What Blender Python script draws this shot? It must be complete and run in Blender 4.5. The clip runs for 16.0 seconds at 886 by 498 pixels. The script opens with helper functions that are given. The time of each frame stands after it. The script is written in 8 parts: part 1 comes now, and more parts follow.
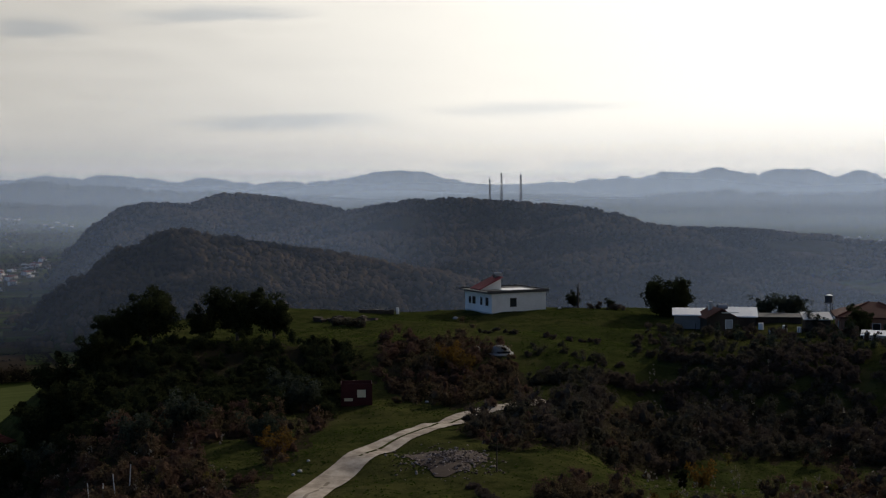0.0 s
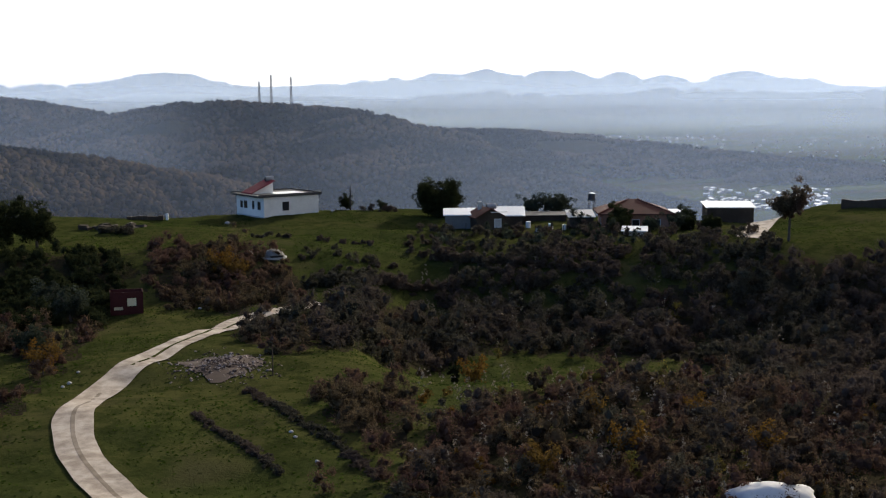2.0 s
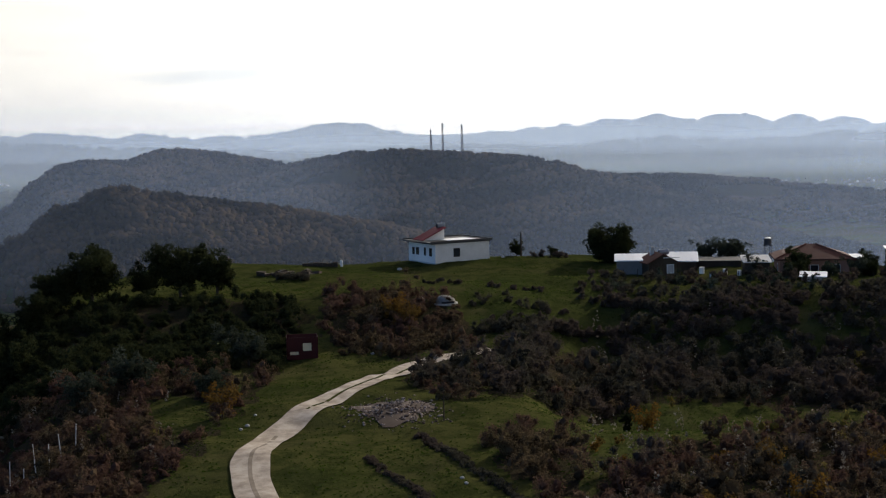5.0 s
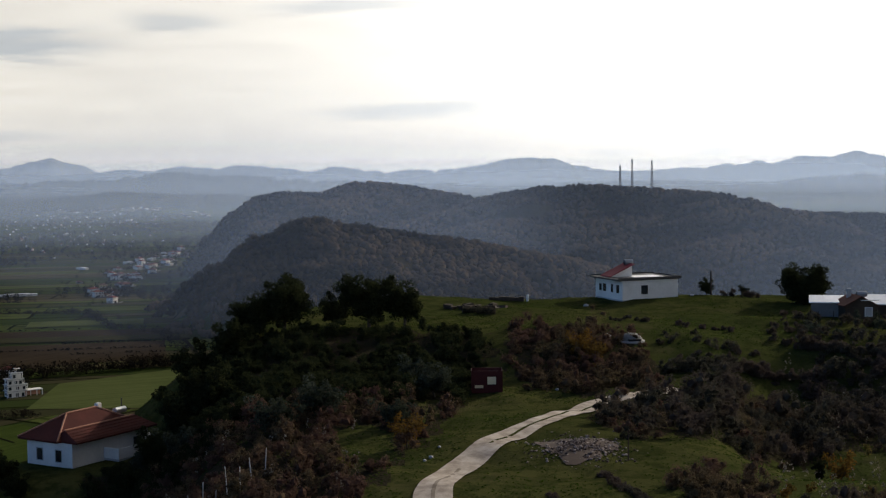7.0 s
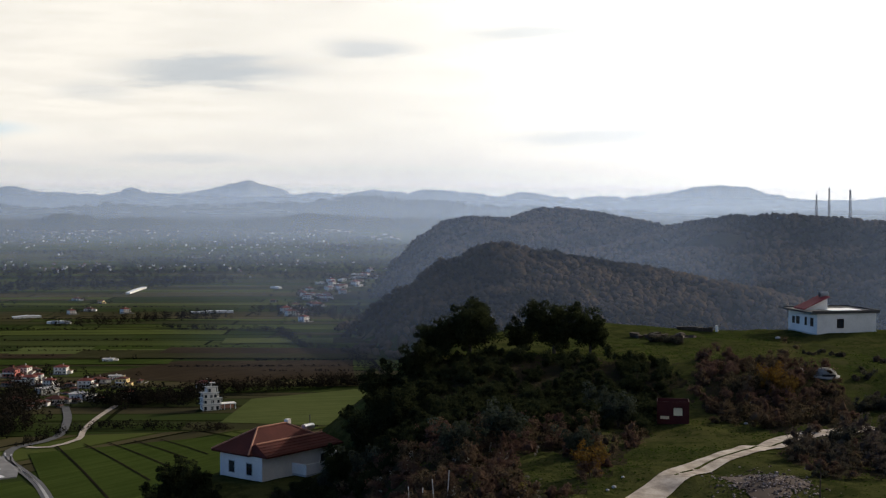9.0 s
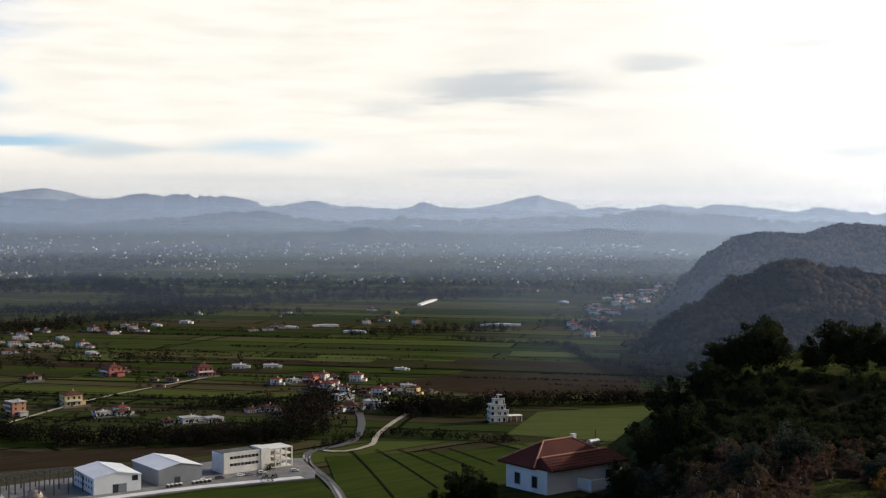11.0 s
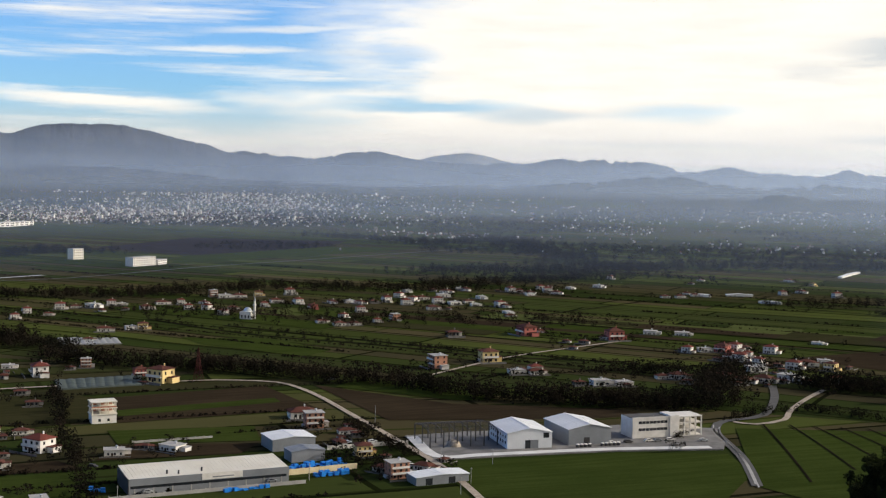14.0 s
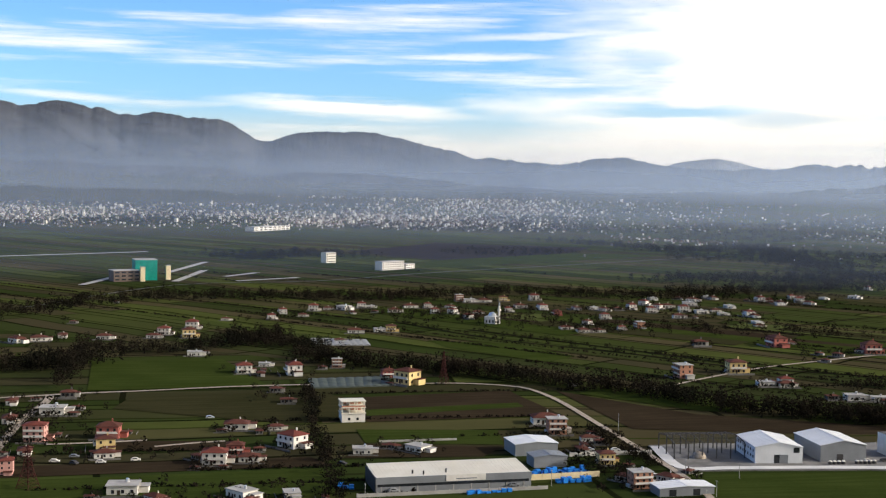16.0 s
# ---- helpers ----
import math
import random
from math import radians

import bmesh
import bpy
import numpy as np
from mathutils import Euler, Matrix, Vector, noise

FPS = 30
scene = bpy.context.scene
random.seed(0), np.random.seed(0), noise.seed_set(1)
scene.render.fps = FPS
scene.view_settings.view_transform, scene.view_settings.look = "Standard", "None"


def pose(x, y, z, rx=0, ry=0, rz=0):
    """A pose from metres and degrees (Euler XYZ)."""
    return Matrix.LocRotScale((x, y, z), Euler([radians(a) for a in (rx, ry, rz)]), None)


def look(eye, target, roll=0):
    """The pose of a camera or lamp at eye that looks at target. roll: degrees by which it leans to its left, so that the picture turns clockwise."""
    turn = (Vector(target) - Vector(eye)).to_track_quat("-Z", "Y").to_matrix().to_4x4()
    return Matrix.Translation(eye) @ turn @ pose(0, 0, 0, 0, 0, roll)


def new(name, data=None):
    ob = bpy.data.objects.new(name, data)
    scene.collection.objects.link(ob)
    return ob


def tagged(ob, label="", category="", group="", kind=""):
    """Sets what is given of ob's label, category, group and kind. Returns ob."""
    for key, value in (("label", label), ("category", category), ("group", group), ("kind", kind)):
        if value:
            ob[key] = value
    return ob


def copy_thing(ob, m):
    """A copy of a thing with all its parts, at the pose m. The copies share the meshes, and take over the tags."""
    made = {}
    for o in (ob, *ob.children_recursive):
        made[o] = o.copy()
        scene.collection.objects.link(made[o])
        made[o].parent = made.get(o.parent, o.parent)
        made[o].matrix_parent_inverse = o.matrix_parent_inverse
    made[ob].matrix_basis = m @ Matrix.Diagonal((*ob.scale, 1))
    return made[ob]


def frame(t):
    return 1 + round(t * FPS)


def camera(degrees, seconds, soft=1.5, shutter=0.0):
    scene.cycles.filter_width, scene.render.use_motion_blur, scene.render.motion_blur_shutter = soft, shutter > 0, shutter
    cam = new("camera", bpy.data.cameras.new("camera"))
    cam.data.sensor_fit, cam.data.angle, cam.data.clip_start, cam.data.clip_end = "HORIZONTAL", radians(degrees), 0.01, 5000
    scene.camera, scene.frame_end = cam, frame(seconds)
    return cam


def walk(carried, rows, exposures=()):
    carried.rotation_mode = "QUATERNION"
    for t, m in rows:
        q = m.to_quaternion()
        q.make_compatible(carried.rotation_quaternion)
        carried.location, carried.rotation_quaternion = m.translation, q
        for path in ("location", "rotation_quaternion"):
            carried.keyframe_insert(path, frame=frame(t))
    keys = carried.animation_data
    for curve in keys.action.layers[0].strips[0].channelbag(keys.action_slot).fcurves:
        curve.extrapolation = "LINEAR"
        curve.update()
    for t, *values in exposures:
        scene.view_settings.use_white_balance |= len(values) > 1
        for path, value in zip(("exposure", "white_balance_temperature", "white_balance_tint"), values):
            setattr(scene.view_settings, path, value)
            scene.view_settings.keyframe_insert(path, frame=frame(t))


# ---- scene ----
H = 122.0          # camera height above the plain
cam = camera(37.92, 16.0, 1.2)
# seconds, heading to the right, tilt up, lean
WALK = [
    (0.0, 0.0, -2.8, 0.15), (0.5, 4.34, -3.37, 0.18), (1.0, 7.79, -4.53, 0.19), (1.5, 9.72, -6.19, 0.16),
    (2.0, 10.09, -7.16, 0.34), (2.5, 9.75, -6.94, 0.62), (3.0, 9.04, -6.61, 0.77), (3.5, 7.96, -6.23, 0.96),
    (4.0, 6.44, -5.81, 1.06), (6.5, -3.88, -3.77, 1.05), (7.0, -5.77, -3.32, 0.69), (7.5, -7.65, -2.86, 0.27),
    (8.0, -9.51, -2.43, -0.12), (10.5, -23.25, -1.77, 0.06), (11.0, -26.78, -1.54, -0.32), (11.5, -29.83, -1.41, -0.79),
    (12.0, -32.67, -1.75, -1.18), (12.5, -35.64, -2.52, -1.1), (13.0, -38.73, -3.19, -0.99), (13.5, -41.87, -3.29, -0.99),
    (14.0, -45.0, -3.26, -1.01), (14.5, -48.13, -3.22, -1.0), (15.0, -51.29, -3.2, -1.0), (15.5, -54.22, -3.19, -1.04),
    (16.0, -55.85, -3.17, -0.98)]
EXPOSURES = [(0.0, -1.0), (0.5, -0.93), (1.0, -0.82), (1.5, -0.5), (2.0, 0.12), (3.5, 0.17), (4.0, 0.06), (6.5, -0.45), (7.5, -0.42), (8.0, -0.36), (10.5, -0.2), (11.0, -0.18), (12.5, -0.14), (13.0, -0.02), (14.0, -0.1), (15.0, 0.02), (16.0, 0.1)]
walk(cam, [(t, pose(0, 0, H, 90 + tilt, 0, -head) @ pose(0, 0, 0, 0, 0, -lean)) for t, head, tilt, lean in WALK], EXPOSURES)

# ---- light ----
SUN_AZ, SUN_EL = 38.0, 22.0
sun_way = Vector((math.sin(radians(SUN_AZ)) * math.cos(radians(SUN_EL)), math.cos(radians(SUN_AZ)) * math.cos(radians(SUN_EL)), math.sin(radians(SUN_EL))))
sun = new("sun", bpy.data.lights.new("sun", "SUN"))
sun.data.energy, sun.data.angle, sun.data.color = 5.0, radians(1.0), (1.0, 0.92, 0.82)
sun.matrix_world = look(tuple(sun_way * 300), (0, 0, 0))


class Nodes:
    """A short way to write node trees."""

    def __init__(self, tree):
        self.tree = tree

    def add(self, kind, **given):
        n = self.tree.nodes.new(kind)
        for k, v in given.items():
            if k == "set":
                for i, x in v.items():
                    n.inputs[i].default_value = x
            elif k == "link":
                for i, x in v.items():
                    self.tree.links.new(x, n.inputs[i])
            elif k == "op":
                n.operation = v
            elif k == "blend":
                n.blend_type = v
            elif k == "dims":
                n.noise_dimensions = v
            elif k == "kind":
                n.feature = v
        return n

    def math(self, op, a, b=0.0, c=None, clamp=False):
        n = self.tree.nodes.new("ShaderNodeMath")
        n.operation, n.use_clamp = op, clamp
        for i, x in enumerate((a, b) if c is None else (a, b, c)):
            if isinstance(x, (int, float)):
                n.inputs[i].default_value = x
            else:
                self.tree.links.new(x, n.inputs[i])
        return n.outputs[0]

    def mix(self, fac, a, b, blend="MIX"):
        n = self.tree.nodes.new("ShaderNodeMixRGB")
        n.blend_type = blend
        for i, x in enumerate((fac, a, b)):
            if isinstance(x, (int, float)):
                n.inputs[i].default_value = x
            elif isinstance(x, tuple):
                n.inputs[i].default_value = (*x, 1)
            else:
                self.tree.links.new(x, n.inputs[i])
        return n.outputs[0]

    def ramp(self, x, lo, hi, a=0.0, b=1.0, smooth=True):
        n = self.tree.nodes.new("ShaderNodeMapRange")
        n.interpolation_type = "SMOOTHSTEP" if smooth else "LINEAR"
        for i, v in enumerate((lo, hi, a, b), 1):
            n.inputs[i].default_value = v
        self.tree.links.new(x, n.inputs[0])
        return n.outputs[0]

    def noise(self, vec, scale, detail=3.0, rough=0.5, out=0):
        n = self.tree.nodes.new("ShaderNodeTexNoise")
        n.inputs["Scale"].default_value, n.inputs["Detail"].default_value, n.inputs["Roughness"].default_value = scale, detail, rough
        if vec is not None:
            self.tree.links.new(vec, n.inputs["Vector"])
        return n.outputs[out]

    def mapping(self, vec, scale=(1, 1, 1), rot=(0, 0, 0), loc=(0, 0, 0)):
        n = self.tree.nodes.new("ShaderNodeMapping")
        n.inputs["Scale"].default_value, n.inputs["Location"].default_value = scale, loc
        n.inputs["Rotation"].default_value = [radians(a) for a in rot]
        self.tree.links.new(vec, n.inputs["Vector"])
        return n.outputs[0]


def sky():
    w = bpy.data.worlds.new("sky")
    scene.world = w
    w.use_nodes = True
    t = w.node_tree
    t.nodes.clear()
    n = Nodes(t)
    tex = t.nodes.new("ShaderNodeTexSky")
    tex.sky_type, tex.sun_disc = "NISHITA", False
    tex.sun_elevation, tex.sun_rotation = radians(SUN_EL), radians(SUN_AZ)
    tex.altitude, tex.air_density, tex.dust_density, tex.ozone_density = 200, 1.0, 0.4, 3.0
    way = t.nodes.new("ShaderNodeTexCoord").outputs["Generated"]
    sep = n.add("ShaderNodeSeparateXYZ", link={0: way})
    z = n.math("MAXIMUM", sep.outputs[2], 0.0)
    el = n.math("MULTIPLY", n.math("ARCSINE", z), 57.2958)
    az = n.math("MULTIPLY", n.math("ARCTAN2", sep.outputs[0], sep.outputs[1]), 57.2958)
    dot = n.add("ShaderNodeVectorMath", op="DOT_PRODUCT", link={0: way}, set={1: tuple(sun_way)}).outputs[1]
    # heading and height in degrees, stirred by the wind
    chart = n.add("ShaderNodeCombineXYZ", link={0: az, 1: el}).outputs[0]
    stir = n.noise(n.mapping(chart, (0.10, 0.55, 1)), 1.0, 4, 0.55)
    stir2 = n.noise(n.mapping(chart, (0.22, 1.6, 1), (0, 0, 6), (9, 4, 0)), 1.0, 5, 0.6)
    streak = n.noise(n.mapping(chart, (0.055, 0.85, 1), (0, 0, -3), (3.3, 1.9, 0)), 1.0, 6, 0.62)
    # cloud closes from the open west towards the sun
    lean = n.math("ADD", az, n.math("MULTIPLY", el, -0.5))
    closed = n.ramp(n.math("ADD", lean, n.math("MULTIPLY", n.math("SUBTRACT", stir, 0.5), 26.0)), -58.0, -46.0)
    closed = n.math("MULTIPLY", closed, n.ramp(az, 120.0, 170.0, 1.0, 0.3))
    wisps = n.ramp(streak, 0.47, 0.74, 0.0, 0.85)
    cover = n.math("MAXIMUM", closed, wisps)

    def bank(a, e, wide, high, tilt=0.0, edge=0.55):
        """One long cloud or gap: heading, height, half sizes in degrees."""
        u = n.math("DIVIDE", n.math("SUBTRACT", az, a), wide)
        rise = n.math("MULTIPLY_ADD", n.math("SUBTRACT", az, a), -tilt, n.math("SUBTRACT", el, e))
        v = n.math("ADD", n.math("DIVIDE", rise, high), n.math("MULTIPLY", n.math("SUBTRACT", stir2, 0.5), 2.2))
        r = n.math("SQRT", n.math("ADD", n.math("MULTIPLY", u, u), n.math("MULTIPLY", v, v)))
        return n.ramp(r, edge * 0.4, 1.15, 1.0, 0.0)

    def join(rows):
        out = None
        for row, amount in rows:
            m = n.math("MULTIPLY", bank(*row), amount)
            out = m if out is None else n.math("MAXIMUM", out, m)
        return out
    # blue gaps low in the west, long bright wisps, and grey undersides
    gaps = join((((-34.8, 2.9, 3.6, 0.55), 0.5), ((-46.0, 3.0, 5.5, 0.5), 0.85), ((-41.5, 2.7, 3.0, 0.35), 0.3), ((-47.0, 5.2, 2.2, 0.8), 0.45)))
    long_wisps = join((((-60.0, 2.95, 6.8, 0.42, -0.045), 0.95), ((-54.5, 5.3, 5.0, 0.22, 0.03), 0.7), ((-51.0, 6.3, 6.0, 0.25, 0.04), 0.6), ((-72.0, 3.2, 4.0, 0.25, -0.05), 0.6), ((-58.0, 1.2, 14.0, 0.6), 0.75)))
    grey = join((((-24.2, 5.6, 5.2, 0.95, 0.02), 0.85), ((-17.3, 6.65, 2.8, 0.6), 0.6), ((-29.2, 4.65, 2.2, 0.6), 0.4), ((-10.0, 7.4, 4.8, 0.4, 0.03), 0.6), ((-7.0, 2.85, 5.5, 0.45, 0.03), 0.6), ((3.9, 3.4, 5.5, 0.4, 0.02), 0.42),
                 ((1.7, 0.92, 2.0, 0.26), 0.5), ((6.3, 0.88, 1.7, 0.27), 0.5), ((-25.4, 1.8, 4.0, 0.3), 0.45), ((-41.0, 2.75, 4.0, 0.35), 0.55), ((-36.0, 1.5, 7.0, 0.2), 0.3)))
    cover = n.math("MAXIMUM", n.math("MULTIPLY", cover, n.math("SUBTRACT", 1.0, gaps)), long_wisps)
    soft = n.ramp(stir2, 0.3, 0.75, 0.0, 0.36)
    glow = n.ramp(dot, 0.5, 0.99)
    # cloud above the view is dimmed to weaken the light on the ground
    bright = n.math("ADD", n.math("MULTIPLY", glow, 1.5), n.ramp(z, 0.23, 0.42, 1.22, 0.14))
    white = n.mix(n.math("MULTIPLY", n.math("MULTIPLY", soft, 0.9), n.ramp(dot, 0.5, 0.9, 1.0, 0.1)), (1.0, 0.955, 0.865), (0.62, 0.60, 0.57))
    white = n.mix(n.math("MULTIPLY", grey, 0.8), white, (0.44, 0.50, 0.56))
    cloud = n.add("ShaderNodeVectorMath", op="SCALE", link={0: white, 3: bright}).outputs[0]
    blue = n.add("ShaderNodeVectorMath", op="MULTIPLY", link={0: tex.outputs[0]}, set={1: (0.092, 0.136, 0.197)}).outputs[0]
    both = n.mix(cover, blue, cloud)
    # lower air is warm and pale
    tone = n.add("ShaderNodeRGB").outputs[0]
    tone.default_value = (0.95, 0.86, 0.73, 1)
    pale = n.mix(n.ramp(el, 0.2, 3.4, 0.85, 0.0), both, n.add("ShaderNodeVectorMath", op="SCALE", link={0: n.mix(n.math("MULTIPLY", grey, 0.5), tone, (0.5, 0.58, 0.62)), 3: bright}).outputs[0])
    bg = n.add("ShaderNodeBackground", link={0: pale}, set={1: 1.0})
    n.add("ShaderNodeOutputWorld", link={0: bg.outputs[0]})


sky()

# ---- materials ----
def material(name, build):
    m = bpy.data.materials.new(name)
    m.use_nodes = True
    t = m.node_tree
    t.nodes.clear()
    n = Nodes(t)
    shader = build(n)
    n.add("ShaderNodeOutputMaterial", link={0: shader})
    return m


def principled(n, color, rough=0.85, metal=0.0, bump=None, strength=0.4, distance=0.05, spec=0.3):
    b = n.add("ShaderNodeBsdfPrincipled", set={"Roughness": rough, "Metallic": metal, "Specular IOR Level": spec})
    if isinstance(color, tuple):
        b.inputs["Base Color"].default_value = (*color, 1)
    else:
        n.tree.links.new(color, b.inputs["Base Color"])
    if bump is not None:
        k = n.add("ShaderNodeBump", link={"Height": bump}, set={"Strength": strength, "Distance": distance})
        n.tree.links.new(k.outputs[0], b.inputs["Normal"])
    return b.outputs[0]


def place(n):
    return n.add("ShaderNodeNewGeometry").outputs["Position"]




def worn(name, a, b, scale=1.0, rough=0.85, metal=0.0, bump=0.3, stretch=(1, 1, 1), spec=0.1):
    """A surface between two tones: broad stains and fine grain."""
    def build(n):
        p = n.mapping(place(n), stretch)
        big = n.ramp(n.noise(p, 0.35 * scale, 4, 0.6), 0.3, 0.7)
        fine = n.noise(p, 6.0 * scale, 5, 0.65)
        c = n.mix(big, a, b)
        c = n.mix(0.35, c, n.mix(fine, tuple(0.55 * x for x in a), tuple(min(1, 1.25 * x) for x in b)))
        return principled(n, c, rough, metal, fine, bump, 0.03, spec)
    return material(name, build)


def leafy(name, a, b, c, through_light=0.35, patch=0.25):
    """Leaves: tone by piece and by stand, with light coming through. patch: stands per metre."""
    def build(n):
        g = n.add("ShaderNodeNewGeometry")
        r = g.outputs["Random Per Island"]
        big = n.ramp(n.noise(g.outputs["Position"], patch, 3), 0.38, 0.62)
        col = n.mix(n.ramp(r, 0.0, 0.8, smooth=False), a, b)
        col = n.mix(n.math("MULTIPLY", big, 0.75), col, c)
        d = n.add("ShaderNodeBsdfDiffuse", link={0: col})
        tr = n.add("ShaderNodeBsdfTranslucent", link={0: col})
        s = n.add("ShaderNodeMixShader", set={0: through_light}, link={1: d.outputs[0], 2: tr.outputs[0]})
        return s.outputs[0]
    return material(name, build)


def grass_build(n):
    p = place(n)
    big = n.ramp(n.noise(p, 0.045, 4, 0.6), 0.35, 0.65)
    mid = n.ramp(n.noise(p, 0.5, 6, 0.72), 0.42, 0.62)
    fine = n.noise(n.mapping(p, (1, 1, 0.3)), 4.0, 5, 0.7)
    c = n.mix(big, (0.030, 0.040, 0.011), (0.062, 0.058, 0.020))
    c = n.mix(n.math("MULTIPLY", mid, 0.85), c, (0.011, 0.016, 0.005))
    dry = n.ramp(n.noise(n.mapping(p, (1, 1, 1), loc=(40, 9, 0)), 0.09, 5, 0.6), 0.55, 0.72)
    c = n.mix(n.math("MULTIPLY", dry, 0.7), c, (0.078, 0.062, 0.032))
    c = n.mix(0.42, c, n.mix(fine, (0.007, 0.010, 0.003), (0.075, 0.080, 0.024)))
    return principled(n, c, 0.95, 0, fine, 0.6, 0.2, 0.0)


def wood_floor_build(n):
    p = place(n)
    big = n.ramp(n.noise(p, 0.006, 4, 0.6), 0.35, 0.65)
    fine = n.noise(p, 0.12, 5, 0.7)
    c = n.mix(big, (0.016, 0.018, 0.008), (0.032, 0.025, 0.014))
    c = n.mix(0.5, c, n.mix(fine, (0.008, 0.009, 0.005), (0.05, 0.042, 0.024)))
    return principled(n, c, 0.95, 0, fine, 1.0, 3.0, 0.0)


def shaded_litter_build(n):
    p = place(n)
    fine = n.noise(p, 2.2, 5, 0.7)
    c = n.mix(n.ramp(n.noise(p, 0.2, 3), 0.35, 0.65), (0.020, 0.020, 0.010), (0.036, 0.027, 0.017))
    c = n.mix(0.5, c, n.mix(fine, (0.008, 0.008, 0.005), (0.06, 0.05, 0.03)))
    return principled(n, c, 0.95, 0, fine, 1.0, 0.4, 0.0)


def plain_build(n):
    """Long narrow fields, with a tone for each, sown or ploughed."""
    p = place(n)
    wob = n.add("ShaderNodeVectorMath", op="ADD", link={0: p, 1: n.add("ShaderNodeVectorMath", op="SCALE", link={0: n.noise(p, 0.004, 2, out=1)}, set={3: 40.0}).outputs[0]}).outputs[0]
    xyz = n.add("ShaderNodeSeparateXYZ", link={0: p})
    side = n.math("SUBTRACT", n.math("MULTIPLY_ADD", xyz.outputs[0], 0.496, 770.0), xyz.outputs[1])
    side = n.ramp(side, -1.0, 1.0)     # nearer than the tree belt the strips run the other way
    q = n.mix(side, n.mapping(wob, (1, 1, 0), (0, 0, -16.5)), n.mapping(wob, (1, 1, 0), (0, 0, -67)))

    def strips(width, length, off, loc):
        b = n.tree.nodes.new("ShaderNodeTexBrick")
        b.offset, b.squash = off, 1.0
        b.inputs["Scale"].default_value = 0.01
        b.inputs["Brick Width"].default_value, b.inputs["Row Height"].default_value = length * 0.01, width * 0.01
        b.inputs["Mortar Size"].default_value, b.inputs["Bias"].default_value = 0.016, 0.0
        b.inputs["Color1"].default_value, b.inputs["Color2"].default_value, b.inputs["Mortar"].default_value = (0, 0, 0, 1), (1, 1, 1, 1), (0.5, 0.5, 0.5, 1)
        n.tree.links.new(n.mapping(q, (1, 1, 1), loc=loc), b.inputs["Vector"])
        return b.outputs["Color"], b.outputs["Fac"]
    a, edge = strips(46, 310, 0.37, (11, 7, 0))
    b, edge2 = strips(27, 420, 0.61, (80, 31, 0))
    d, _ = strips(120, 640, 0.45, (200, 3, 0))
    c = n.mix(n.ramp(a, 0.25, 0.75), (0.022, 0.035, 0.008), (0.070, 0.086, 0.020))
    c = n.mix(n.ramp(b, 0.55, 0.7, 0.0, 0.85), c, n.mix(a, (0.040, 0.030, 0.019), (0.088, 0.064, 0.038)))
    c = n.mix(n.math("MULTIPLY", n.ramp(d, 0.5, 0.7), 0.5), c, n.mix(b, (0.026, 0.048, 0.009), (0.056, 0.044, 0.027)))
    patch = n.ramp(n.noise(p, 0.02, 4, 0.6), 0.4, 0.7)
    c = n.mix(n.math("MULTIPLY", patch, 0.3), c, (0.026, 0.026, 0.013))
    fine = n.noise(n.mapping(q, (0.12, 1.0, 1)), 0.30, 5, 0.7)
    c = n.mix(0.3, c, n.mix(fine, (0.006, 0.009, 0.003), (0.052, 0.055, 0.022)))
    c = n.mix(n.math("MULTIPLY", n.math("MAXIMUM", edge, n.math("MULTIPLY", edge2, 0.6)), 0.85), c, (0.003, 0.004, 0.002))
    return principled(n, c, 0.95, 0, fine, 0.2, 0.3, 0.0)


def rock_build(a, b, scale):
    def build(n):
        p = place(n)
        big = n.ramp(n.noise(n.mapping(p, (1, 1, 2.5)), scale, 6, 0.62), 0.35, 0.68)
        fine = n.noise(p, scale * 9, 6, 0.7)
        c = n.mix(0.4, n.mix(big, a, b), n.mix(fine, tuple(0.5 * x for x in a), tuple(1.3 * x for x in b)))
        return principled(n, c, 0.95, 0, fine, 0.7, 9.0, 0.0)
    return build


M_GRASS = material("meadow", grass_build)
M_WOOD_FLOOR = material("wood_floor", wood_floor_build)
M_PLAIN = material("fields", plain_build)
# brown litter, coloured dark to imitate the shade beneath the scrub
M_SHADED_LITTER = material("shaded_leaf_litter", shaded_litter_build)
# the bluish cast in this rock colour imitates the air of distance
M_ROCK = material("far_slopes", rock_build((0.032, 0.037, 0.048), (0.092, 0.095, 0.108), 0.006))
# rock lightened in its own colour to imitate a veil of haze
M_HAZED_ROCK = material("haze_paled_rock", rock_build((0.22, 0.22, 0.22), (0.38, 0.38, 0.38), 0.006))
M_HILL = material("far_woods", rock_build((0.03, 0.035, 0.025), (0.06, 0.055, 0.04), 0.01))
M_EARTH = worn("dirt", (0.045, 0.03, 0.022), (0.085, 0.06, 0.045), 0.6)
M_RUT = worn("trodden_rut", (0.10, 0.075, 0.05), (0.26, 0.21, 0.16), 2.2)
M_TRACK = worn("pale_dirt", (0.17, 0.13, 0.095), (0.48, 0.41, 0.33), 2.2, 0.95, 0, 0.5)
M_CONCRETE = worn("concrete", (0.28, 0.27, 0.255), (0.42, 0.40, 0.375), 0.5)
M_ASPHALT = worn("asphalt", (0.07, 0.07, 0.07), (0.11, 0.105, 0.10), 0.5)
M_WHITE = worn("whitewash", (0.56, 0.525, 0.47), (0.72, 0.685, 0.63), 0.8)
M_WHITE_METAL = worn("white_sheet_metal", (0.60, 0.61, 0.62), (0.72, 0.72, 0.73), 0.4, 0.45, 0, 0.1, (1, 1, 1), 0.5)
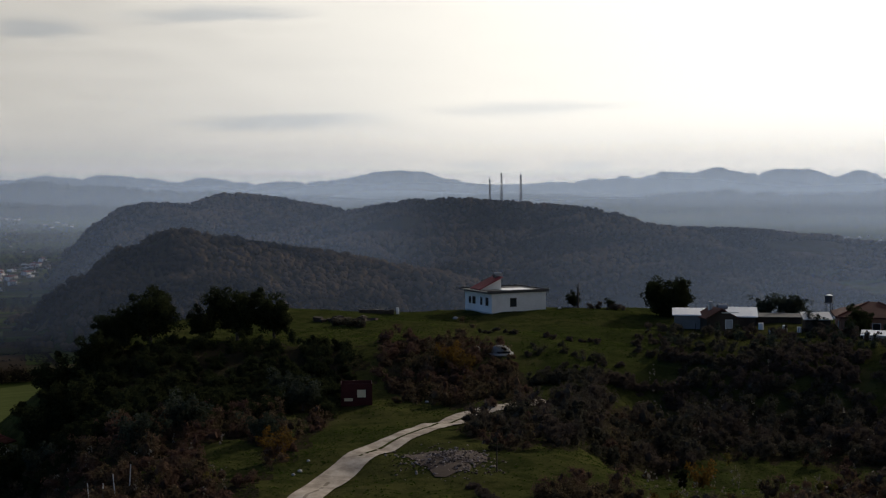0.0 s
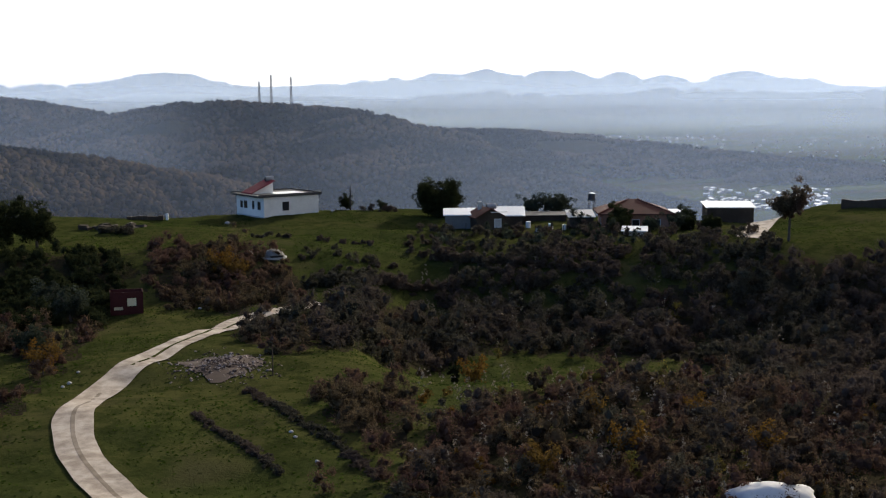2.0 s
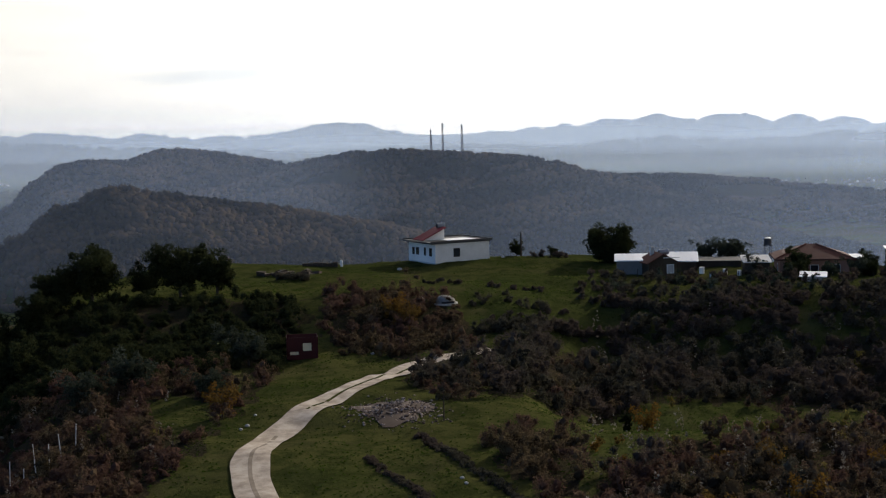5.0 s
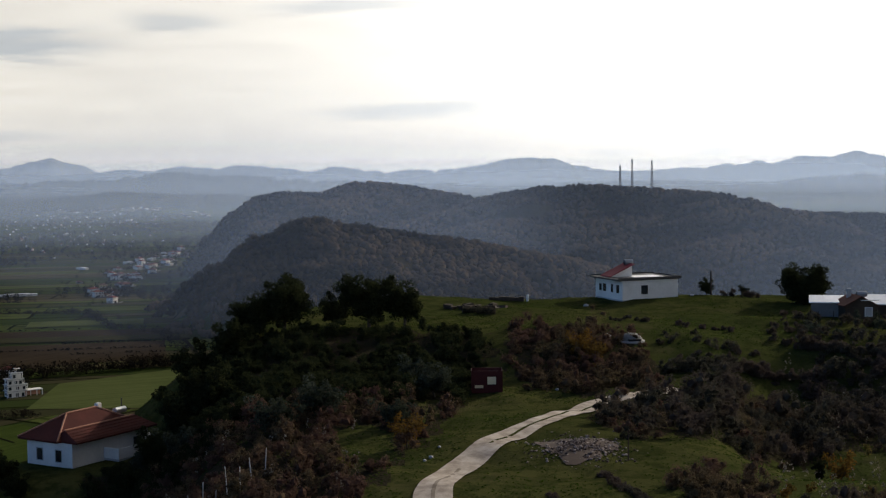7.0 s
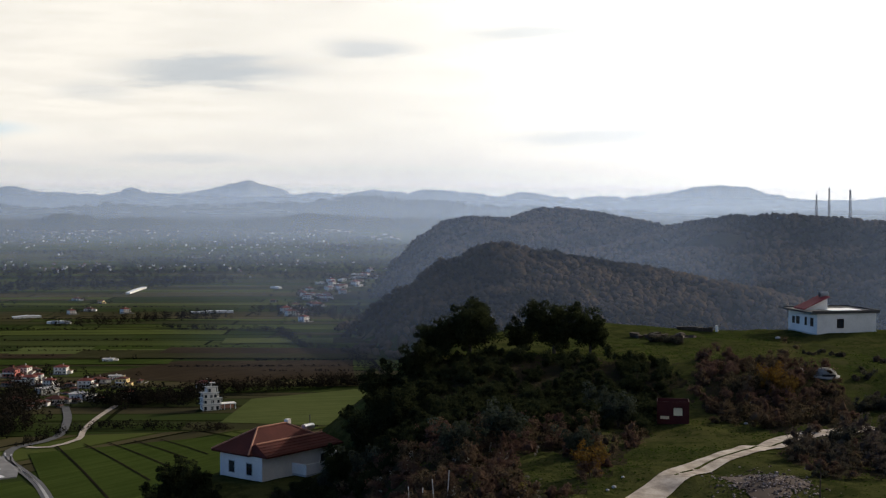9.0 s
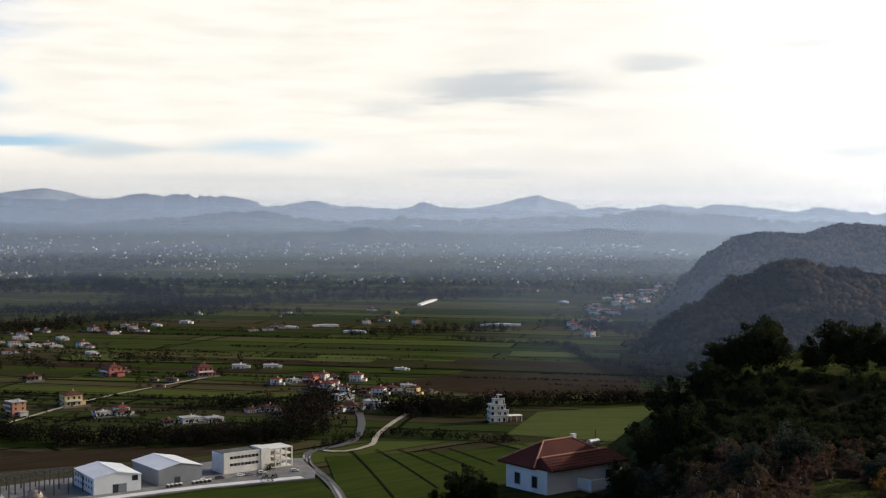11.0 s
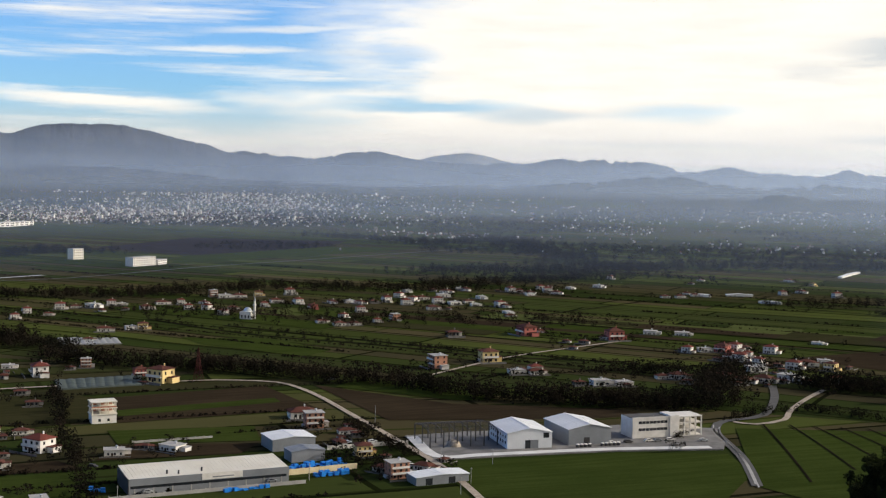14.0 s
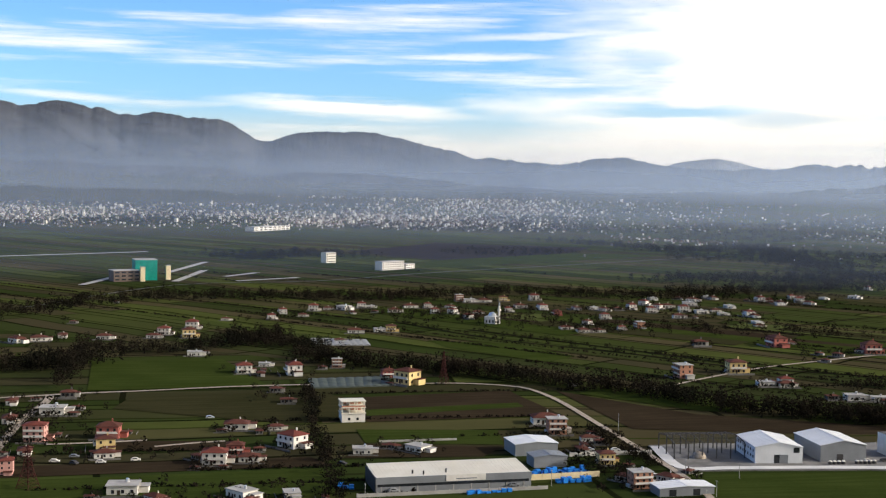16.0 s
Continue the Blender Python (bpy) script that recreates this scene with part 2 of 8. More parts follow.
M_GREY_METAL = worn("grey_sheet_metal", (0.15, 0.16, 0.17), (0.21, 0.22, 0.235), 0.4, 0.5, 0, 0.1, (1, 1, 1), 0.5)
M_ZINC = worn("zinc_sheet", (0.55, 0.56, 0.57), (0.72, 0.72, 0.72), 0.9, 0.35, 0.6, 0.15, (1, 1, 1), 0.5)
M_DARK_METAL = worn("dark_steel", (0.045, 0.045, 0.05), (0.08, 0.075, 0.07), 0.9, 0.6, 0.3)
M_RUST = worn("rusty_red_steel", (0.032, 0.009, 0.009), (0.062, 0.016, 0.014), 1.2, 0.7, 0.1)
M_TILE_PLAIN = worn("bright_clay_tiles", (0.09, 0.028, 0.021), (0.17, 0.05, 0.036), 0.6)
M_TILE_RED = worn("red_clay_tiles", (0.050, 0.014, 0.011), (0.085, 0.023, 0.016), 1.0)
M_TILE_DARK = worn("dark_clay_tiles", (0.07, 0.027, 0.02), (0.11, 0.042, 0.03), 1.0)
M_CREAM = worn("cream_plaster", (0.62, 0.50, 0.30), (0.74, 0.62, 0.40), 0.7)
M_YELLOW = worn("yellow_plaster", (0.58, 0.43, 0.18), (0.68, 0.52, 0.25), 0.7)
M_PINK = worn("pink_plaster", (0.46, 0.23, 0.20), (0.56, 0.31, 0.26), 0.7)
M_RED_WALL = worn("red_plaster", (0.32, 0.10, 0.085), (0.40, 0.14, 0.11), 0.7)
M_BRICK = worn("bare_brick", (0.30, 0.14, 0.09), (0.40, 0.21, 0.14), 1.0)
M_GREY_WALL = worn("bare_block", (0.30, 0.29, 0.27), (0.42, 0.40, 0.37), 0.7)
M_SHED = worn("weathered_block", (0.10, 0.095, 0.09), (0.20, 0.19, 0.175), 0.6)
M_GREEN_NET = worn("green_netting", (0.0, 0.17, 0.13), (0.01, 0.26, 0.2), 0.4)
M_BLUE = worn("blue_crates", (0.015, 0.14, 0.50), (0.03, 0.24, 0.66), 1.0, 0.5)
M_WINDOW = worn("dark_glass", (0.012, 0.014, 0.017), (0.03, 0.033, 0.038), 0.5, 0.12, 0, 0.0, (1, 1, 1), 0.6)
M_DARK_WOOD = worn("dark_timber", (0.03, 0.022, 0.016), (0.06, 0.045, 0.032), 1.5)
M_BARK = worn("bark", (0.05, 0.04, 0.03), (0.09, 0.075, 0.06), 2.0)


def rubble_build(n):
    g = n.add("ShaderNodeNewGeometry")
    r = g.outputs["Random Per Island"]
    fine = n.noise(g.outputs["Position"], 9.0, 4)
    c = n.mix(n.ramp(r, 0.2, 0.95), (0.06, 0.036, 0.028), (0.42, 0.33, 0.28))
    return principled(n, n.mix(n.math("MULTIPLY", fine, 0.6), c, (0.03, 0.022, 0.016)), 0.95, 0, fine, 0.4, 0.03)


M_STONE = material("rubble", rubble_build)
M_LEAF_OLIVE = leafy("olive_leaves", (0.012, 0.015, 0.007), (0.036, 0.042, 0.018), (0.024, 0.028, 0.012))
M_LEAF_SCRUB = leafy("scrub_leaves", (0.024, 0.018, 0.012), (0.118, 0.088, 0.050), (0.092, 0.050, 0.040), 0.4, 0.16)
M_LEAF_THICKET = leafy("thicket_leaves", (0.018, 0.018, 0.013), (0.076, 0.070, 0.050), (0.072, 0.052, 0.044), 0.4, 0.1)
M_SEED = leafy("dry_seed_heads", (0.16, 0.14, 0.11), (0.30, 0.27, 0.22), (0.2, 0.16, 0.12), 0.4, 0.5)
M_LEAF_GREY = leafy("grey_green_leaves", (0.022, 0.027, 0.019), (0.055, 0.064, 0.046), (0.03, 0.036, 0.024))
M_LEAF_RUST = leafy("autumn_leaves", (0.07, 0.036, 0.01), (0.16, 0.085, 0.016), (0.09, 0.06, 0.018))
# brown stands, brightened so their patches also imitate sunlit relief
M_LEAF_WOOD = leafy("winter_wood", (0.008, 0.009, 0.006), (0.015, 0.014, 0.010), (0.105, 0.074, 0.046), 0.12, 0.009)
M_LEAF_BELT = leafy("belt_trees", (0.006, 0.007, 0.005), (0.014, 0.013, 0.009), (0.022, 0.017, 0.012), 0.2, 0.03)

# ---- ground ----
TABLE = np.random.RandomState(4).rand(256, 256)


def vnoise(x, y, scale, octaves=4, gain=0.5):
    """Smooth noise between -1 and 1, for arrays."""
    out, amp, tot = 0.0, 1.0, 0.0
    for k in range(octaves):
        u, v = np.asarray(x) / scale + 37.1 * k, np.asarray(y) / scale + 11.7 * k
        i, j = np.floor(u).astype(int), np.floor(v).astype(int)
        f, g = u - i, v - j
        f, g = f * f * (3 - 2 * f), g * g * (3 - 2 * g)
        a, b = TABLE[i % 256, j % 256], TABLE[(i + 1) % 256, j % 256]
        c, d = TABLE[i % 256, (j + 1) % 256], TABLE[(i + 1) % 256, (j + 1) % 256]
        out = out + amp * ((a * (1 - f) + b * f) * (1 - g) + (c * (1 - f) + d * f) * g)
        tot, amp, scale = tot + amp, amp * gain, scale / 2
    return out / tot * 2 - 1


def step(x, lo, hi):
    s = np.clip((np.asarray(x, float) - lo) / (hi - lo), 0, 1)
    return s * s * (3 - 2 * s)


def at(az, r):
    return r * math.sin(radians(az)), r * math.cos(radians(az))


# crest lines of the wooded hills: heading, distance, height
BACK_RIDGE = [(-17.3, 1520, 0), (-15.8, 1600, 45), (-14, 1700, 83), (-12.7, 1700, 98), (-11.3, 1750, 95), (-9.3, 1750, 110), (-7.8, 1700, 106),
              (-4.1, 1600, 88), (-1.3, 1500, 103), (0.7, 1500, 104), (4.1, 1500, 99), (6.5, 1450, 93), (9.35, 1400, 76), (11.7, 1300, 54),
              (13.2, 1250, 50), (16, 1150, 35), (19.6, 1050, 30), (23, 1000, 22), (30, 900, 15)]
FRONT_RIDGE = [(-18.2, 1090, -16), (-17.1, 1120, 4), (-15.1, 1160, 42), (-14.1, 1190, 65), (-11.6, 1190, 80), (-7.9, 1190, 67), (-5.3, 1190, 59), (-2.8, 1150, 51), (-0.3, 1100, 44), (1.6, 1040, 30), (4, 960, 8)]
TOWN_RIDGE = [(7, 2000, 62), (9.9, 2000, 56), (12.4, 2000, 54), (16, 1950, 43), (19.5, 1900, 28), (23, 1850, 26), (27, 1800, 12), (33, 1750, 4)]
SPURS = [((2.4, 1490), 98, (-4.0, 1370), 60), ((-2.0, 1520), 97, (-7.6, 1420), 58), ((-5.2, 1630), 92, (-10.4, 1480), 60), ((-8.4, 1730), 104, (-13.0, 1500), 66), ((5.0, 1480), 95, (-0.8, 1340), 58), ((7.4, 1430), 88, (2.2, 1290), 52), ((9.4, 1390), 74, (5.2, 1230), 44), ((11.2, 1310), 57, (8.0, 1160), 34), ((13.2, 1250), 46, (11.0, 1080), 24), ((16, 1150), 32, (14.2, 980), 14),
         ((-12.0, 1190), 78, (-15.2, 1030), 34), ((-9.6, 1190), 73, (-12.4, 1000), 35), ((-7.2, 1190), 65, (-9.6, 1000), 31), ((-4.8, 1180), 57, (-6.8, 1000), 27), ((-2.4, 1140), 49, (-4.2, 980), 20)]


def ridge(x, y, pts, slope, best, top):
    for (p, za), (q, zb) in zip(pts, pts[1:]):
        (ax, ay), (bx, by) = p, q
        dx, dy = bx - ax, by - ay
        s = np.clip(((x - ax) * dx + (y - ay) * dy) / (dx * dx + dy * dy), 0, 1)
        d = np.hypot(x - ax - s * dx, y - ay - s * dy)
        line = za + (zb - za) * s
        here = line - slope * (np.sqrt(d * d + 900) - 30)
        top = np.where(here > best, line, top)
        best = np.maximum(best, here)
    return best, top


def woods_height(x, y):
    n = vnoise(x, y, 260, 4, 0.55)
    x0, y0 = x, y
    x, y = x + 26 * vnoise(x, y, 190, 2) * 1.0, y + 40 * vnoise(x + 700, y, 210, 2)
    z = top = np.full(np.shape(x), -400.0)
    for line, slope in ((BACK_RIDGE, 0.60), (FRONT_RIDGE, 0.56), (TOWN_RIDGE, 0.16)):
        z, top = ridge(x0, y0, [(at(a, r), h) for a, r, h in line], slope, z, top)
    for p, za, q, zb in SPURS:
        z, top = ridge(x, y, [(at(*p), za), (at(*q), zb + 6)], 0.74, z, top)
    r, az = np.hypot(x0, y0), np.degrees(np.arctan2(x0, y0))
    z = z - 0.5 * r * np.sin(np.radians(np.clip(-14.2 - az + 0.7 * vnoise(x0, y0, 110, 3), 0, 60)))
    d = np.clip((top - z) / 26, 0, 1)
    rib = 1 - 2.6 * np.abs(vnoise(x + 30 * n, y - 40 * n, 130, 3, 0.5))
    return z + n * 7 * d + (rib - 0.3) * 19 * d


def spur_height(x, y):
    """The spur with the houses, and the slope under the camera."""
    r, az = np.hypot(x, y), np.degrees(np.arctan2(x, y))
    lvl = 99.0 + 3.2 * step(r, 142, 166) + (1.2 * vnoise(x, y, 26, 4) + 0.55 * vnoise(x, y, 9, 3)) * step(r, 30, 60)
    lvl = lvl - 4.5 * step(az, 5, 10) * step(r, 98, 120) * (1 - step(r, 150, 176))
    lvl = lvl + 1.0 * step(az, 23.5, 28) * step(r, 165, 205) - 1.25 * (np.sqrt((az + 15.3) ** 2 + 2.2) - (az + 15.3)) * step(r, 60, 130)
    side = r * np.sin(np.radians(np.clip(-25.5 - az, 0, 90)))
    other = r * np.sin(np.radians(np.clip(az - 42, 0, 90)))
    lvl = lvl - 0.6 * side - 0.5 * other - np.where(np.abs(az) > 115, 80, 0)
    lvl = lvl + 19 * np.exp(-((az + 28.5) / 3.4) ** 2 - ((r - 118) / 26) ** 2)
    near_house = np.exp(-(((x + 60) / 15.5) ** 2 + ((y - 143) / 16) ** 2) ** 2)
    lvl = lvl + (88.6 - lvl) * near_house
    cone = H - 2.6 - 0.385 * r
    near = np.maximum(lvl, cone)
    crest = 208 - 38 * step(-az, 9, 16) - 6 * step(az, 9, 14) + 14 * step(az, 23, 27) + 5 * vnoise(x, y, 40, 2)
    past = np.clip(r - crest, 0, None)
    rough = 0.16 * vnoise(x, y, 4.2, 3, 0.55) * step(r, 56, 70) * (1 - step(r, 190, 230))
    return near + rough - 0.52 * past * past / (past + 14)


def plain_height(x, y):
    r = np.hypot(x, y)
    return 74 * (np.clip(r - 2800, 0, None) / 1900) ** 1.5


def ground(x, y):
    x, y = np.asarray(x, float), np.asarray(y, float)
    return np.maximum(np.maximum(plain_height(x, y), spur_height(x, y)), woods_height(x, y))


def gz(x, y):
    return float(ground(x, y))


def mesh_from(name, verts, faces, mats, index=None, smooth=False):
    me = bpy.data.meshes.new(name)
    verts, faces = np.asarray(verts, np.float32), np.asarray(faces, np.int32)
    k = faces.shape[1]
    me.vertices.add(len(verts))
    me.vertices.foreach_set("co", verts.ravel())
    me.loops.add(faces.size)
    me.loops.foreach_set("vertex_index", faces.ravel())
    me.polygons.add(len(faces))
    me.polygons.foreach_set("loop_start", np.arange(0, faces.size, k, dtype=np.int32))
    if index is not None:
        me.polygons.foreach_set("material_index", np.asarray(index, np.int32))
    me.polygons.foreach_set("use_smooth", np.full(len(faces), smooth))
    for m in mats:
        me.materials.append(m)
    me.update(calc_edges=True)
    me.validate()
    return me


def grid_faces(rows, cols, closed=False):
    i, j = np.meshgrid(np.arange(rows - 1), np.arange(cols if closed else cols - 1), indexing="ij")
    a, b = i * cols + j, i * cols + (j + 1) % cols
    return np.stack([a, a + cols, b + cols, b], -1).reshape(-1, 4)


# planted zones of the spur: heading and distance round each edge
HOLLOW = [(1.0, 119), (1.6, 129), (3.3, 133), (6, 146), (9, 150), (12.7, 151), (15.2, 152), (17.7, 151), (21.4, 158), (25, 163), (31.5, 167), (31.5, 90), (26, 92), (21.7, 133), (18.5, 133), (15.2, 135), (11.4, 131), (7.5, 117), (4, 111), (1.7, 112)]
BANK = [(-2.9, 162), (0.9, 164), (2.8, 157), (4.1, 141), (1.2, 135), (-1.7, 139), (-2.9, 146)]
BRAMBLE = [(8.4, 76), (10, 86), (12, 92), (14.3, 97), (17, 104), (20, 112), (23, 108), (26, 94), (31.5, 92), (31.5, 56), (9, 56), (8, 66)]
CLUMP = [(4.3, 97), (6, 100), (8.4, 97), (8.6, 84), (7.2, 79), (6.0, 83), (4.6, 89)]
WEST = [(-19, 158), (-15.5, 166), (-11.3, 164), (-6.3, 164), (-3.9, 161), (-3.7, 150), (-4.6, 137), (-5.6, 122), (-7.2, 106), (-8.5, 97), (-9.9, 90), (-13, 82), (-21, 86), (-25, 118), (-21, 150)]
WEST_GLADES = [[(-11.2, 118), (-8.6, 119), (-7.5, 112), (-7.9, 103), (-10.4, 101)], [(-6.6, 134), (-5.2, 133), (-6.6, 121), (-7.6, 122)]]


def inside(az, r, edge):
    """Which places lie within a zone."""
    az, r = np.asarray(az, float), np.asarray(r, float)
    out = np.zeros(az.shape, bool)
    for (a0, r0), (a1, r1) in zip(edge, edge[1:] + edge[:1]):
        if r0 != r1:
            out ^= ((r0 > r) != (r1 > r)) & (az < (a1 - a0) * (r - r0) / (r1 - r0) + a0)
    return out


def in_west(az, r):
    out = inside(az, r, WEST)
    for edge in WEST_GLADES:
        out = out & ~inside(az, r, edge)
    return out


def thicket(az, r):
    """Where scrub closes over the ground of the spur."""
    az, r = az + 0.35 * np.sin(r * 0.7 + az * 2.1), r + 1.6 * np.sin(az * 2.7) + 1.0 * np.sin(az * 7.1)
    return inside(az, r, HOLLOW) | inside(az, r, BANK) | inside(az, r, BRAMBLE) | inside(az, r, CLUMP) | in_west(az, r)


def build_ground():
    az = np.concatenate([np.arange(-80, -30, 0.25), np.arange(-30, 32, 0.16), np.arange(32, 280, 4.0)])
    rr = np.concatenate([[0.01], np.linspace(0.5, 60, 30), np.linspace(60.8, 215, 200), np.linspace(216.5, 250, 24), np.geomspace(256, 2000, 130), np.geomspace(2050, 4960, 34)])
    a, r = np.meshgrid(np.radians(az), rr)
    x, y = r * np.sin(a) + 0.4 * np.clip(1 - r / 3, 0, 1), r * np.cos(a)
    z = ground(x, y)
    f = grid_faces(len(rr), len(az), True)
    p, s, w = plain_height(x, y).ravel(), spur_height(x, y).ravel(), woods_height(x, y).ravel()
    kind = np.where(s >= np.maximum(p, w), np.where(thicket(np.degrees(np.arctan2(x, y)), np.hypot(x, y)).ravel(), 3, 0), np.where(w > p + 0.3, 1, 2))
    me = mesh_from("ground", np.stack([x, y, z], -1).reshape(-1, 3), f, [M_GRASS, M_WOOD_FLOOR, M_PLAIN, M_SHADED_LITTER], kind[f[:, 0]], True)
    tagged(new("ground", me), "green and brown winter fields, meadows and wooded hillsides", "ground", kind="structure")


build_ground()

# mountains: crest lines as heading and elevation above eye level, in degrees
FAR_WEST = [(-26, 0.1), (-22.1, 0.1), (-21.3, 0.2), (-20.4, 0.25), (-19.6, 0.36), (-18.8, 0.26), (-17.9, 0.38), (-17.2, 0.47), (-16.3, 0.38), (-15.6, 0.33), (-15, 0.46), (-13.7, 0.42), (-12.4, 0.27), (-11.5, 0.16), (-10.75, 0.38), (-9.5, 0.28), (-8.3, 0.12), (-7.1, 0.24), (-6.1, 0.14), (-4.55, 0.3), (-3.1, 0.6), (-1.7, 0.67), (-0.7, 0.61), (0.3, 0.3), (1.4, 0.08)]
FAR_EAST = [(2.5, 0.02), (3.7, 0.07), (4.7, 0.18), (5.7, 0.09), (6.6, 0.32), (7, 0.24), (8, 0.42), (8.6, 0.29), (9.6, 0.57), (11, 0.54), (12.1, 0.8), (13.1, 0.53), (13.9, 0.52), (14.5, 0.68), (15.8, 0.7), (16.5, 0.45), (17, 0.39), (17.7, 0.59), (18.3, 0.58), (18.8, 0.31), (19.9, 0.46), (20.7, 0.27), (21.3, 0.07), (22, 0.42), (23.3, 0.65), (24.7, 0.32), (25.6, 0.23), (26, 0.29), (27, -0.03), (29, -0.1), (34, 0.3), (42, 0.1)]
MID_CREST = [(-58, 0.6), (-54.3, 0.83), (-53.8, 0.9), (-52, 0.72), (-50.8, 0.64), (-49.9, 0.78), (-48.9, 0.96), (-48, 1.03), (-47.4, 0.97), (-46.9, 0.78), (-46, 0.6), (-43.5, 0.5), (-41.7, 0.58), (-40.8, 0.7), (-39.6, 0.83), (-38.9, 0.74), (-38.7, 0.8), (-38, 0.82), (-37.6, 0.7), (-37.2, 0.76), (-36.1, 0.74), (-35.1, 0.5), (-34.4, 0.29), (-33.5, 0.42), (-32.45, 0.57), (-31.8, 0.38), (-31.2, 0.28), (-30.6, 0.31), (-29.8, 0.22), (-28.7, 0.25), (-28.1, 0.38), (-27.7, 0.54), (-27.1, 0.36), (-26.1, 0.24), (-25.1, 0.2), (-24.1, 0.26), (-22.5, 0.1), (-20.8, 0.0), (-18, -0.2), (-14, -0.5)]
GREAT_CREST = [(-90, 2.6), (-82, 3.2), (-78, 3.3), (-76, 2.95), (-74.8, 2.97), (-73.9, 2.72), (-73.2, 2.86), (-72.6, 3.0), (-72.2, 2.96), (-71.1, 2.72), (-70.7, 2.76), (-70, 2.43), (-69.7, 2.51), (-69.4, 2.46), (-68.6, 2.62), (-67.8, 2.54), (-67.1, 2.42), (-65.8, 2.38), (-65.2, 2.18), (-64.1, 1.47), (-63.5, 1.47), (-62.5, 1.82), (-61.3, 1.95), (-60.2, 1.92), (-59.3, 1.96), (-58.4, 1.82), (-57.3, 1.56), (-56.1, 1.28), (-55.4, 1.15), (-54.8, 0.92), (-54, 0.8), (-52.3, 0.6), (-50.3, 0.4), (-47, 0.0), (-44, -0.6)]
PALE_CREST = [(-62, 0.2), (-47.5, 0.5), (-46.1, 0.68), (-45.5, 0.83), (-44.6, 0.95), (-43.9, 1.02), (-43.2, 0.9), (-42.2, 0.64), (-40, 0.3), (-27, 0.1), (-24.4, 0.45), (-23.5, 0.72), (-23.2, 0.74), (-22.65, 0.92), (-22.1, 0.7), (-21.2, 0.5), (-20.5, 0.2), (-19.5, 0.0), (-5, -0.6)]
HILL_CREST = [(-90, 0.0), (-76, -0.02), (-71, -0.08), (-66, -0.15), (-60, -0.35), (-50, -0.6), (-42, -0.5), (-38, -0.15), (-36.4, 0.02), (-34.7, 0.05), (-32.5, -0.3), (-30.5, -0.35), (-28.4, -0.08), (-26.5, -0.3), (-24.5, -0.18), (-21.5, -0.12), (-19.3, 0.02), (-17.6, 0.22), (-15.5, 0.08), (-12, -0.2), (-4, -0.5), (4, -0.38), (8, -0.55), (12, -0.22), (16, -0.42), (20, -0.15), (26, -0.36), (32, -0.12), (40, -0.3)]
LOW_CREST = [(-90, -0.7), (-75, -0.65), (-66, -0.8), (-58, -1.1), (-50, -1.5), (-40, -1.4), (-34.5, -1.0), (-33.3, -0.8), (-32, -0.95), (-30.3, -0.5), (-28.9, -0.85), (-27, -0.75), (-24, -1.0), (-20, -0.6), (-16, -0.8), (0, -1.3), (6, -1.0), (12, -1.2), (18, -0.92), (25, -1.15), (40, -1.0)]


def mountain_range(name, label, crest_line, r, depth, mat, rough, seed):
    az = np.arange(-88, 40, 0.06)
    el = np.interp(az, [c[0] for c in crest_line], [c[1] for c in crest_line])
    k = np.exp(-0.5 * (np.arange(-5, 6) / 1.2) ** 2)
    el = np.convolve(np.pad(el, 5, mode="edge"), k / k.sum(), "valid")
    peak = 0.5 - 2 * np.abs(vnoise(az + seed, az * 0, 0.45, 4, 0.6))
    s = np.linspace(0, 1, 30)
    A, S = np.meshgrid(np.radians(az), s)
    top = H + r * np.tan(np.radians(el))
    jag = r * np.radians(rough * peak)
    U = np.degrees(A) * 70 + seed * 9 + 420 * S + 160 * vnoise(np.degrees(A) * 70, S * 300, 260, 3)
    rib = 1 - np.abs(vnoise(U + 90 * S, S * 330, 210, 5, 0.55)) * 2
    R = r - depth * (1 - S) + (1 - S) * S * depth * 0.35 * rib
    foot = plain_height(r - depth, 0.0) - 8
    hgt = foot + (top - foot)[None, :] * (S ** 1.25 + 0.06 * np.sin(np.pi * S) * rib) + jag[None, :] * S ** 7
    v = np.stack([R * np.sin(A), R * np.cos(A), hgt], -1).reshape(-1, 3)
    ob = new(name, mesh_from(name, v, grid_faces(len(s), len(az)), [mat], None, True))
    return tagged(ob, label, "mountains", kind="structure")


mountain_range("backdrop_pale_mountains", "far mountain tops coloured pale in place of thin cloud", PALE_CREST, 4950, 200, M_HAZED_ROCK, 0.05, 3)
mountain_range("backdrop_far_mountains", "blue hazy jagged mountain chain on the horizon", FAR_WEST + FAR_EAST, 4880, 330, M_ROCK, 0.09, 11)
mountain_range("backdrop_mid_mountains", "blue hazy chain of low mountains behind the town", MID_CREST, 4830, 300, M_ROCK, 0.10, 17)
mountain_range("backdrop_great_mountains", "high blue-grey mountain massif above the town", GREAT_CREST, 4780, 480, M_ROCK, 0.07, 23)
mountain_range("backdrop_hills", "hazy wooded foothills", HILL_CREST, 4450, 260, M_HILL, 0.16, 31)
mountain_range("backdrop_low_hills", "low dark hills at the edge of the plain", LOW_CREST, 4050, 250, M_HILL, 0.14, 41)


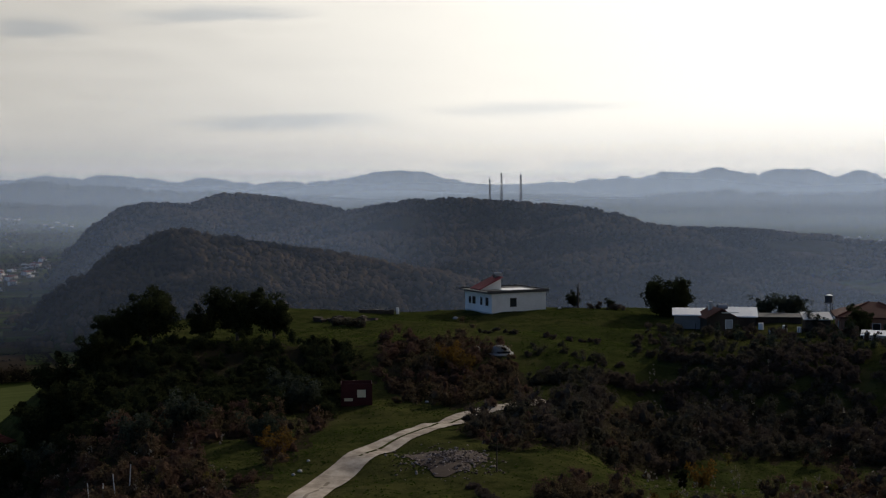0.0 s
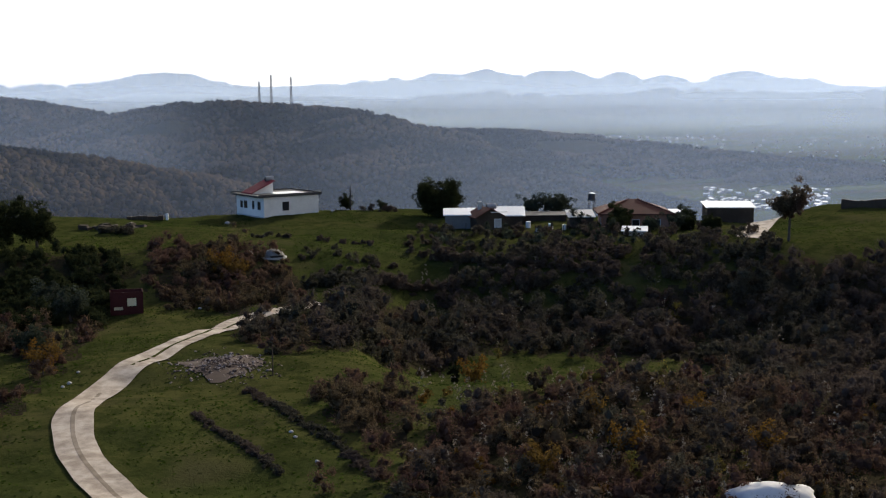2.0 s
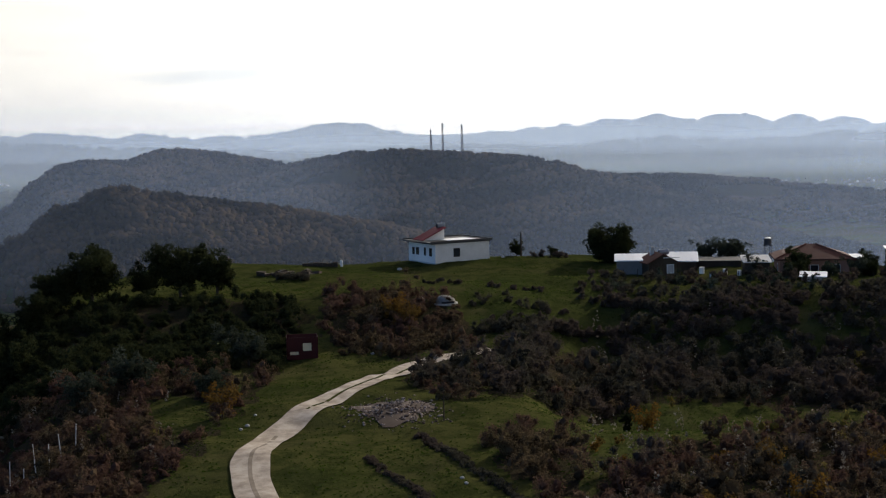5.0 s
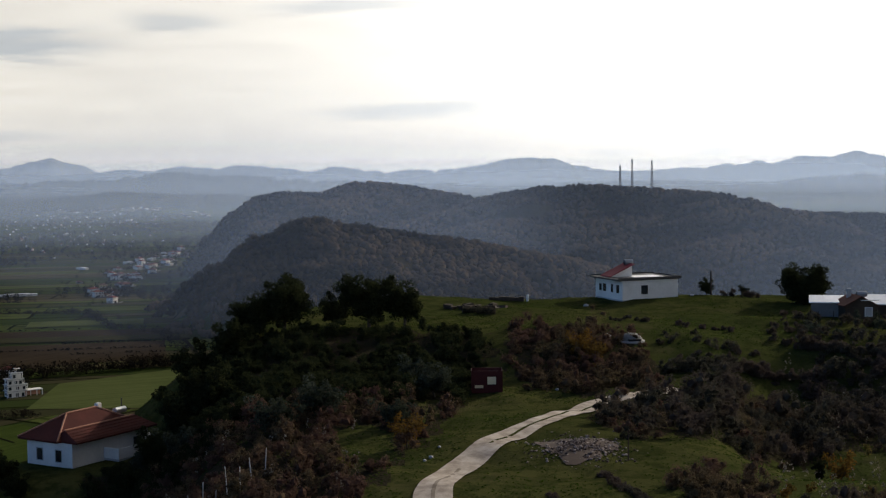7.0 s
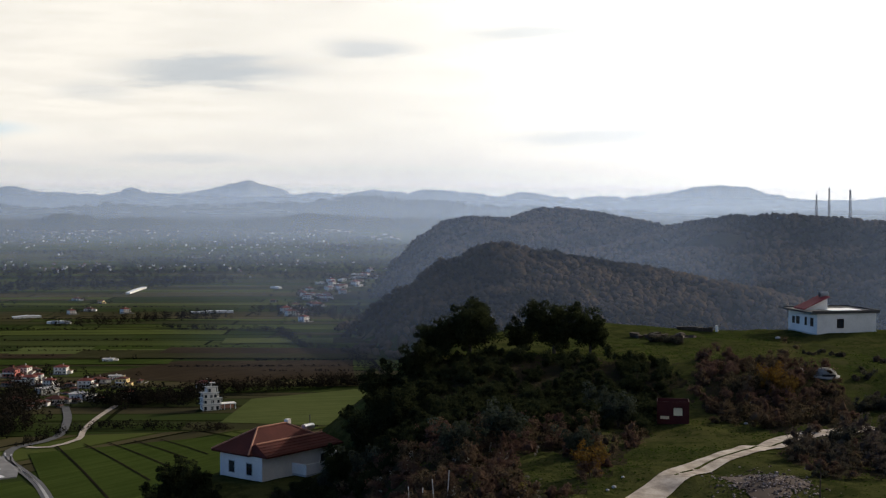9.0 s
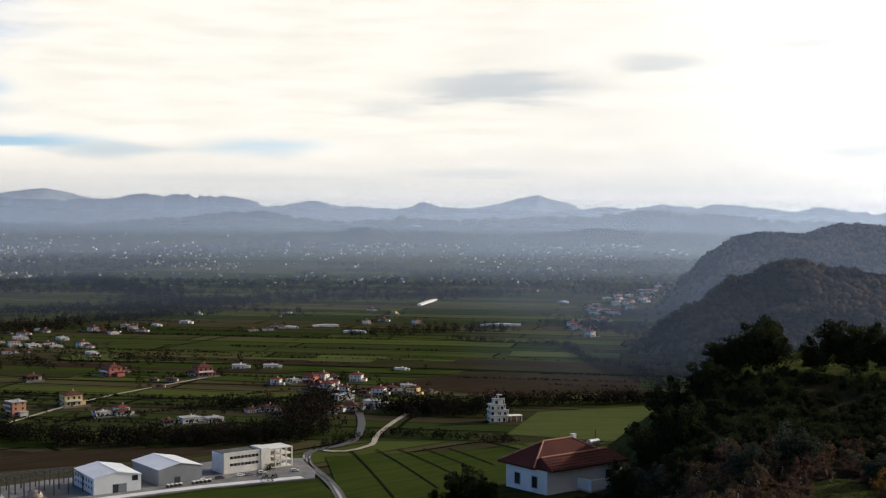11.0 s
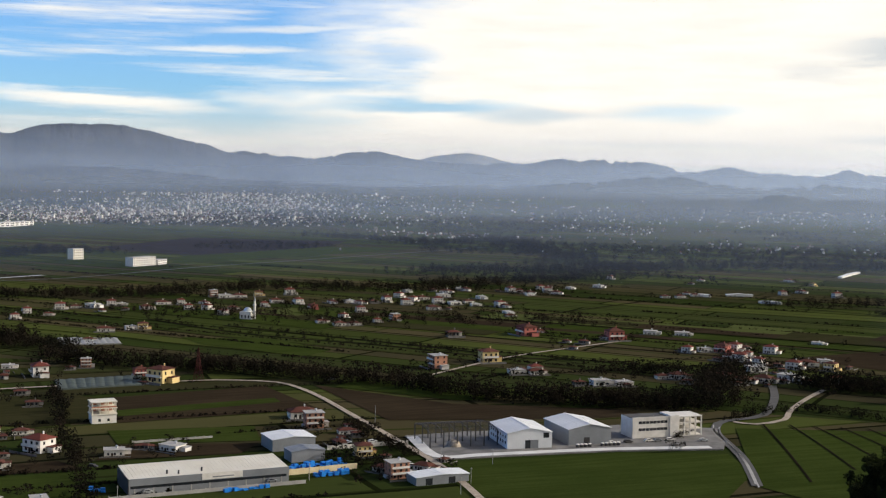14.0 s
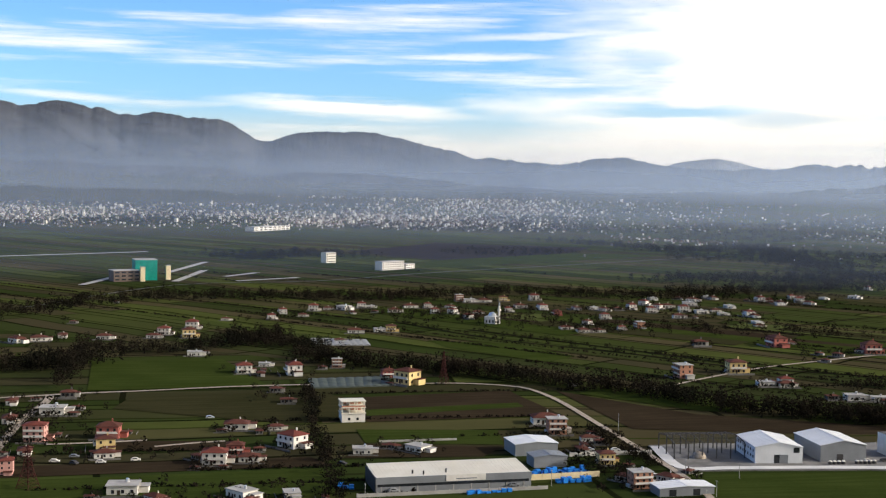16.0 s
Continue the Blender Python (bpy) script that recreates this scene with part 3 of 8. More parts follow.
# thin upright see-through sheets, tinted to imitate haze over the plain
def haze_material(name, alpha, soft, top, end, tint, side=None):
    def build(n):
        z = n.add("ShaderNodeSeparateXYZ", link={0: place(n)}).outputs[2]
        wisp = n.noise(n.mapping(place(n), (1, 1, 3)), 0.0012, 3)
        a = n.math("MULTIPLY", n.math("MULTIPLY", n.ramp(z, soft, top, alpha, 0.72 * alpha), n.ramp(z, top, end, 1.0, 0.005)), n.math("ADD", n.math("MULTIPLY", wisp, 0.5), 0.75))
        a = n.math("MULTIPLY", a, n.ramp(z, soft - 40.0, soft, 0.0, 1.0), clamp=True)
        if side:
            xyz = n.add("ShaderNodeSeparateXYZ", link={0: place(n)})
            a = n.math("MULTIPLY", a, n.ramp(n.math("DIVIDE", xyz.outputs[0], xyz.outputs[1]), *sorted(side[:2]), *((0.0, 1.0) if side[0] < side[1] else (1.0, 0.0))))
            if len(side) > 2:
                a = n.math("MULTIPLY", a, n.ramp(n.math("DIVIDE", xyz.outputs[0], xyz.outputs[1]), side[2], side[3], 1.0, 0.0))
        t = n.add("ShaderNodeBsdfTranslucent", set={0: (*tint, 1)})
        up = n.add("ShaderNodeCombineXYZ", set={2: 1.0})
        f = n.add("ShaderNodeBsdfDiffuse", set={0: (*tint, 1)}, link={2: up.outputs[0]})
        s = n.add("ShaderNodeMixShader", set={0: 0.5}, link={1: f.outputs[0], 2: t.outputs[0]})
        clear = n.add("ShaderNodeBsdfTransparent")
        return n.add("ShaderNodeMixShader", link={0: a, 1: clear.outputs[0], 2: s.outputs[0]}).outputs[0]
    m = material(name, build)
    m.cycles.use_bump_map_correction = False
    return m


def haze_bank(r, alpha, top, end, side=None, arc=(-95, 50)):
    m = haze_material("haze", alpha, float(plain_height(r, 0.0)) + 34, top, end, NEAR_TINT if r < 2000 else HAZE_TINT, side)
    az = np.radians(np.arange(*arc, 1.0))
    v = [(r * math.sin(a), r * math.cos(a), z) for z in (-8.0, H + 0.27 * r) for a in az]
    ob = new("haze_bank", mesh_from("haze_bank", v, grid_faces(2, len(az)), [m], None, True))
    tagged(ob, "thin blue-tinted sheet imitating haze over the plain", "haze", "haze banks", "structure")


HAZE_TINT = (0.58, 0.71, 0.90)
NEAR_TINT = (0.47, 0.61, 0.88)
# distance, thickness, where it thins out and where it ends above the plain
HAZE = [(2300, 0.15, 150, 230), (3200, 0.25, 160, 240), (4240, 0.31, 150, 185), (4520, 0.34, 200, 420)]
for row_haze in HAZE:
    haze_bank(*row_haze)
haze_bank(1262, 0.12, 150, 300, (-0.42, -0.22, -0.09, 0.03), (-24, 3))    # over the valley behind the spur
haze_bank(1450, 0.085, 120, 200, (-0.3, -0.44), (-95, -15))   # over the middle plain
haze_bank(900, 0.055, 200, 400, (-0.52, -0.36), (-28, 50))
haze_bank(640, 0.125, 230, 460, (-0.10, 0.42), (-7, 50))       # denser towards the sun, imitating the brighter haze there

# ---- building kit ----
def part(name, bm, mat, parent=None, label=""):
    """One mesh object from a bmesh, under a thing or part."""
    me = bpy.data.meshes.new(name)
    bm.to_mesh(me)
    bm.free()
    me.materials.append(mat)
    ob = new(name, me)
    ob.parent = parent
    if label:
        ob["label"] = label
    return ob


def thing(name, label, category, x, y, z, turn=0.0, group="", kind=""):
    ob = new(name)
    ob.empty_display_size = 0.5
    ob.matrix_basis = pose(x, y, z, 0, 0, turn)
    return tagged(ob, label, category, group, kind)


def add_box(bm, x0, x1, y0, y1, z0, z1):
    v = [bm.verts.new((x, y, z)) for z in (z0, z1) for y in (y0, y1) for x in (x0, x1)]
    for f in ((0, 2, 3, 1), (4, 5, 7, 6), (0, 1, 5, 4), (2, 6, 7, 3), (0, 4, 6, 2), (1, 3, 7, 5)):
        bm.faces.new([v[i] for i in f])
    return bm


def box(x0, x1, y0, y1, z0, z1):
    return add_box(bmesh.new(), x0, x1, y0, y1, z0, z1)


def add_tube(bm, p, q, ra, rb=None, sides=8):
    p, q = Vector(p), Vector(q)
    rb = ra if rb is None else rb
    m = (q - p).to_track_quat("Z", "Y").to_matrix()
    rings = []
    for c, r in ((p, ra), (q, rb)):
        rings.append([bm.verts.new(c + m @ Vector((r * math.cos(k * math.tau / sides), r * math.sin(k * math.tau / sides), 0))) for k in range(sides)])
    for k in range(sides):
        bm.faces.new((rings[0][k], rings[0][(k + 1) % sides], rings[1][(k + 1) % sides], rings[1][k]))
    bm.faces.new(rings[0][::-1])
    bm.faces.new(rings[1])
    return bm


def tube(p, q, ra, rb=None, sides=8):
    return add_tube(bmesh.new(), p, q, ra, rb, sides)


def hip_roof(w, d, z, rise, over=0.5, thick=0.18, ridge_part=None):
    """A hipped roof over a plan of w by d centred at 0."""
    bm = bmesh.new()
    a, b = w / 2 + over, d / 2 + over
    if ridge_part is None:
        ridge_part = max(0.0, (a - b) / a) if a >= b else 0.0
    k = a * ridge_part
    low = [bm.verts.new((x, y, z - thick)) for x, y in ((-a, -b), (a, -b), (a, b), (-a, b))]
    eave = [bm.verts.new((x, y, z)) for x, y in ((-a, -b), (a, -b), (a, b), (-a, b))]
    p, q = bm.verts.new((-k - 0.01, 0, z + rise)), bm.verts.new((k + 0.01, 0, z + rise))
    bm.faces.new(low[::-1])
    for i in range(4):
        bm.faces.new((low[i], low[(i + 1) % 4], eave[(i + 1) % 4], eave[i]))
    bm.faces.new((eave[0], eave[1], q, p))
    bm.faces.new((eave[1], eave[2], q))
    bm.faces.new((eave[2], eave[3], p, q))
    bm.faces.new((eave[3], eave[0], p))
    return bm


def gable_roof(w, d, z, rise, over=0.4, thick=0.2):
    """A gabled roof slab, ridge along y."""
    bm = bmesh.new()
    a, b = w / 2 + over, d / 2 + over
    drop = rise * over / (w / 2)
    prof = [(-a, z - drop), (0, z + rise), (a, z - drop), (a, z - drop + thick), (0, z + rise + thick), (-a, z - drop + thick)]
    f = [bm.verts.new((x, -b, h)) for x, h in prof]
    g = [bm.verts.new((x, b, h)) for x, h in prof]
    bm.faces.new(f)
    bm.faces.new(g[::-1])
    for i in range(6):
        bm.faces.new((f[(i + 1) % 6], f[i], g[i], g[(i + 1) % 6]))
    return bm


def gable_walls(w, d, h, rise):
    bm = bmesh.new()
    prof = [(-w / 2, 0), (w / 2, 0), (w / 2, h), (0, h + rise), (-w / 2, h)]
    f = [bm.verts.new((x, -d / 2, z)) for x, z in prof]
    g = [bm.verts.new((x, d / 2, z)) for x, z in prof]
    bm.faces.new(f)
    bm.faces.new(g[::-1])
    for i in range(5):
        bm.faces.new((f[(i + 1) % 5], f[i], g[i], g[(i + 1) % 5]))
    return bm


def opening(parent, side, w, d, u, z, ww, hh, name="window", frame_mat=None, glass=None, deep=0.12):
    """A window or door on the side -y, +y, -x or +x of a box of w by d: a frame standing proud with a pane in it."""
    frame_mat, glass = frame_mat or M_WHITE, glass or M_WINDOW
    turn = {"-y": 0, "+x": 90, "+y": 180, "-x": 270}[side]
    off = d / 2 if side in ("-y", "+y") else w / 2
    m = Matrix.Rotation(radians(turn), 4, "Z")
    bm = bmesh.new()
    t = 0.09
    for x0, x1, z0, z1 in ((u - ww / 2 - t, u - ww / 2, z - t, z + hh + t), (u + ww / 2, u + ww / 2 + t, z - t, z + hh + t), (u - ww / 2, u + ww / 2, z - t, z), (u - ww / 2, u + ww / 2, z + hh, z + hh + t)):
        add_box(bm, x0, x1, -off - 0.06, -off + deep, z0, z1)
    bm.transform(m)
    fr = part(name, bm, frame_mat, parent)
    bm = box(u - ww / 2, u + ww / 2, -off - 0.012, -off + deep, z, z + hh)
    bm.transform(m)
    part("pane", bm, glass, fr, "dark glass pane" if name == "window" else "")
    return fr


def leaf_cloud(rng, centers, radii, per, size, squash=0.8):
    """Small leaf pieces scattered round clump centres: vertices and faces (quads)."""
    c = np.repeat(np.asarray(centers), per, 0)
    rad = np.repeat(np.asarray(radii), per)
    n = len(c)
    d = rng.normal(size=(n, 3))
    d /= np.linalg.norm(d, axis=1)[:, None]
    pos = c + d * (rad * rng.uniform(0.35, 1.0, n) ** 0.6)[:, None] * np.array([1, 1, squash])
    u = rng.normal(size=(n, 3))
    u /= np.linalg.norm(u, axis=1)[:, None]
    w = np.cross(u, rng.normal(size=(n, 3)))
    w /= np.linalg.norm(w, axis=1)[:, None]
    s = size * rng.uniform(0.55, 1.3, n)[:, None]
    u, w = u * s, w * s * 0.6
    v = np.stack([pos - u, pos - w * 0.9, pos + u, pos + w * 0.9], 1).reshape(-1, 3)
    return v, np.arange(4 * n).reshape(-1, 4)


def ico(level):
    bm = bmesh.new()
    bmesh.ops.create_icosphere(bm, subdivisions=level, radius=1.0)
    v = np.array([p.co[:] for p in bm.verts])
    f = np.array([[p.index for p in q.verts] for q in bm.faces])
    bm.free()
    return v, f


def lumps(rng, centers, wide, tall, rough):
    """Rough closed crowns: vertices and triangles."""
    v, f = ico(1)
    n, m = len(centers), len(v)
    p = v[None] * (1 + rough * rng.normal(size=(n, m, 1)))
    p = p * np.stack([wide, wide, tall], -1)[:, None, :] + np.asarray(centers)[:, None, :]
    return p.reshape(-1, 3), (f[None] + m * np.arange(n)[:, None, None]).reshape(-1, 3)


def tree(name, label, category, seed, height, spread, trunk, mat, clumps=60, per=40, leaf=0.3, low=0.3, bark=None):
    """A tree at the origin: tapered trunk with limbs, and an uneven crown of leaf clumps."""
    rng = np.random.RandomState(seed)
    root = thing(name, label, category, 0, 0, 0)
    bm = bmesh.new()
    fork = Vector((rng.normal() * 0.15, rng.normal() * 0.15, height * low))
    add_tube(bm, (0, 0, -0.4), fork, trunk, trunk * 0.7)
    centers, radii = [], []
    limbs = 7
    for k in range(limbs):
        a = k * math.tau / limbs + rng.uniform(-0.3, 0.3)
        out = spread * rng.uniform(0.35, 0.85)
        tip = Vector((math.cos(a) * out, math.sin(a) * out, height * rng.uniform(0.55, 0.92)))
        mid = fork.lerp(tip, 0.5) + Vector((rng.normal() * 0.2, rng.normal() * 0.2, 0.3))
        add_tube(bm, fork, mid, trunk * 0.45, trunk * 0.3, 6)
        add_tube(bm, mid, tip, trunk * 0.3, trunk * 0.08, 5)
        for j in range(clumps // limbs):
            s = rng.uniform(0.3, 1.1)
            p = fork.lerp(tip, s) + Vector(rng.normal(size=3) * spread * 0.17)
            centers.append(p)
            radii.append(spread * rng.uniform(0.12, 0.27))
    part("trunk", bm, bark or M_BARK, root)
    v, f = leaf_cloud(rng, [tuple(c) for c in centers], radii, per, leaf)
    crown = new("crown", mesh_from("crown", v, f, [mat]))
    crown.parent = root
    return root


def scrub(name, label, points, mat, seed, per=70, leaf=0.22, category="scrub"):
    """A stand of shrubs too dense to count, as one object. points: x, y, radius, height."""
    rng = np.random.RandomState(seed)
    centers, radii = [], []
    for x, y, r, h in points:
        z = gz(x, y)
        for k in range(6):
            a, q = rng.uniform(0, math.tau), r * rng.uniform(0, 0.8)
            s = rng.uniform(0.12, 0.9) * (1 - 0.35 * q / r)
            centers.append((x + q * math.cos(a), y + q * math.sin(a), z + h * s))
            radii.append(r * rng.uniform(0.3, 0.62) * (1.15 - 0.5 * s))
    v, f = leaf_cloud(rng, centers, radii, per, leaf, 1.0)
    radii = np.array(radii)
    cv, cf = lumps(rng, centers, radii * rng.uniform(0.3, 0.5, len(radii)), radii * rng.uniform(0.3, 0.55, len(radii)), 0.25)
    ob = new(name, mesh_from(name, np.concatenate([v, cv]), np.concatenate([f[:, [0, 1, 2]], cf + len(v)]), [mat]))
    return tagged(ob, label, category, kind="stuff")


def ribbon(name, label, category, pts, width, mat, lift=0.12, kind="structure", across=3, every=3.0, camber=0.0):
    """A strip that follows the ground along a line of points."""
    line = [Vector(p) for p in pts]
    dense = []
    for i in range(len(line) - 1):
        p0, p1, p2, p3 = line[max(i - 1, 0)], line[i], line[i + 1], line[min(i + 2, len(line) - 1)]
        k = max(2, int((p2 - p1).length / every))
        for s in range(k):
            t = s / k
            dense.append(0.5 * (2 * p1 + (p2 - p0) * t + (2 * p0 - 5 * p1 + 4 * p2 - p3) * t * t + (3 * p1 - p0 - 3 * p2 + p3) * t ** 3))
    dense.append(line[-1])
    v = []
    for i, p in enumerate(dense):
        d = (dense[min(i + 1, len(dense) - 1)] - dense[max(i - 1, 0)]).normalized()
        n = Vector((-d.y, d.x))
        for k in range(across):
            u = (k / (across - 1) - 0.5) * width * (1 + 0.03 * math.sin(i * 0.37 + k) + 0.025 * math.sin(i * 1.1 + 2 * k))
            q = p + n * u
            v.append((q.x, q.y, gz(q.x, q.y) + lift))
    ob = new(name, mesh_from(name, v, grid_faces(len(dense), across), [mat], None, True))
    return tagged(ob, label, category, kind=kind)

# ---- the spur: track, houses, trees ----
TRACK = [(2, 52), (0, 58), (-4, 68), (-6.5, 75), (-8.4, 80.5), (-9.7, 87), (-10.0, 93), (-9.0, 100), (-7.0, 106.5), (-4.3, 113), (-1.8, 119), (1.2, 127.5), (3.2, 132.2), (7.2, 135.8), (11.0, 138.2)]
ribbon("dirt_track", "pale rutted dirt track winding over the meadow", "track", TRACK, 2.7, M_TRACK, 0.11, every=1.0, across=7)
ribbon("rut_strip", "brown strip between the wheel ruts of the track", "track", TRACK[1:8], 0.3, M_RUT, 0.118, every=1.0)
ribbon("rut_strip", "brown strip between the wheel ruts of the track", "track", TRACK[8:13], 0.32, M_GRASS, 0.118, every=1.0)
ribbon("dirt_road", "pale dirt road past the shed", "track", [(69.5, 160), (73, 166), (78, 176), (84, 186), (92, 196)], 3.6, M_TRACK, 0.12, every=2)


M_CRIMSON = worn("crimson_sheet", (0.17, 0.022, 0.03), (0.24, 0.035, 0.042), 1.0, 0.6)


def white_house():
    w, d, h = 9.7, 9.0, 3.35
    t = 26.0
    c = Vector((7.5, 198.5)) + Matrix.Rotation(radians(t), 2) @ Vector((w / 2, d / 2))
    root = thing("white_house", "whitewashed flat-roofed house with a red stair roof on the hilltop", "house", c.x, c.y, gz(c.x, c.y) - 0.1, t)
    z0 = 102.1 - root.location.z
    wall = part("wall", box(-w / 2, w / 2, -d / 2, d / 2, z0 - 1.0, z0 + h), M_WHITE, root)
    part("plinth", box(-w / 2 - 0.04, w / 2 + 0.04, -d / 2 - 0.04, d / 2 + 0.04, z0 - 1.0, z0 + 0.25), M_GREY_WALL, root)
    slab = part("roof_slab", box(-w / 2 - 0.9, w / 2 + 0.45, -d / 2 - 0.3, d / 2 + 0.3, z0 + h - 0.1, z0 + h + 0.16), M_DARK_METAL, root, "dark-edged concrete roof slab")
    part("roof_deck", box(-w / 2 + 3.4, w / 2 - 1.4, -d / 2 + 0.1, d / 2 - 3.5, z0 + h + 0.16, z0 + h + 0.2), M_WHITE_METAL, slab, "bright white roof sheeting")
    for x0_p, x1_p, y0_p, y1_p in ((-w / 2 - 0.9, w / 2 + 0.45, -d / 2 - 0.3, -d / 2 - 0.15), (-w / 2 - 0.9, w / 2 + 0.45, d / 2 + 0.15, d / 2 + 0.3), (w / 2 + 0.3, w / 2 + 0.45, -d / 2 - 0.15, d / 2 + 0.15)):
        part("parapet", box(x0_p, x1_p, y0_p, y1_p, z0 + h + 0.16, z0 + h + 0.36), M_DARK_METAL, slab)
    for u, zz, ww, hh in ((-1.05, 1.15, 0.95, 1.2),):
        opening(root, "-y", w, d, u, z0 + zz, ww, hh, frame_mat=M_DARK_WOOD)
    for u, ww, hh in ((3.0, 0.7, 1.1), (1.1, 0.45, 1.1), (-1.4, 0.8, 1.0), (-2.8, 0.55, 0.9)):
        opening(root, "-x", w, d, u, z0 + 1.35, ww, hh, frame_mat=M_DARK_WOOD)
    # stair hut with a sloping red roof
    x0, x1, y0, y1, zr = -w / 2 + 0.4, -w / 2 + 4.0, -0.2, 2.6, z0 + h + 0.16
    bm = bmesh.new()
    f = [bm.verts.new((x, y0, z)) for x, z in ((x0, zr), (x1, zr), (x1, zr + 1.75), (x0, zr + 0.12))]
    g = [bm.verts.new((x, y1, z)) for x, z in ((x0, zr), (x1, zr), (x1, zr + 1.75), (x0, zr + 0.12))]
    bm.faces.new(f), bm.faces.new(g[::-1])
    for i in range(4):
        bm.faces.new((f[(i + 1) % 4], f[i], g[i], g[(i + 1) % 4]))
    hut = part("stair_hut", bm, M_WHITE, root)
    bm = bmesh.new()
    a = [bm.verts.new(p) for p in ((x0 - 0.4, y0 - 0.3, zr + 0.02), (x1 + 0.2, y0 - 0.3, zr + 1.86), (x1 + 0.2, y1 + 0.3, zr + 1.86), (x0 - 0.4, y1 + 0.3, zr + 0.02))]
    r = bmesh.ops.extrude_face_region(bm, geom=[bm.faces.new(a)])
    bmesh.ops.translate(bm, vec=(0, 0, 0.14), verts=[v for v in r["geom"] if isinstance(v, bmesh.types.BMVert)])
    part("stair_roof", bm, M_CRIMSON, hut, "red sheet roof over the stair")
    return c, zr + root.location.z


wh_c, wh_roof = white_house()


def water_tank(x, y, z, stand, radius, length, label, lying=True, turn=0.0):
    root = thing("water_tank", label, "water tank", x, y, z, turn, "rooftop tanks")
    if lying:
        body = part("tank", tube((-length / 2, 0, stand + radius), (length / 2, 0, stand + radius), radius, sides=18), M_GREY_METAL, root)
        for s in (-1, 1):
            part("cap", tube((s * length / 2, 0, stand + radius), (s * (length / 2 + 0.12), 0, stand + radius), radius, radius * 0.6, 18), M_DARK_METAL, body)
    else:
        part("tank", tube((0, 0, stand), (0, 0, stand + length), radius, sides=18), M_DARK_METAL, root)
        part("lid", tube((0, 0, stand + length), (0, 0, stand + length + 0.12), radius * 0.96, radius * 0.4, 18), M_ZINC, root)
    for sx in (-1, 1):
        for sy in (-1, 1):
            part("leg", tube((sx * radius * 0.8, sy * radius * 0.8, -0.1), (sx * radius * 0.7, sy * radius * 0.7, stand + radius * 0.35), 0.05, sides=6), M_DARK_METAL, root)
    part("platform", box(-radius, radius, -radius, radius, stand - 0.08, stand), M_DARK_METAL, root)
    return root


tp = Vector((wh_c.x, wh_c.y)) + Matrix.Rotation(radians(26), 2) @ Vector((-0.75, 1.2))
water_tank(tp.x, tp.y, wh_roof, 1.75, 0.42, 1.3, "dark steel water tank on a stand on the house roof", True, 20)


def post(name, label, category, x, y, height, radius=0.09, mat=None, arm=False):
    root = thing(name, label, category, x, y, gz(x, y) - 0.1)
    part("shaft", tube((0, 0, -0.3), (0, 0, height), radius, radius * 0.75), mat or M_DARK_WOOD, root)
    if arm:
        part("crossarm", box(-0.7, 0.7, -0.05, 0.05, height - 0.5, height - 0.38), mat or M_DARK_WOOD, root)
    return root


post("pole", "dark wooden pole beside the white house", "pole", 21.6, 206, 4.0, 0.16)
post("pole", "thin wooden post by the rubble heap", "pole", 4.3, 103, 2.6, 0.06)


M_BUNKER = worn("mossy_concrete", (0.10, 0.10, 0.085), (0.22, 0.21, 0.19), 1.0)


def bunker(x, y):
    root = thing("bunker", "small grey concrete dome bunker in the bank", "bunker", x, y, gz(x, y) - 0.75, 15)
    root.scale = (0.85, 0.85, 0.9)
    bm = bmesh.new()
    prof = [(1.75, 0.0), (1.75, 0.72), (1.62, 0.80), (1.55, 1.02), (1.3, 1.42), (0.95, 1.68), (0.5, 1.82), (0.0, 1.86)]
    k = 24
    rings = []
    for r, z in prof[:-1]:
        rings.append([bm.verts.new((r * math.cos(i * math.tau / k), r * math.sin(i * math.tau / k), z)) for i in range(k)])
    top = bm.verts.new((0, 0, prof[-1][1]))
    for a, b in zip(rings, rings[1:]):
        for i in range(k):
            bm.faces.new((a[i], a[(i + 1) % k], b[(i + 1) % k], b[i]))
    for i in range(k):
        bm.faces.new((rings[-1][i], rings[-1][(i + 1) % k], top))
    part("dome", bm, M_BUNKER, root)
    part("slit", box(-0.9, 0.9, -1.68, -1.2, 0.86, 1.12), M_WINDOW, root, "dark firing slit")
    part("rim", tube((0, 0, 0.62), (0, 0, 0.84), 1.9, 1.9, 24), M_GREY_WALL, root, "pale rim under the dome")


bunker(7.0, 157.5)


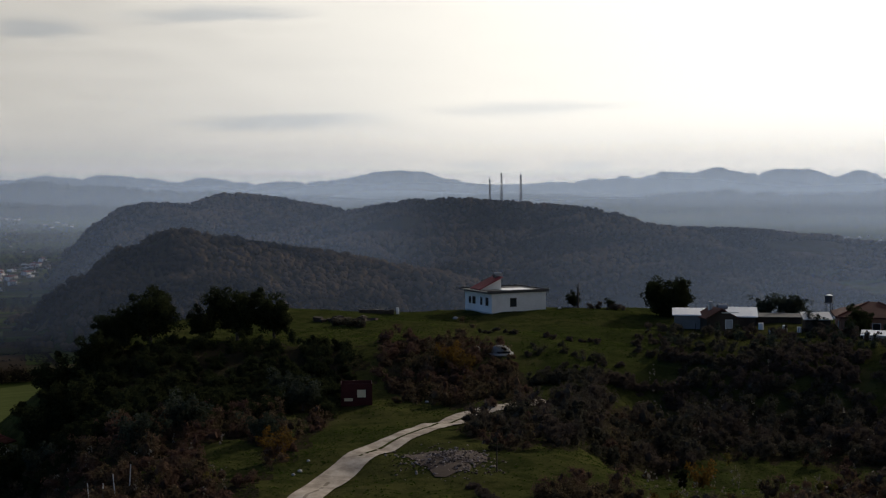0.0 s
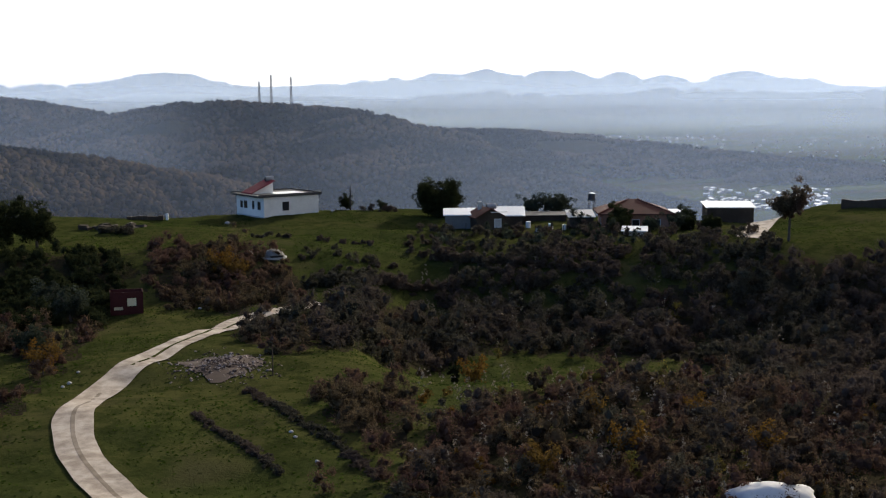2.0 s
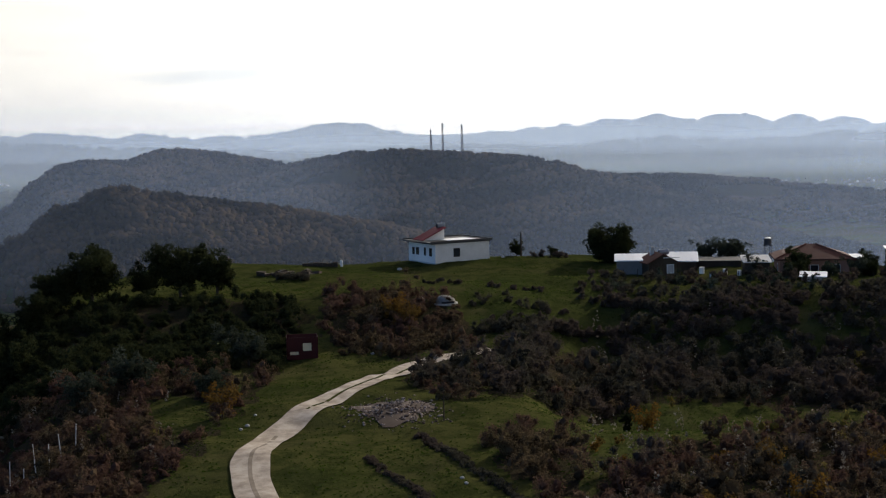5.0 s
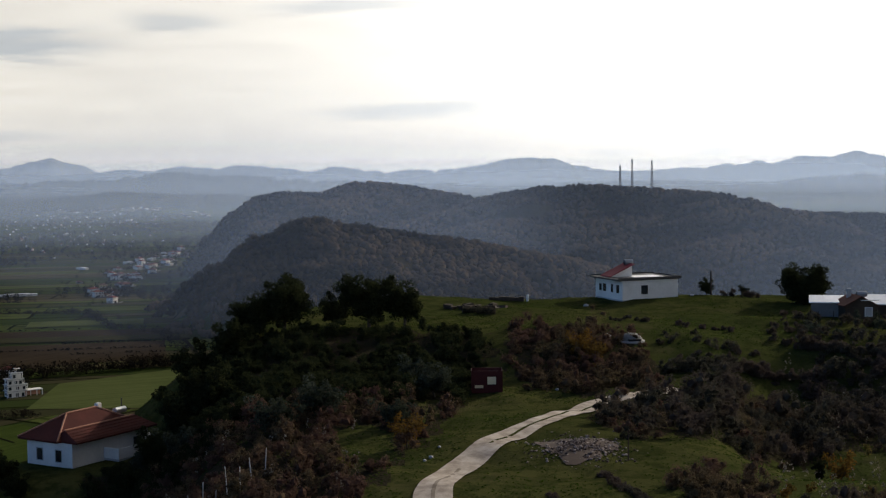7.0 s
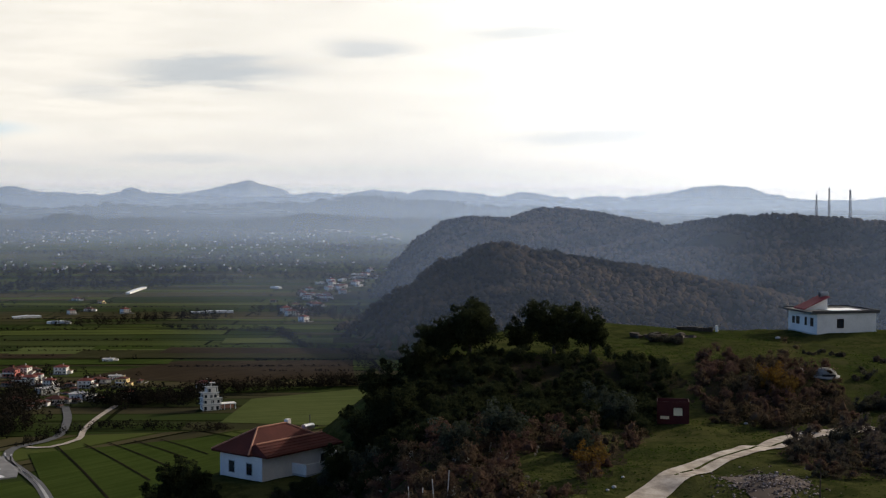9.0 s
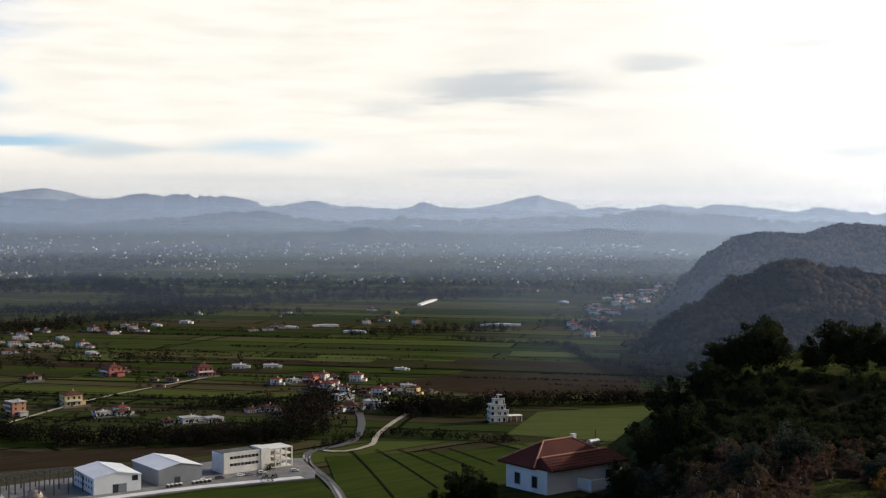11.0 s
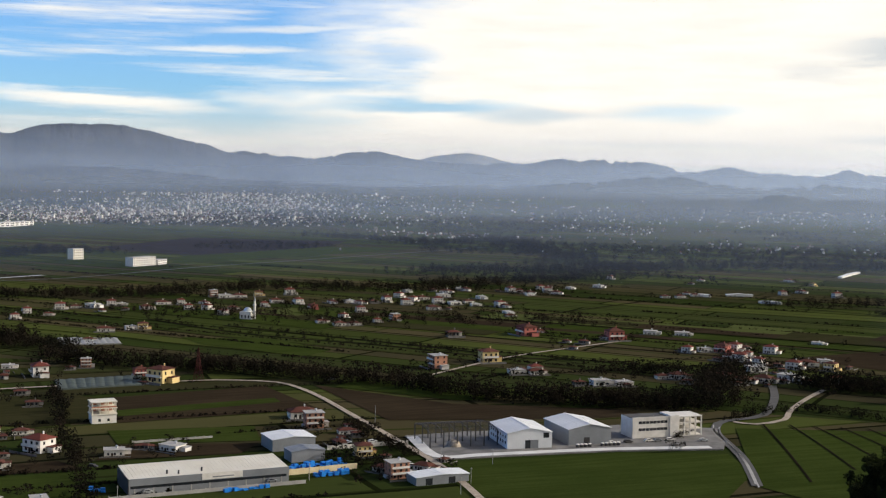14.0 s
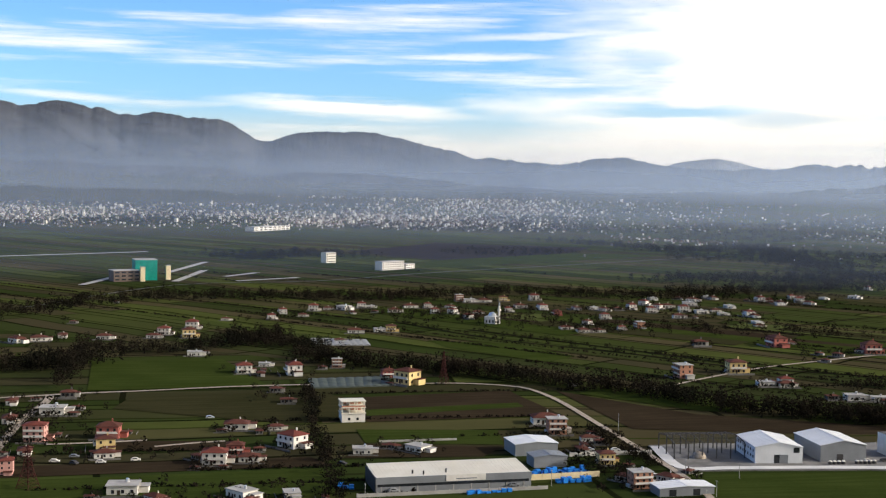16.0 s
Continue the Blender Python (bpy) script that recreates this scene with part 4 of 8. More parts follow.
def red_hut():
    x, y = -9.2, 135.6
    root = thing("red_hut", "rust-red sheet-metal hut with square openings beside the track", "hut", x, y, gz(x, y) - 0.1, 5)
    w, d, h = 3.3, 2.4, 2.35
    for a, b, c, e, n in ((-w / 2, w / 2, d / 2 - 0.06, d / 2, "back_wall"), (-w / 2, -w / 2 + 0.06, -d / 2, d / 2, "side_wall"), (w / 2 - 0.06, w / 2, -d / 2, d / 2, "side_wall")):
        part(n, box(a, b, c, e, 0, h), M_RUST, root)
    bm = bmesh.new()
    for a, b, z0, z1 in ((-w / 2, -1.35, 0, h), (-0.35, 0.0, 0, h), (1.0, w / 2, 0, h), (-1.35, -0.35, 0, 0.5), (-1.35, -0.35, 0.85, h), (0.0, 1.0, 0, 0.85), (0.0, 1.0, 1.75, h)):
        add_box(bm, a, b, -d / 2, -d / 2 + 0.06, z0, z1)
    front = part("front_wall", bm, M_RUST, root)
    part("panel", box(0.05, 0.95, -d / 2 + 0.1, -d / 2 + 0.14, 0.9, 1.7), M_CREAM, front, "pale panel in the opening")
    part("panel", box(-1.3, -0.4, -d / 2 + 0.1, -d / 2 + 0.14, 0.52, 0.83), M_CREAM, front, "pale panel in the opening")
    part("roof", box(-w / 2 + 0.07, w / 2 - 0.07, -d / 2 + 0.07, d / 2 - 0.07, h - 0.5, h - 0.45), M_DARK_METAL, root)


red_hut()


def rubble():
    rng = np.random.RandomState(9)
    tri = bmesh.new()
    bmesh.ops.create_icosphere(tri, subdivisions=1, radius=1.0)
    base = np.array([v.co[:] for v in tri.verts])
    fa = np.array([[v.index for v in f.verts] for f in tri.faces])
    tri.free()
    V, Fc = [], []
    for k in range(900):
        u, v = rng.normal(size=2)
        x, y = 0.3 + 1.7 * u, 105.5 + 2.0 * v
        s = rng.uniform(0.04, 0.14) * rng.uniform(0.6, 1.2)
        p = base * (1 + 0.25 * rng.normal(size=base.shape)) * s * np.array([1, 1, 0.7])
        z = gz(x, y) + s * 0.3 + 0.45 * math.exp(-(u * u + v * v) * 0.7) * rng.uniform(0.2, 1)
        V.append(p + np.array([x, y, z]))
        Fc.append(fa + len(base) * k)
    ob = new("rubble_heap", mesh_from("rubble_heap", np.concatenate(V), np.concatenate(Fc), [M_STONE]))
    tagged(ob, "heap of broken stone and brick on the grass", "rubble", kind="stuff")
    th = np.linspace(0, math.tau, 28, endpoint=False)
    v = []
    for q in (0.02, 0.5, 1.0):
        for a in th:
            r = q * (3.0 + 0.6 * math.sin(3 * a) + 0.4 * math.sin(7 * a + 1))
            x, y = 0.2 + r * math.cos(a), 105.6 + 1.25 * r * math.sin(a)
            v.append((x, y, gz(x, y) + 0.06 + 0.25 * (1 - q)))
    tagged(new("bare_patch", mesh_from("bare_patch", v, grid_faces(3, 28, True), [M_EARTH], None, True)), "bare trodden earth round the rubble heap", "ground", kind="structure")


rubble()


def stones():
    """Single pale stones in the meadow and by the track."""
    spots = [(4.6, 83.5, 0.16), (4.8, 82.2, 0.14), (5.8, 77.0, 0.15), (-11.6, 103, 0.2), (-12.0, 102, 0.16), (-11.2, 106, 0.15), (-1.8, 138, 0.22), (2.6, 128, 0.2), (12, 79, 0.35), (12.4, 78.6, 0.2), (4.1, 158.5, 0.5), (1.9, 196, 0.4), (18.5, 204, 0.3)]
    rng = np.random.RandomState(2)
    for x, y, s in spots:
        bm = bmesh.new()
        bmesh.ops.create_icosphere(bm, subdivisions=2, radius=s)
        for v in bm.verts:
            v.co *= 1 + 0.22 * noise.noise(v.co * 6 + Vector((x, y, 0)))
            v.co.z *= 0.7
        ob = part("stone", bm, M_CONCRETE)
        ob.matrix_basis = pose(x, y, gz(x, y) + s * 0.3, 0, 0, rng.uniform(0, 360))
        tagged(ob, "pale weathered stone lying in the grass", "stone", "field stones")


stones()


def boulder(x, y):
    bm = bmesh.new()
    bmesh.ops.create_icosphere(bm, subdivisions=4, radius=1.0)
    for v in bm.verts:
        k = 1 + 0.16 * noise.fractal(v.co * 1.6, 0.7, 2.0, 4)
        v.co = Vector((v.co.x * 2.6 * k, v.co.y * 1.6 * k, v.co.z * 1.25 * k))
    for f in bm.faces:
        f.smooth = True
    ob = part("boulder", bm, M_WHITE)
    ob.matrix_basis = pose(x, y, gz(x, y) + 0.1, 0, 6, -12)
    tagged(ob, "large chalk-white limestone boulder in the scrub", "boulder")


boulder(*at(25.0, 71))


def mono_roof(w, d, z, rise, over, mat_thick=0.1):
    """A single slope, high at the back."""
    bm = bmesh.new()
    a, b = w / 2 + over, d / 2 + over
    lo = [bm.verts.new(p) for p in ((-a, -b, z), (a, -b, z), (a, b, z + rise), (-a, b, z + rise))]
    hi = [bm.verts.new(v.co + Vector((0, 0, mat_thick))) for v in lo]
    bm.faces.new(lo[::-1]), bm.faces.new(hi)
    for i in range(4):
        bm.faces.new((lo[i], lo[(i + 1) % 4], hi[(i + 1) % 4], hi[i]))
    return bm


def farm_shed(name, label, x, y, turn, w, d, h, rise, wall_mat, roof_mat, door=None, ribs=0, base=None):
    root = thing(name, label, "shed", x, y, (gz(x, y) if base is None else base) - 0.1, turn)
    bm = bmesh.new()
    f = [bm.verts.new(p) for p in ((-w / 2, -d / 2, -1.2), (w / 2, -d / 2, -1.2), (w / 2, d / 2, -1.2), (-w / 2, d / 2, -1.2))]
    g = [bm.verts.new(p) for p in ((-w / 2, -d / 2, h), (w / 2, -d / 2, h), (w / 2, d / 2, h + rise), (-w / 2, d / 2, h + rise))]
    bm.faces.new(f[::-1]), bm.faces.new(g)
    for i in range(4):
        bm.faces.new((f[i], f[(i + 1) % 4], g[(i + 1) % 4], g[i]))
    part("wall", bm, wall_mat, root)
    roof = part("roof", mono_roof(w, d, h + 0.02, rise, 0.3), roof_mat, root, "pale corrugated sheet roof")
    for k in range(ribs):
        u = -w / 2 + (k + 0.5) * w / ribs
        bm = mono_roof(0.08, d, h + 0.12, rise, 0.28, 0.05)
        bm.transform(Matrix.Translation((u, 0, 0)))
        part("rib", bm, roof_mat, roof)
    if door:
        opening(root, "-y", w, d, door[0], 0.1, door[1], door[2], "door", M_DARK_WOOD, M_DARK_WOOD)
    return root


# the tin-roofed homestead
farm_shed("tin_shed", "low shed with a bright tin roof and a pale sheet wall", *at(10.9, 188), -10, 4.6, 4.2, 2.3, 0.55, M_SHED, M_WHITE_METAL, None, 6, 101.3)
farm_shed("tin_shed", "open shed with a bright tin roof beside the cabin", *at(13.0, 191), -12, 4.4, 4.4, 1.9, 0.9, M_DARK_WOOD, M_WHITE_METAL, (0.2, 1.6, 1.4), 6, 101.3)


def cabin():
    x, y = at(12.0, 186)
    root = thing("timber_cabin", "small dark timber cabin with a red gabled roof", "cabin", x, y, 101.1, 8)
    w, d, h = 4.2, 4.2, 2.4
    part("wall", gable_walls(w, d, h, 1.15), M_DARK_WOOD, root)
    part("roof", gable_roof(w, d, h, 1.15, 0.35, 0.12), M_TILE_DARK, root)
    part("bargeboard", box(-0.1, 2.4, -d / 2 - 0.4, -d / 2 - 0.36, h + 0.62, h + 0.74), M_ZINC, root, "pale metal edge strip")
    opening(root, "-y", w, d, 1.1, 0.9, 0.9, 1.1, "window", M_WHITE, M_GREY_WALL)
    opening(root, "-y", w, d, -0.7, 0.1, 0.9, 1.9, "door", M_DARK_WOOD, M_DARK_WOOD)
    for s in (-1, 1):
        part("porch_post", tube((s * 1.9, -d / 2 - 1.0, -0.5), (s * 1.9, -d / 2 - 1.0, 2.1), 0.06, sides=6), M_DARK_WOOD, root)
    part("chimney", box(-0.9, -0.4, 0.4, 0.9, h + 0.6, h + 2.0), M_GREY_WALL, root)


cabin()
water_tank(*at(12.25, 187.5), 103.7, 0.6, 0.4, 1.3, "small grey water tank behind the cabin roof", True, 0)


def bungalow():
    x, y = at(18.5, 193)
    root = thing("red_roofed_bungalow", "long bungalow with a dark red hipped tile roof among shrubs", "house", x, y, 100.5, -12)
    w, d, h = 9.6, 8.6, 3.1
    part("wall", box(-w / 2, w / 2, -d / 2, d / 2, -1, h), M_BRICK, root)
    part("roof", hip_roof(w, d, h, 1.75, 0.7, 0.2, 0.12), M_TILE_DARK, root)
    for u in (-3.2, 0.0, 3.0):
        opening(root, "-y", w, d, u, 0.95, 1.0, 1.2)
    opening(root, "-x", w, d, 1.5, 0.9, 1.0, 1.2)
    for k, (p, q) in enumerate((((-w / 2 - 0.7, -d / 2 - 0.7, h), (-0.65, 0, h + 1.75)), ((w / 2 + 0.7, -d / 2 - 0.7, h), (0.65, 0, h + 1.75)))):
        part("hip_cap", tube(p, q, 0.12, sides=6), M_TILE_RED, root)
    part("porch_slab", box(-w / 2, w / 2, -d / 2 - 1.4, -d / 2, -0.6, 0.05), M_CONCRETE, root)


bungalow()
water_tank(*at(16.7, 196), 101.4, 3.5, 0.55, 1.0, "black water tank on a tall steel stand", False)
farm_shed("small_shed", "small pale block shed with a bright tin roof on the slope", *at(18.6, 178), -20, 3.0, 2.6, 2.7, 0.35, M_GREY_WALL, M_WHITE_METAL, (0.6, 0.8, 1.9), 0, 99.7)
farm_shed("dark_shed", "dark open-fronted barn with a pale sheet roof by the road", *at(22.6, 204), -14, 7.0, 6.0, 1.9, 0.4, M_DARK_WOOD, M_ZINC, (1.6, 3.0, 1.5), 8, 101.6)
farm_shed("lean_to", "lean-to with a patched pale canvas over dark props", *at(16.2, 187), -8, 3.4, 3.0, 2.2, 0.7, M_DARK_WOOD, M_WHITE, (0.0, 1.4, 1.7), 0, 101.2)
farm_shed("lean_to", "low lean-to with a pale roof edge behind the shrubs", *at(20.35, 196), -8, 2.6, 2.4, 2.0, 0.3, M_DARK_WOOD, M_WHITE_METAL, None, 0, 101.2)
farm_shed("long_shed", "long low dark shed behind the yard", *at(14.6, 194), -8, 6.4, 3.0, 1.7, 0.25, M_DARK_WOOD, M_DARK_METAL, None, 0, 101.2)


def ruined_wall():
    x, y = at(28.6, 209)
    root = thing("ruined_wall", "dark ruined stone wall at the top of the field", "wall", x, y, gz(x, y) - 0.3, -28)
    rng = np.random.RandomState(5)
    for k in range(34):
        u = (k % 17 - 8) * 0.55
        zz = (k // 17) * 0.9
        tall = 0.9 if k < 17 else 0.42 + 0.3 * math.sin(0.42 * u + 0.9) ** 2 + 0.1 * rng.rand()
        part("block", box(u - 0.272, u + 0.272, -0.35 - 0.06 * rng.rand(), 0.35, zz, zz + tall), M_DARK_WOOD, root)


ruined_wall()


def sunken_ruin():
    """A dark walled hollow with pale stones on the hilltop."""
    x, y = at(-4.3, 193)
    root = thing("sunken_ruin", "dark sunken ruin with broken stones on the hilltop", "ruin", x, y, gz(x, y) - 0.25, -6)
    rng = np.random.RandomState(55)
    for k in range(26):
        u, v = rng.uniform(-4.2, 4.2), rng.uniform(-1.6, 1.6)
        s = rng.uniform(0.3, 0.75)
        bm = box(-s, s, -s * 0.7, s * 0.7, 0, s * rng.uniform(0.7, 1.3))
        for w in bm.verts:
            w.co += Vector(rng.normal(size=3) * 0.08)
        bm.transform(pose(u, v, 0, rng.uniform(-12, 12), 0, rng.uniform(0, 180)))
        part("stone", bm, M_STONE if k % 7 == 0 else M_DARK_WOOD, root)
    x, y = at(-2.9, 203)
    root = thing("wall_stub", "low dark wall stub with a white post on the hilltop", "wall", x, y, gz(x, y) - 0.1, -4)
    for k in range(7):
        part("block", box(-3 + k * 0.8, -2.25 + k * 0.8, -0.3, 0.3, 0, 0.5 + 0.25 * rng.rand()), M_DARK_WOOD, root)
    part("post", box(2.9, 3.3, -0.15, 0.15, 0, 1.0), M_WHITE, root, "white marker post")


sunken_ruin()


def yard_clutter():
    """Loose things round the homesteads."""
    rng = np.random.RandomState(12)
    for az, r, s, m, lab in ((13.9, 186, 0.5, M_WHITE, "white plastic barrel in the yard"), (14.9, 185, 0.45, M_WHITE, "white plastic barrel in the yard"), (15.5, 184, 0.4, M_ZINC, "zinc tub in the yard"),
                             (15.9, 186, 0.5, M_WHITE, "white plastic barrel in the yard"), (14.3, 183, 0.35, M_WHITE, "white bucket in the yard"), (17.2, 183, 0.4, M_RUST, "rusty drum in the yard")):
        x, y = at(az, r)
        root = thing("barrel", lab, "barrel", x, y, gz(x, y) - 0.05, rng.uniform(0, 90), "yard barrels")
        part("drum", tube((0, 0, 0), (0, 0, s * 1.9), s * 0.75, s * 0.7, 14), m, root)
        part("rim", tube((0, 0, s * 1.9), (0, 0, s * 1.97), s * 0.76, s * 0.76, 14), m, root)
    for k in range(22):
        x, y = at(10.5 + k * 0.62, 181.5 - 0.15 * k)
        post("fence_post", "rough wooden fence post along the yard", "fence post", x, y, 1.3, 0.06)


yard_clutter()


def red_roof_house():
    w, d, h, t = 12.4, 7.4, 4.3, 65.3
    c = Vector((-57.6, 142.0)) + Matrix.Rotation(radians(t), 2) @ Vector((w / 2, d / 2))
    root = thing("red_roofed_house", "white rendered house with a red tiled hip roof on the slope", "house", c.x, c.y, 87.4, t)
    part("wall", box(-w / 2, w / 2, -d / 2, d / 2, -2, h), M_WHITE, root)
    y0, y1, o = -d / 2 + 2.3, d / 2, 0.75
    bm = hip_roof(w, y1 - y0, h, 2.3, o, 0.22, 0.34)
    bm.transform(Matrix.Translation((0, (y0 + y1) / 2, 0)))
    roof = part("roof", bm, M_TILE_RED, root)
    ym, k = (y0 + y1) / 2, (w / 2 + o) * 0.34
    hips = (((-w / 2 - o, y0 - o, h), (-k, ym, h + 2.3)), ((-w / 2 - o, y1 + o, h), (-k, ym, h + 2.3)), ((-k, ym, h + 2.3), (k, ym, h + 2.3)), ((w / 2 + o, y0 - o, h), (k, ym, h + 2.3)))
    for a, b in hips:
        part("ridge_tiles", tube(Vector(a) + Vector((0, 0, 0.03)), Vector(b) + Vector((0, 0, 0.03)), 0.12, sides=6), M_BRICK, roof, "pale mortared ridge tiles")
    # lower roof over the front rooms, with its own ridge
    bm = hip_roof(w - 0.4, 4.4, h - 0.05, 1.05, 0.6, 0.2, 0.86)
    bm.transform(Matrix.Translation((0.3, -d / 2 + 1.9, 0)))
    low = part("front_roof", bm, M_TILE_RED, root)
    part("ridge_tiles", tube((-5.4, -d / 2 + 1.9, h + 1.03), (5.9, -d / 2 + 1.9, h + 1.03), 0.11, sides=6), M_BRICK, low, "pale mortared ridge tiles")
    for q in range(5):
        s_ = (q + 0.5) / 5
        yy, zz = -d / 2 + 1.9 - 2.8 * (1 - s_), h - 0.05 + 1.05 * s_
        part("tile_course", box(-w / 2 - 0.1 + 0.7 * s_, w / 2 + 0.6 - 0.7 * s_, yy - 0.05, yy + 0.05, zz - 0.02, zz + 0.05), M_TILE_RED, low)
    for u in (-1.6, 1.5):
        opening(root, "-x", w, d, u, 1.75, 0.95, 1.35, frame_mat=M_GREY_WALL)
    opening(root, "-y", w, d, 4.3, 1.9, 1.2, 1.2, frame_mat=M_GREY_WALL)
    # terrace on columns along the front
    part("terrace_wall", box(-1.2, w / 2 + 0.4, -d / 2 - 2.4, -d / 2 - 2.25, 1.5, 2.75), M_WHITE, root)
    part("terrace_slab", box(-1.2, w / 2 + 0.4, -d / 2 - 2.4, -d / 2, 1.25, 1.5), M_CONCRETE, root)
    part("terrace_side", box(-1.2, -1.05, -d / 2 - 2.25, -d / 2, 1.5, 2.75), M_WHITE, root)
    for u in (-1.0, 1.3, 3.6, 6.2):
        part("terrace_column", box(u - 0.14, u + 0.14, -d / 2 - 2.35, -d / 2 - 2.05, -2, 1.25), M_WHITE, root)
    for u in (0.2, 2.5, 4.9):
        part("basement_opening", box(u - 0.9, u + 0.9, -d / 2 - 0.05, -d / 2 + 0.1, -1.0, 1.1), M_WINDOW, root, "dark basement opening")
    part("chimney", box(3.0, 3.6, 1.4, 2.0, h + 0.8, h + 2.6), M_WHITE, roof)
    part("roof_tank", tube((w / 2 - 1.6, 0.2, h + 1.5), (w / 2 + 0.1, 0.2, h + 1.5), 0.4, sides=12), M_ZINC, roof)
    part("mast", tube((w / 2 + 0.9, 1.5, -2), (w / 2 + 0.9, 1.5, h + 2.7), 0.07, sides=6), M_DARK_METAL, root)


red_roof_house()
farm_shed("outhouse", "low outhouse with a pale sheet roof below the red-roofed house", *at(-25.3, 141), 60, 5.0, 4.0, 1.6, 0.4, M_GREY_WALL, M_ZINC, (0, 0.9, 1.5), 5, 83.0)
farm_shed("outhouse", "small white outhouse behind the red-roofed house", *at(-18.6, 163), 65, 2.6, 2.2, 1.6, 0.3, M_GREY_WALL, M_WHITE_METAL, None, 0, 88.6)


def radio_mast(az, r, height, face):
    x, y = at(az, r)
    root = thing("radio_mast", "tall lattice radio mast on the wooded ridge", "mast", x, y, gz(x, y) - 1, 20, "masts on the ridge")
    b = face / 2
    for sx, sy in ((-1, -1), (1, -1), (0, 1)):
        part("leg", tube((sx * b, sy * b, 0), (sx * b * 0.5, sy * b * 0.5, height), 0.42, 0.32, 5), M_DARK_METAL, root)
    corners = [(-1, -1), (1, -1), (0, 1)]
    bm = bmesh.new()
    n = 12
    for k in range(n):
        z0, z1 = height * k / n, height * (k + 1) / n
        s0, s1 = b * (1 - 0.5 * k / n), b * (1 - 0.5 * (k + 1) / n)
        for i in range(3):
            p, q = corners[i], corners[(i + 1) % 3]
            add_tube(bm, (p[0] * s0, p[1] * s0, z0), (q[0] * s1, q[1] * s1, z1), 0.2, sides=4)
            add_tube(bm, (p[0] * s1, p[1] * s1, z1), (q[0] * s1, q[1] * s1, z1), 0.18, sides=4)
    part("bracing", bm, M_RUST, root, "red and white painted lattice bracing")
    part("top_drum", tube((0, 0, height * 0.9), (0, 0, height), 0.9, sides=8), M_GREY_METAL, root)
    part("antenna", tube((0, 0, height), (0, 0, height + 3), 0.15, 0.06, 5), M_DARK_METAL, root)


radio_mast(2.07, 1490, 29, 2.4)
radio_mast(2.59, 1490, 37, 2.4)
radio_mast(3.44, 1490, 36, 3.0)


# ---- trees of the spur ----
def put_tree(proto, az, r, turn, size, dz=0.0, tall=1.0):
    x, y = at(az, r)
    return copy_thing(proto, pose(x, y, gz(x, y) - 0.2 + dz, 0, 0, turn) @ Matrix.Diagonal((size, size, size * tall, 1)))


oak = tree("oak_tree", "broad dark evergreen oak with a dense crown on the slope", "tree", 1, 7.6, 5.2, 0.34, M_LEAF_OLIVE, 133, 110, 0.22, 0.28)
oak2 = tree("oak_tree", "dark evergreen tree with an uneven rounded crown", "tree", 2, 7.0, 4.0, 0.28, M_LEAF_OLIVE, 112, 100, 0.2, 0.24)
olive = tree("olive_tree", "small grey-green olive tree on the meadow slope", "tree", 3, 4.2, 2.5, 0.2, M_LEAF_GREY, 84, 46, 0.16, 0.25)
rusty = tree("autumn_tree", "small tree with sparse orange-brown autumn leaves", "tree", 4, 3.4, 1.8, 0.09, M_LEAF_RUST, 63, 14, 0.15, 0.2)
bare = tree("bare_tree", "tall nearly bare twin-stemmed tree by the dirt road", "tree", 5, 9.0, 2.6, 0.2, M_LEAF_SCRUB, 126, 70, 0.15, 0.36)
dome = tree("dense_tree", "dense dark rounded evergreen tree beside the tin-roofed sheds", "tree", 16, 6.2, 4.3, 0.3, M_LEAF_OLIVE, 238, 110, 0.2, 0.04)
cypress = tree("young_cypress", "narrow dark young tree", "tree", 6, 5.0, 1.2, 0.12, M_LEAF_OLIVE, 70, 40, 0.18, 0.1)
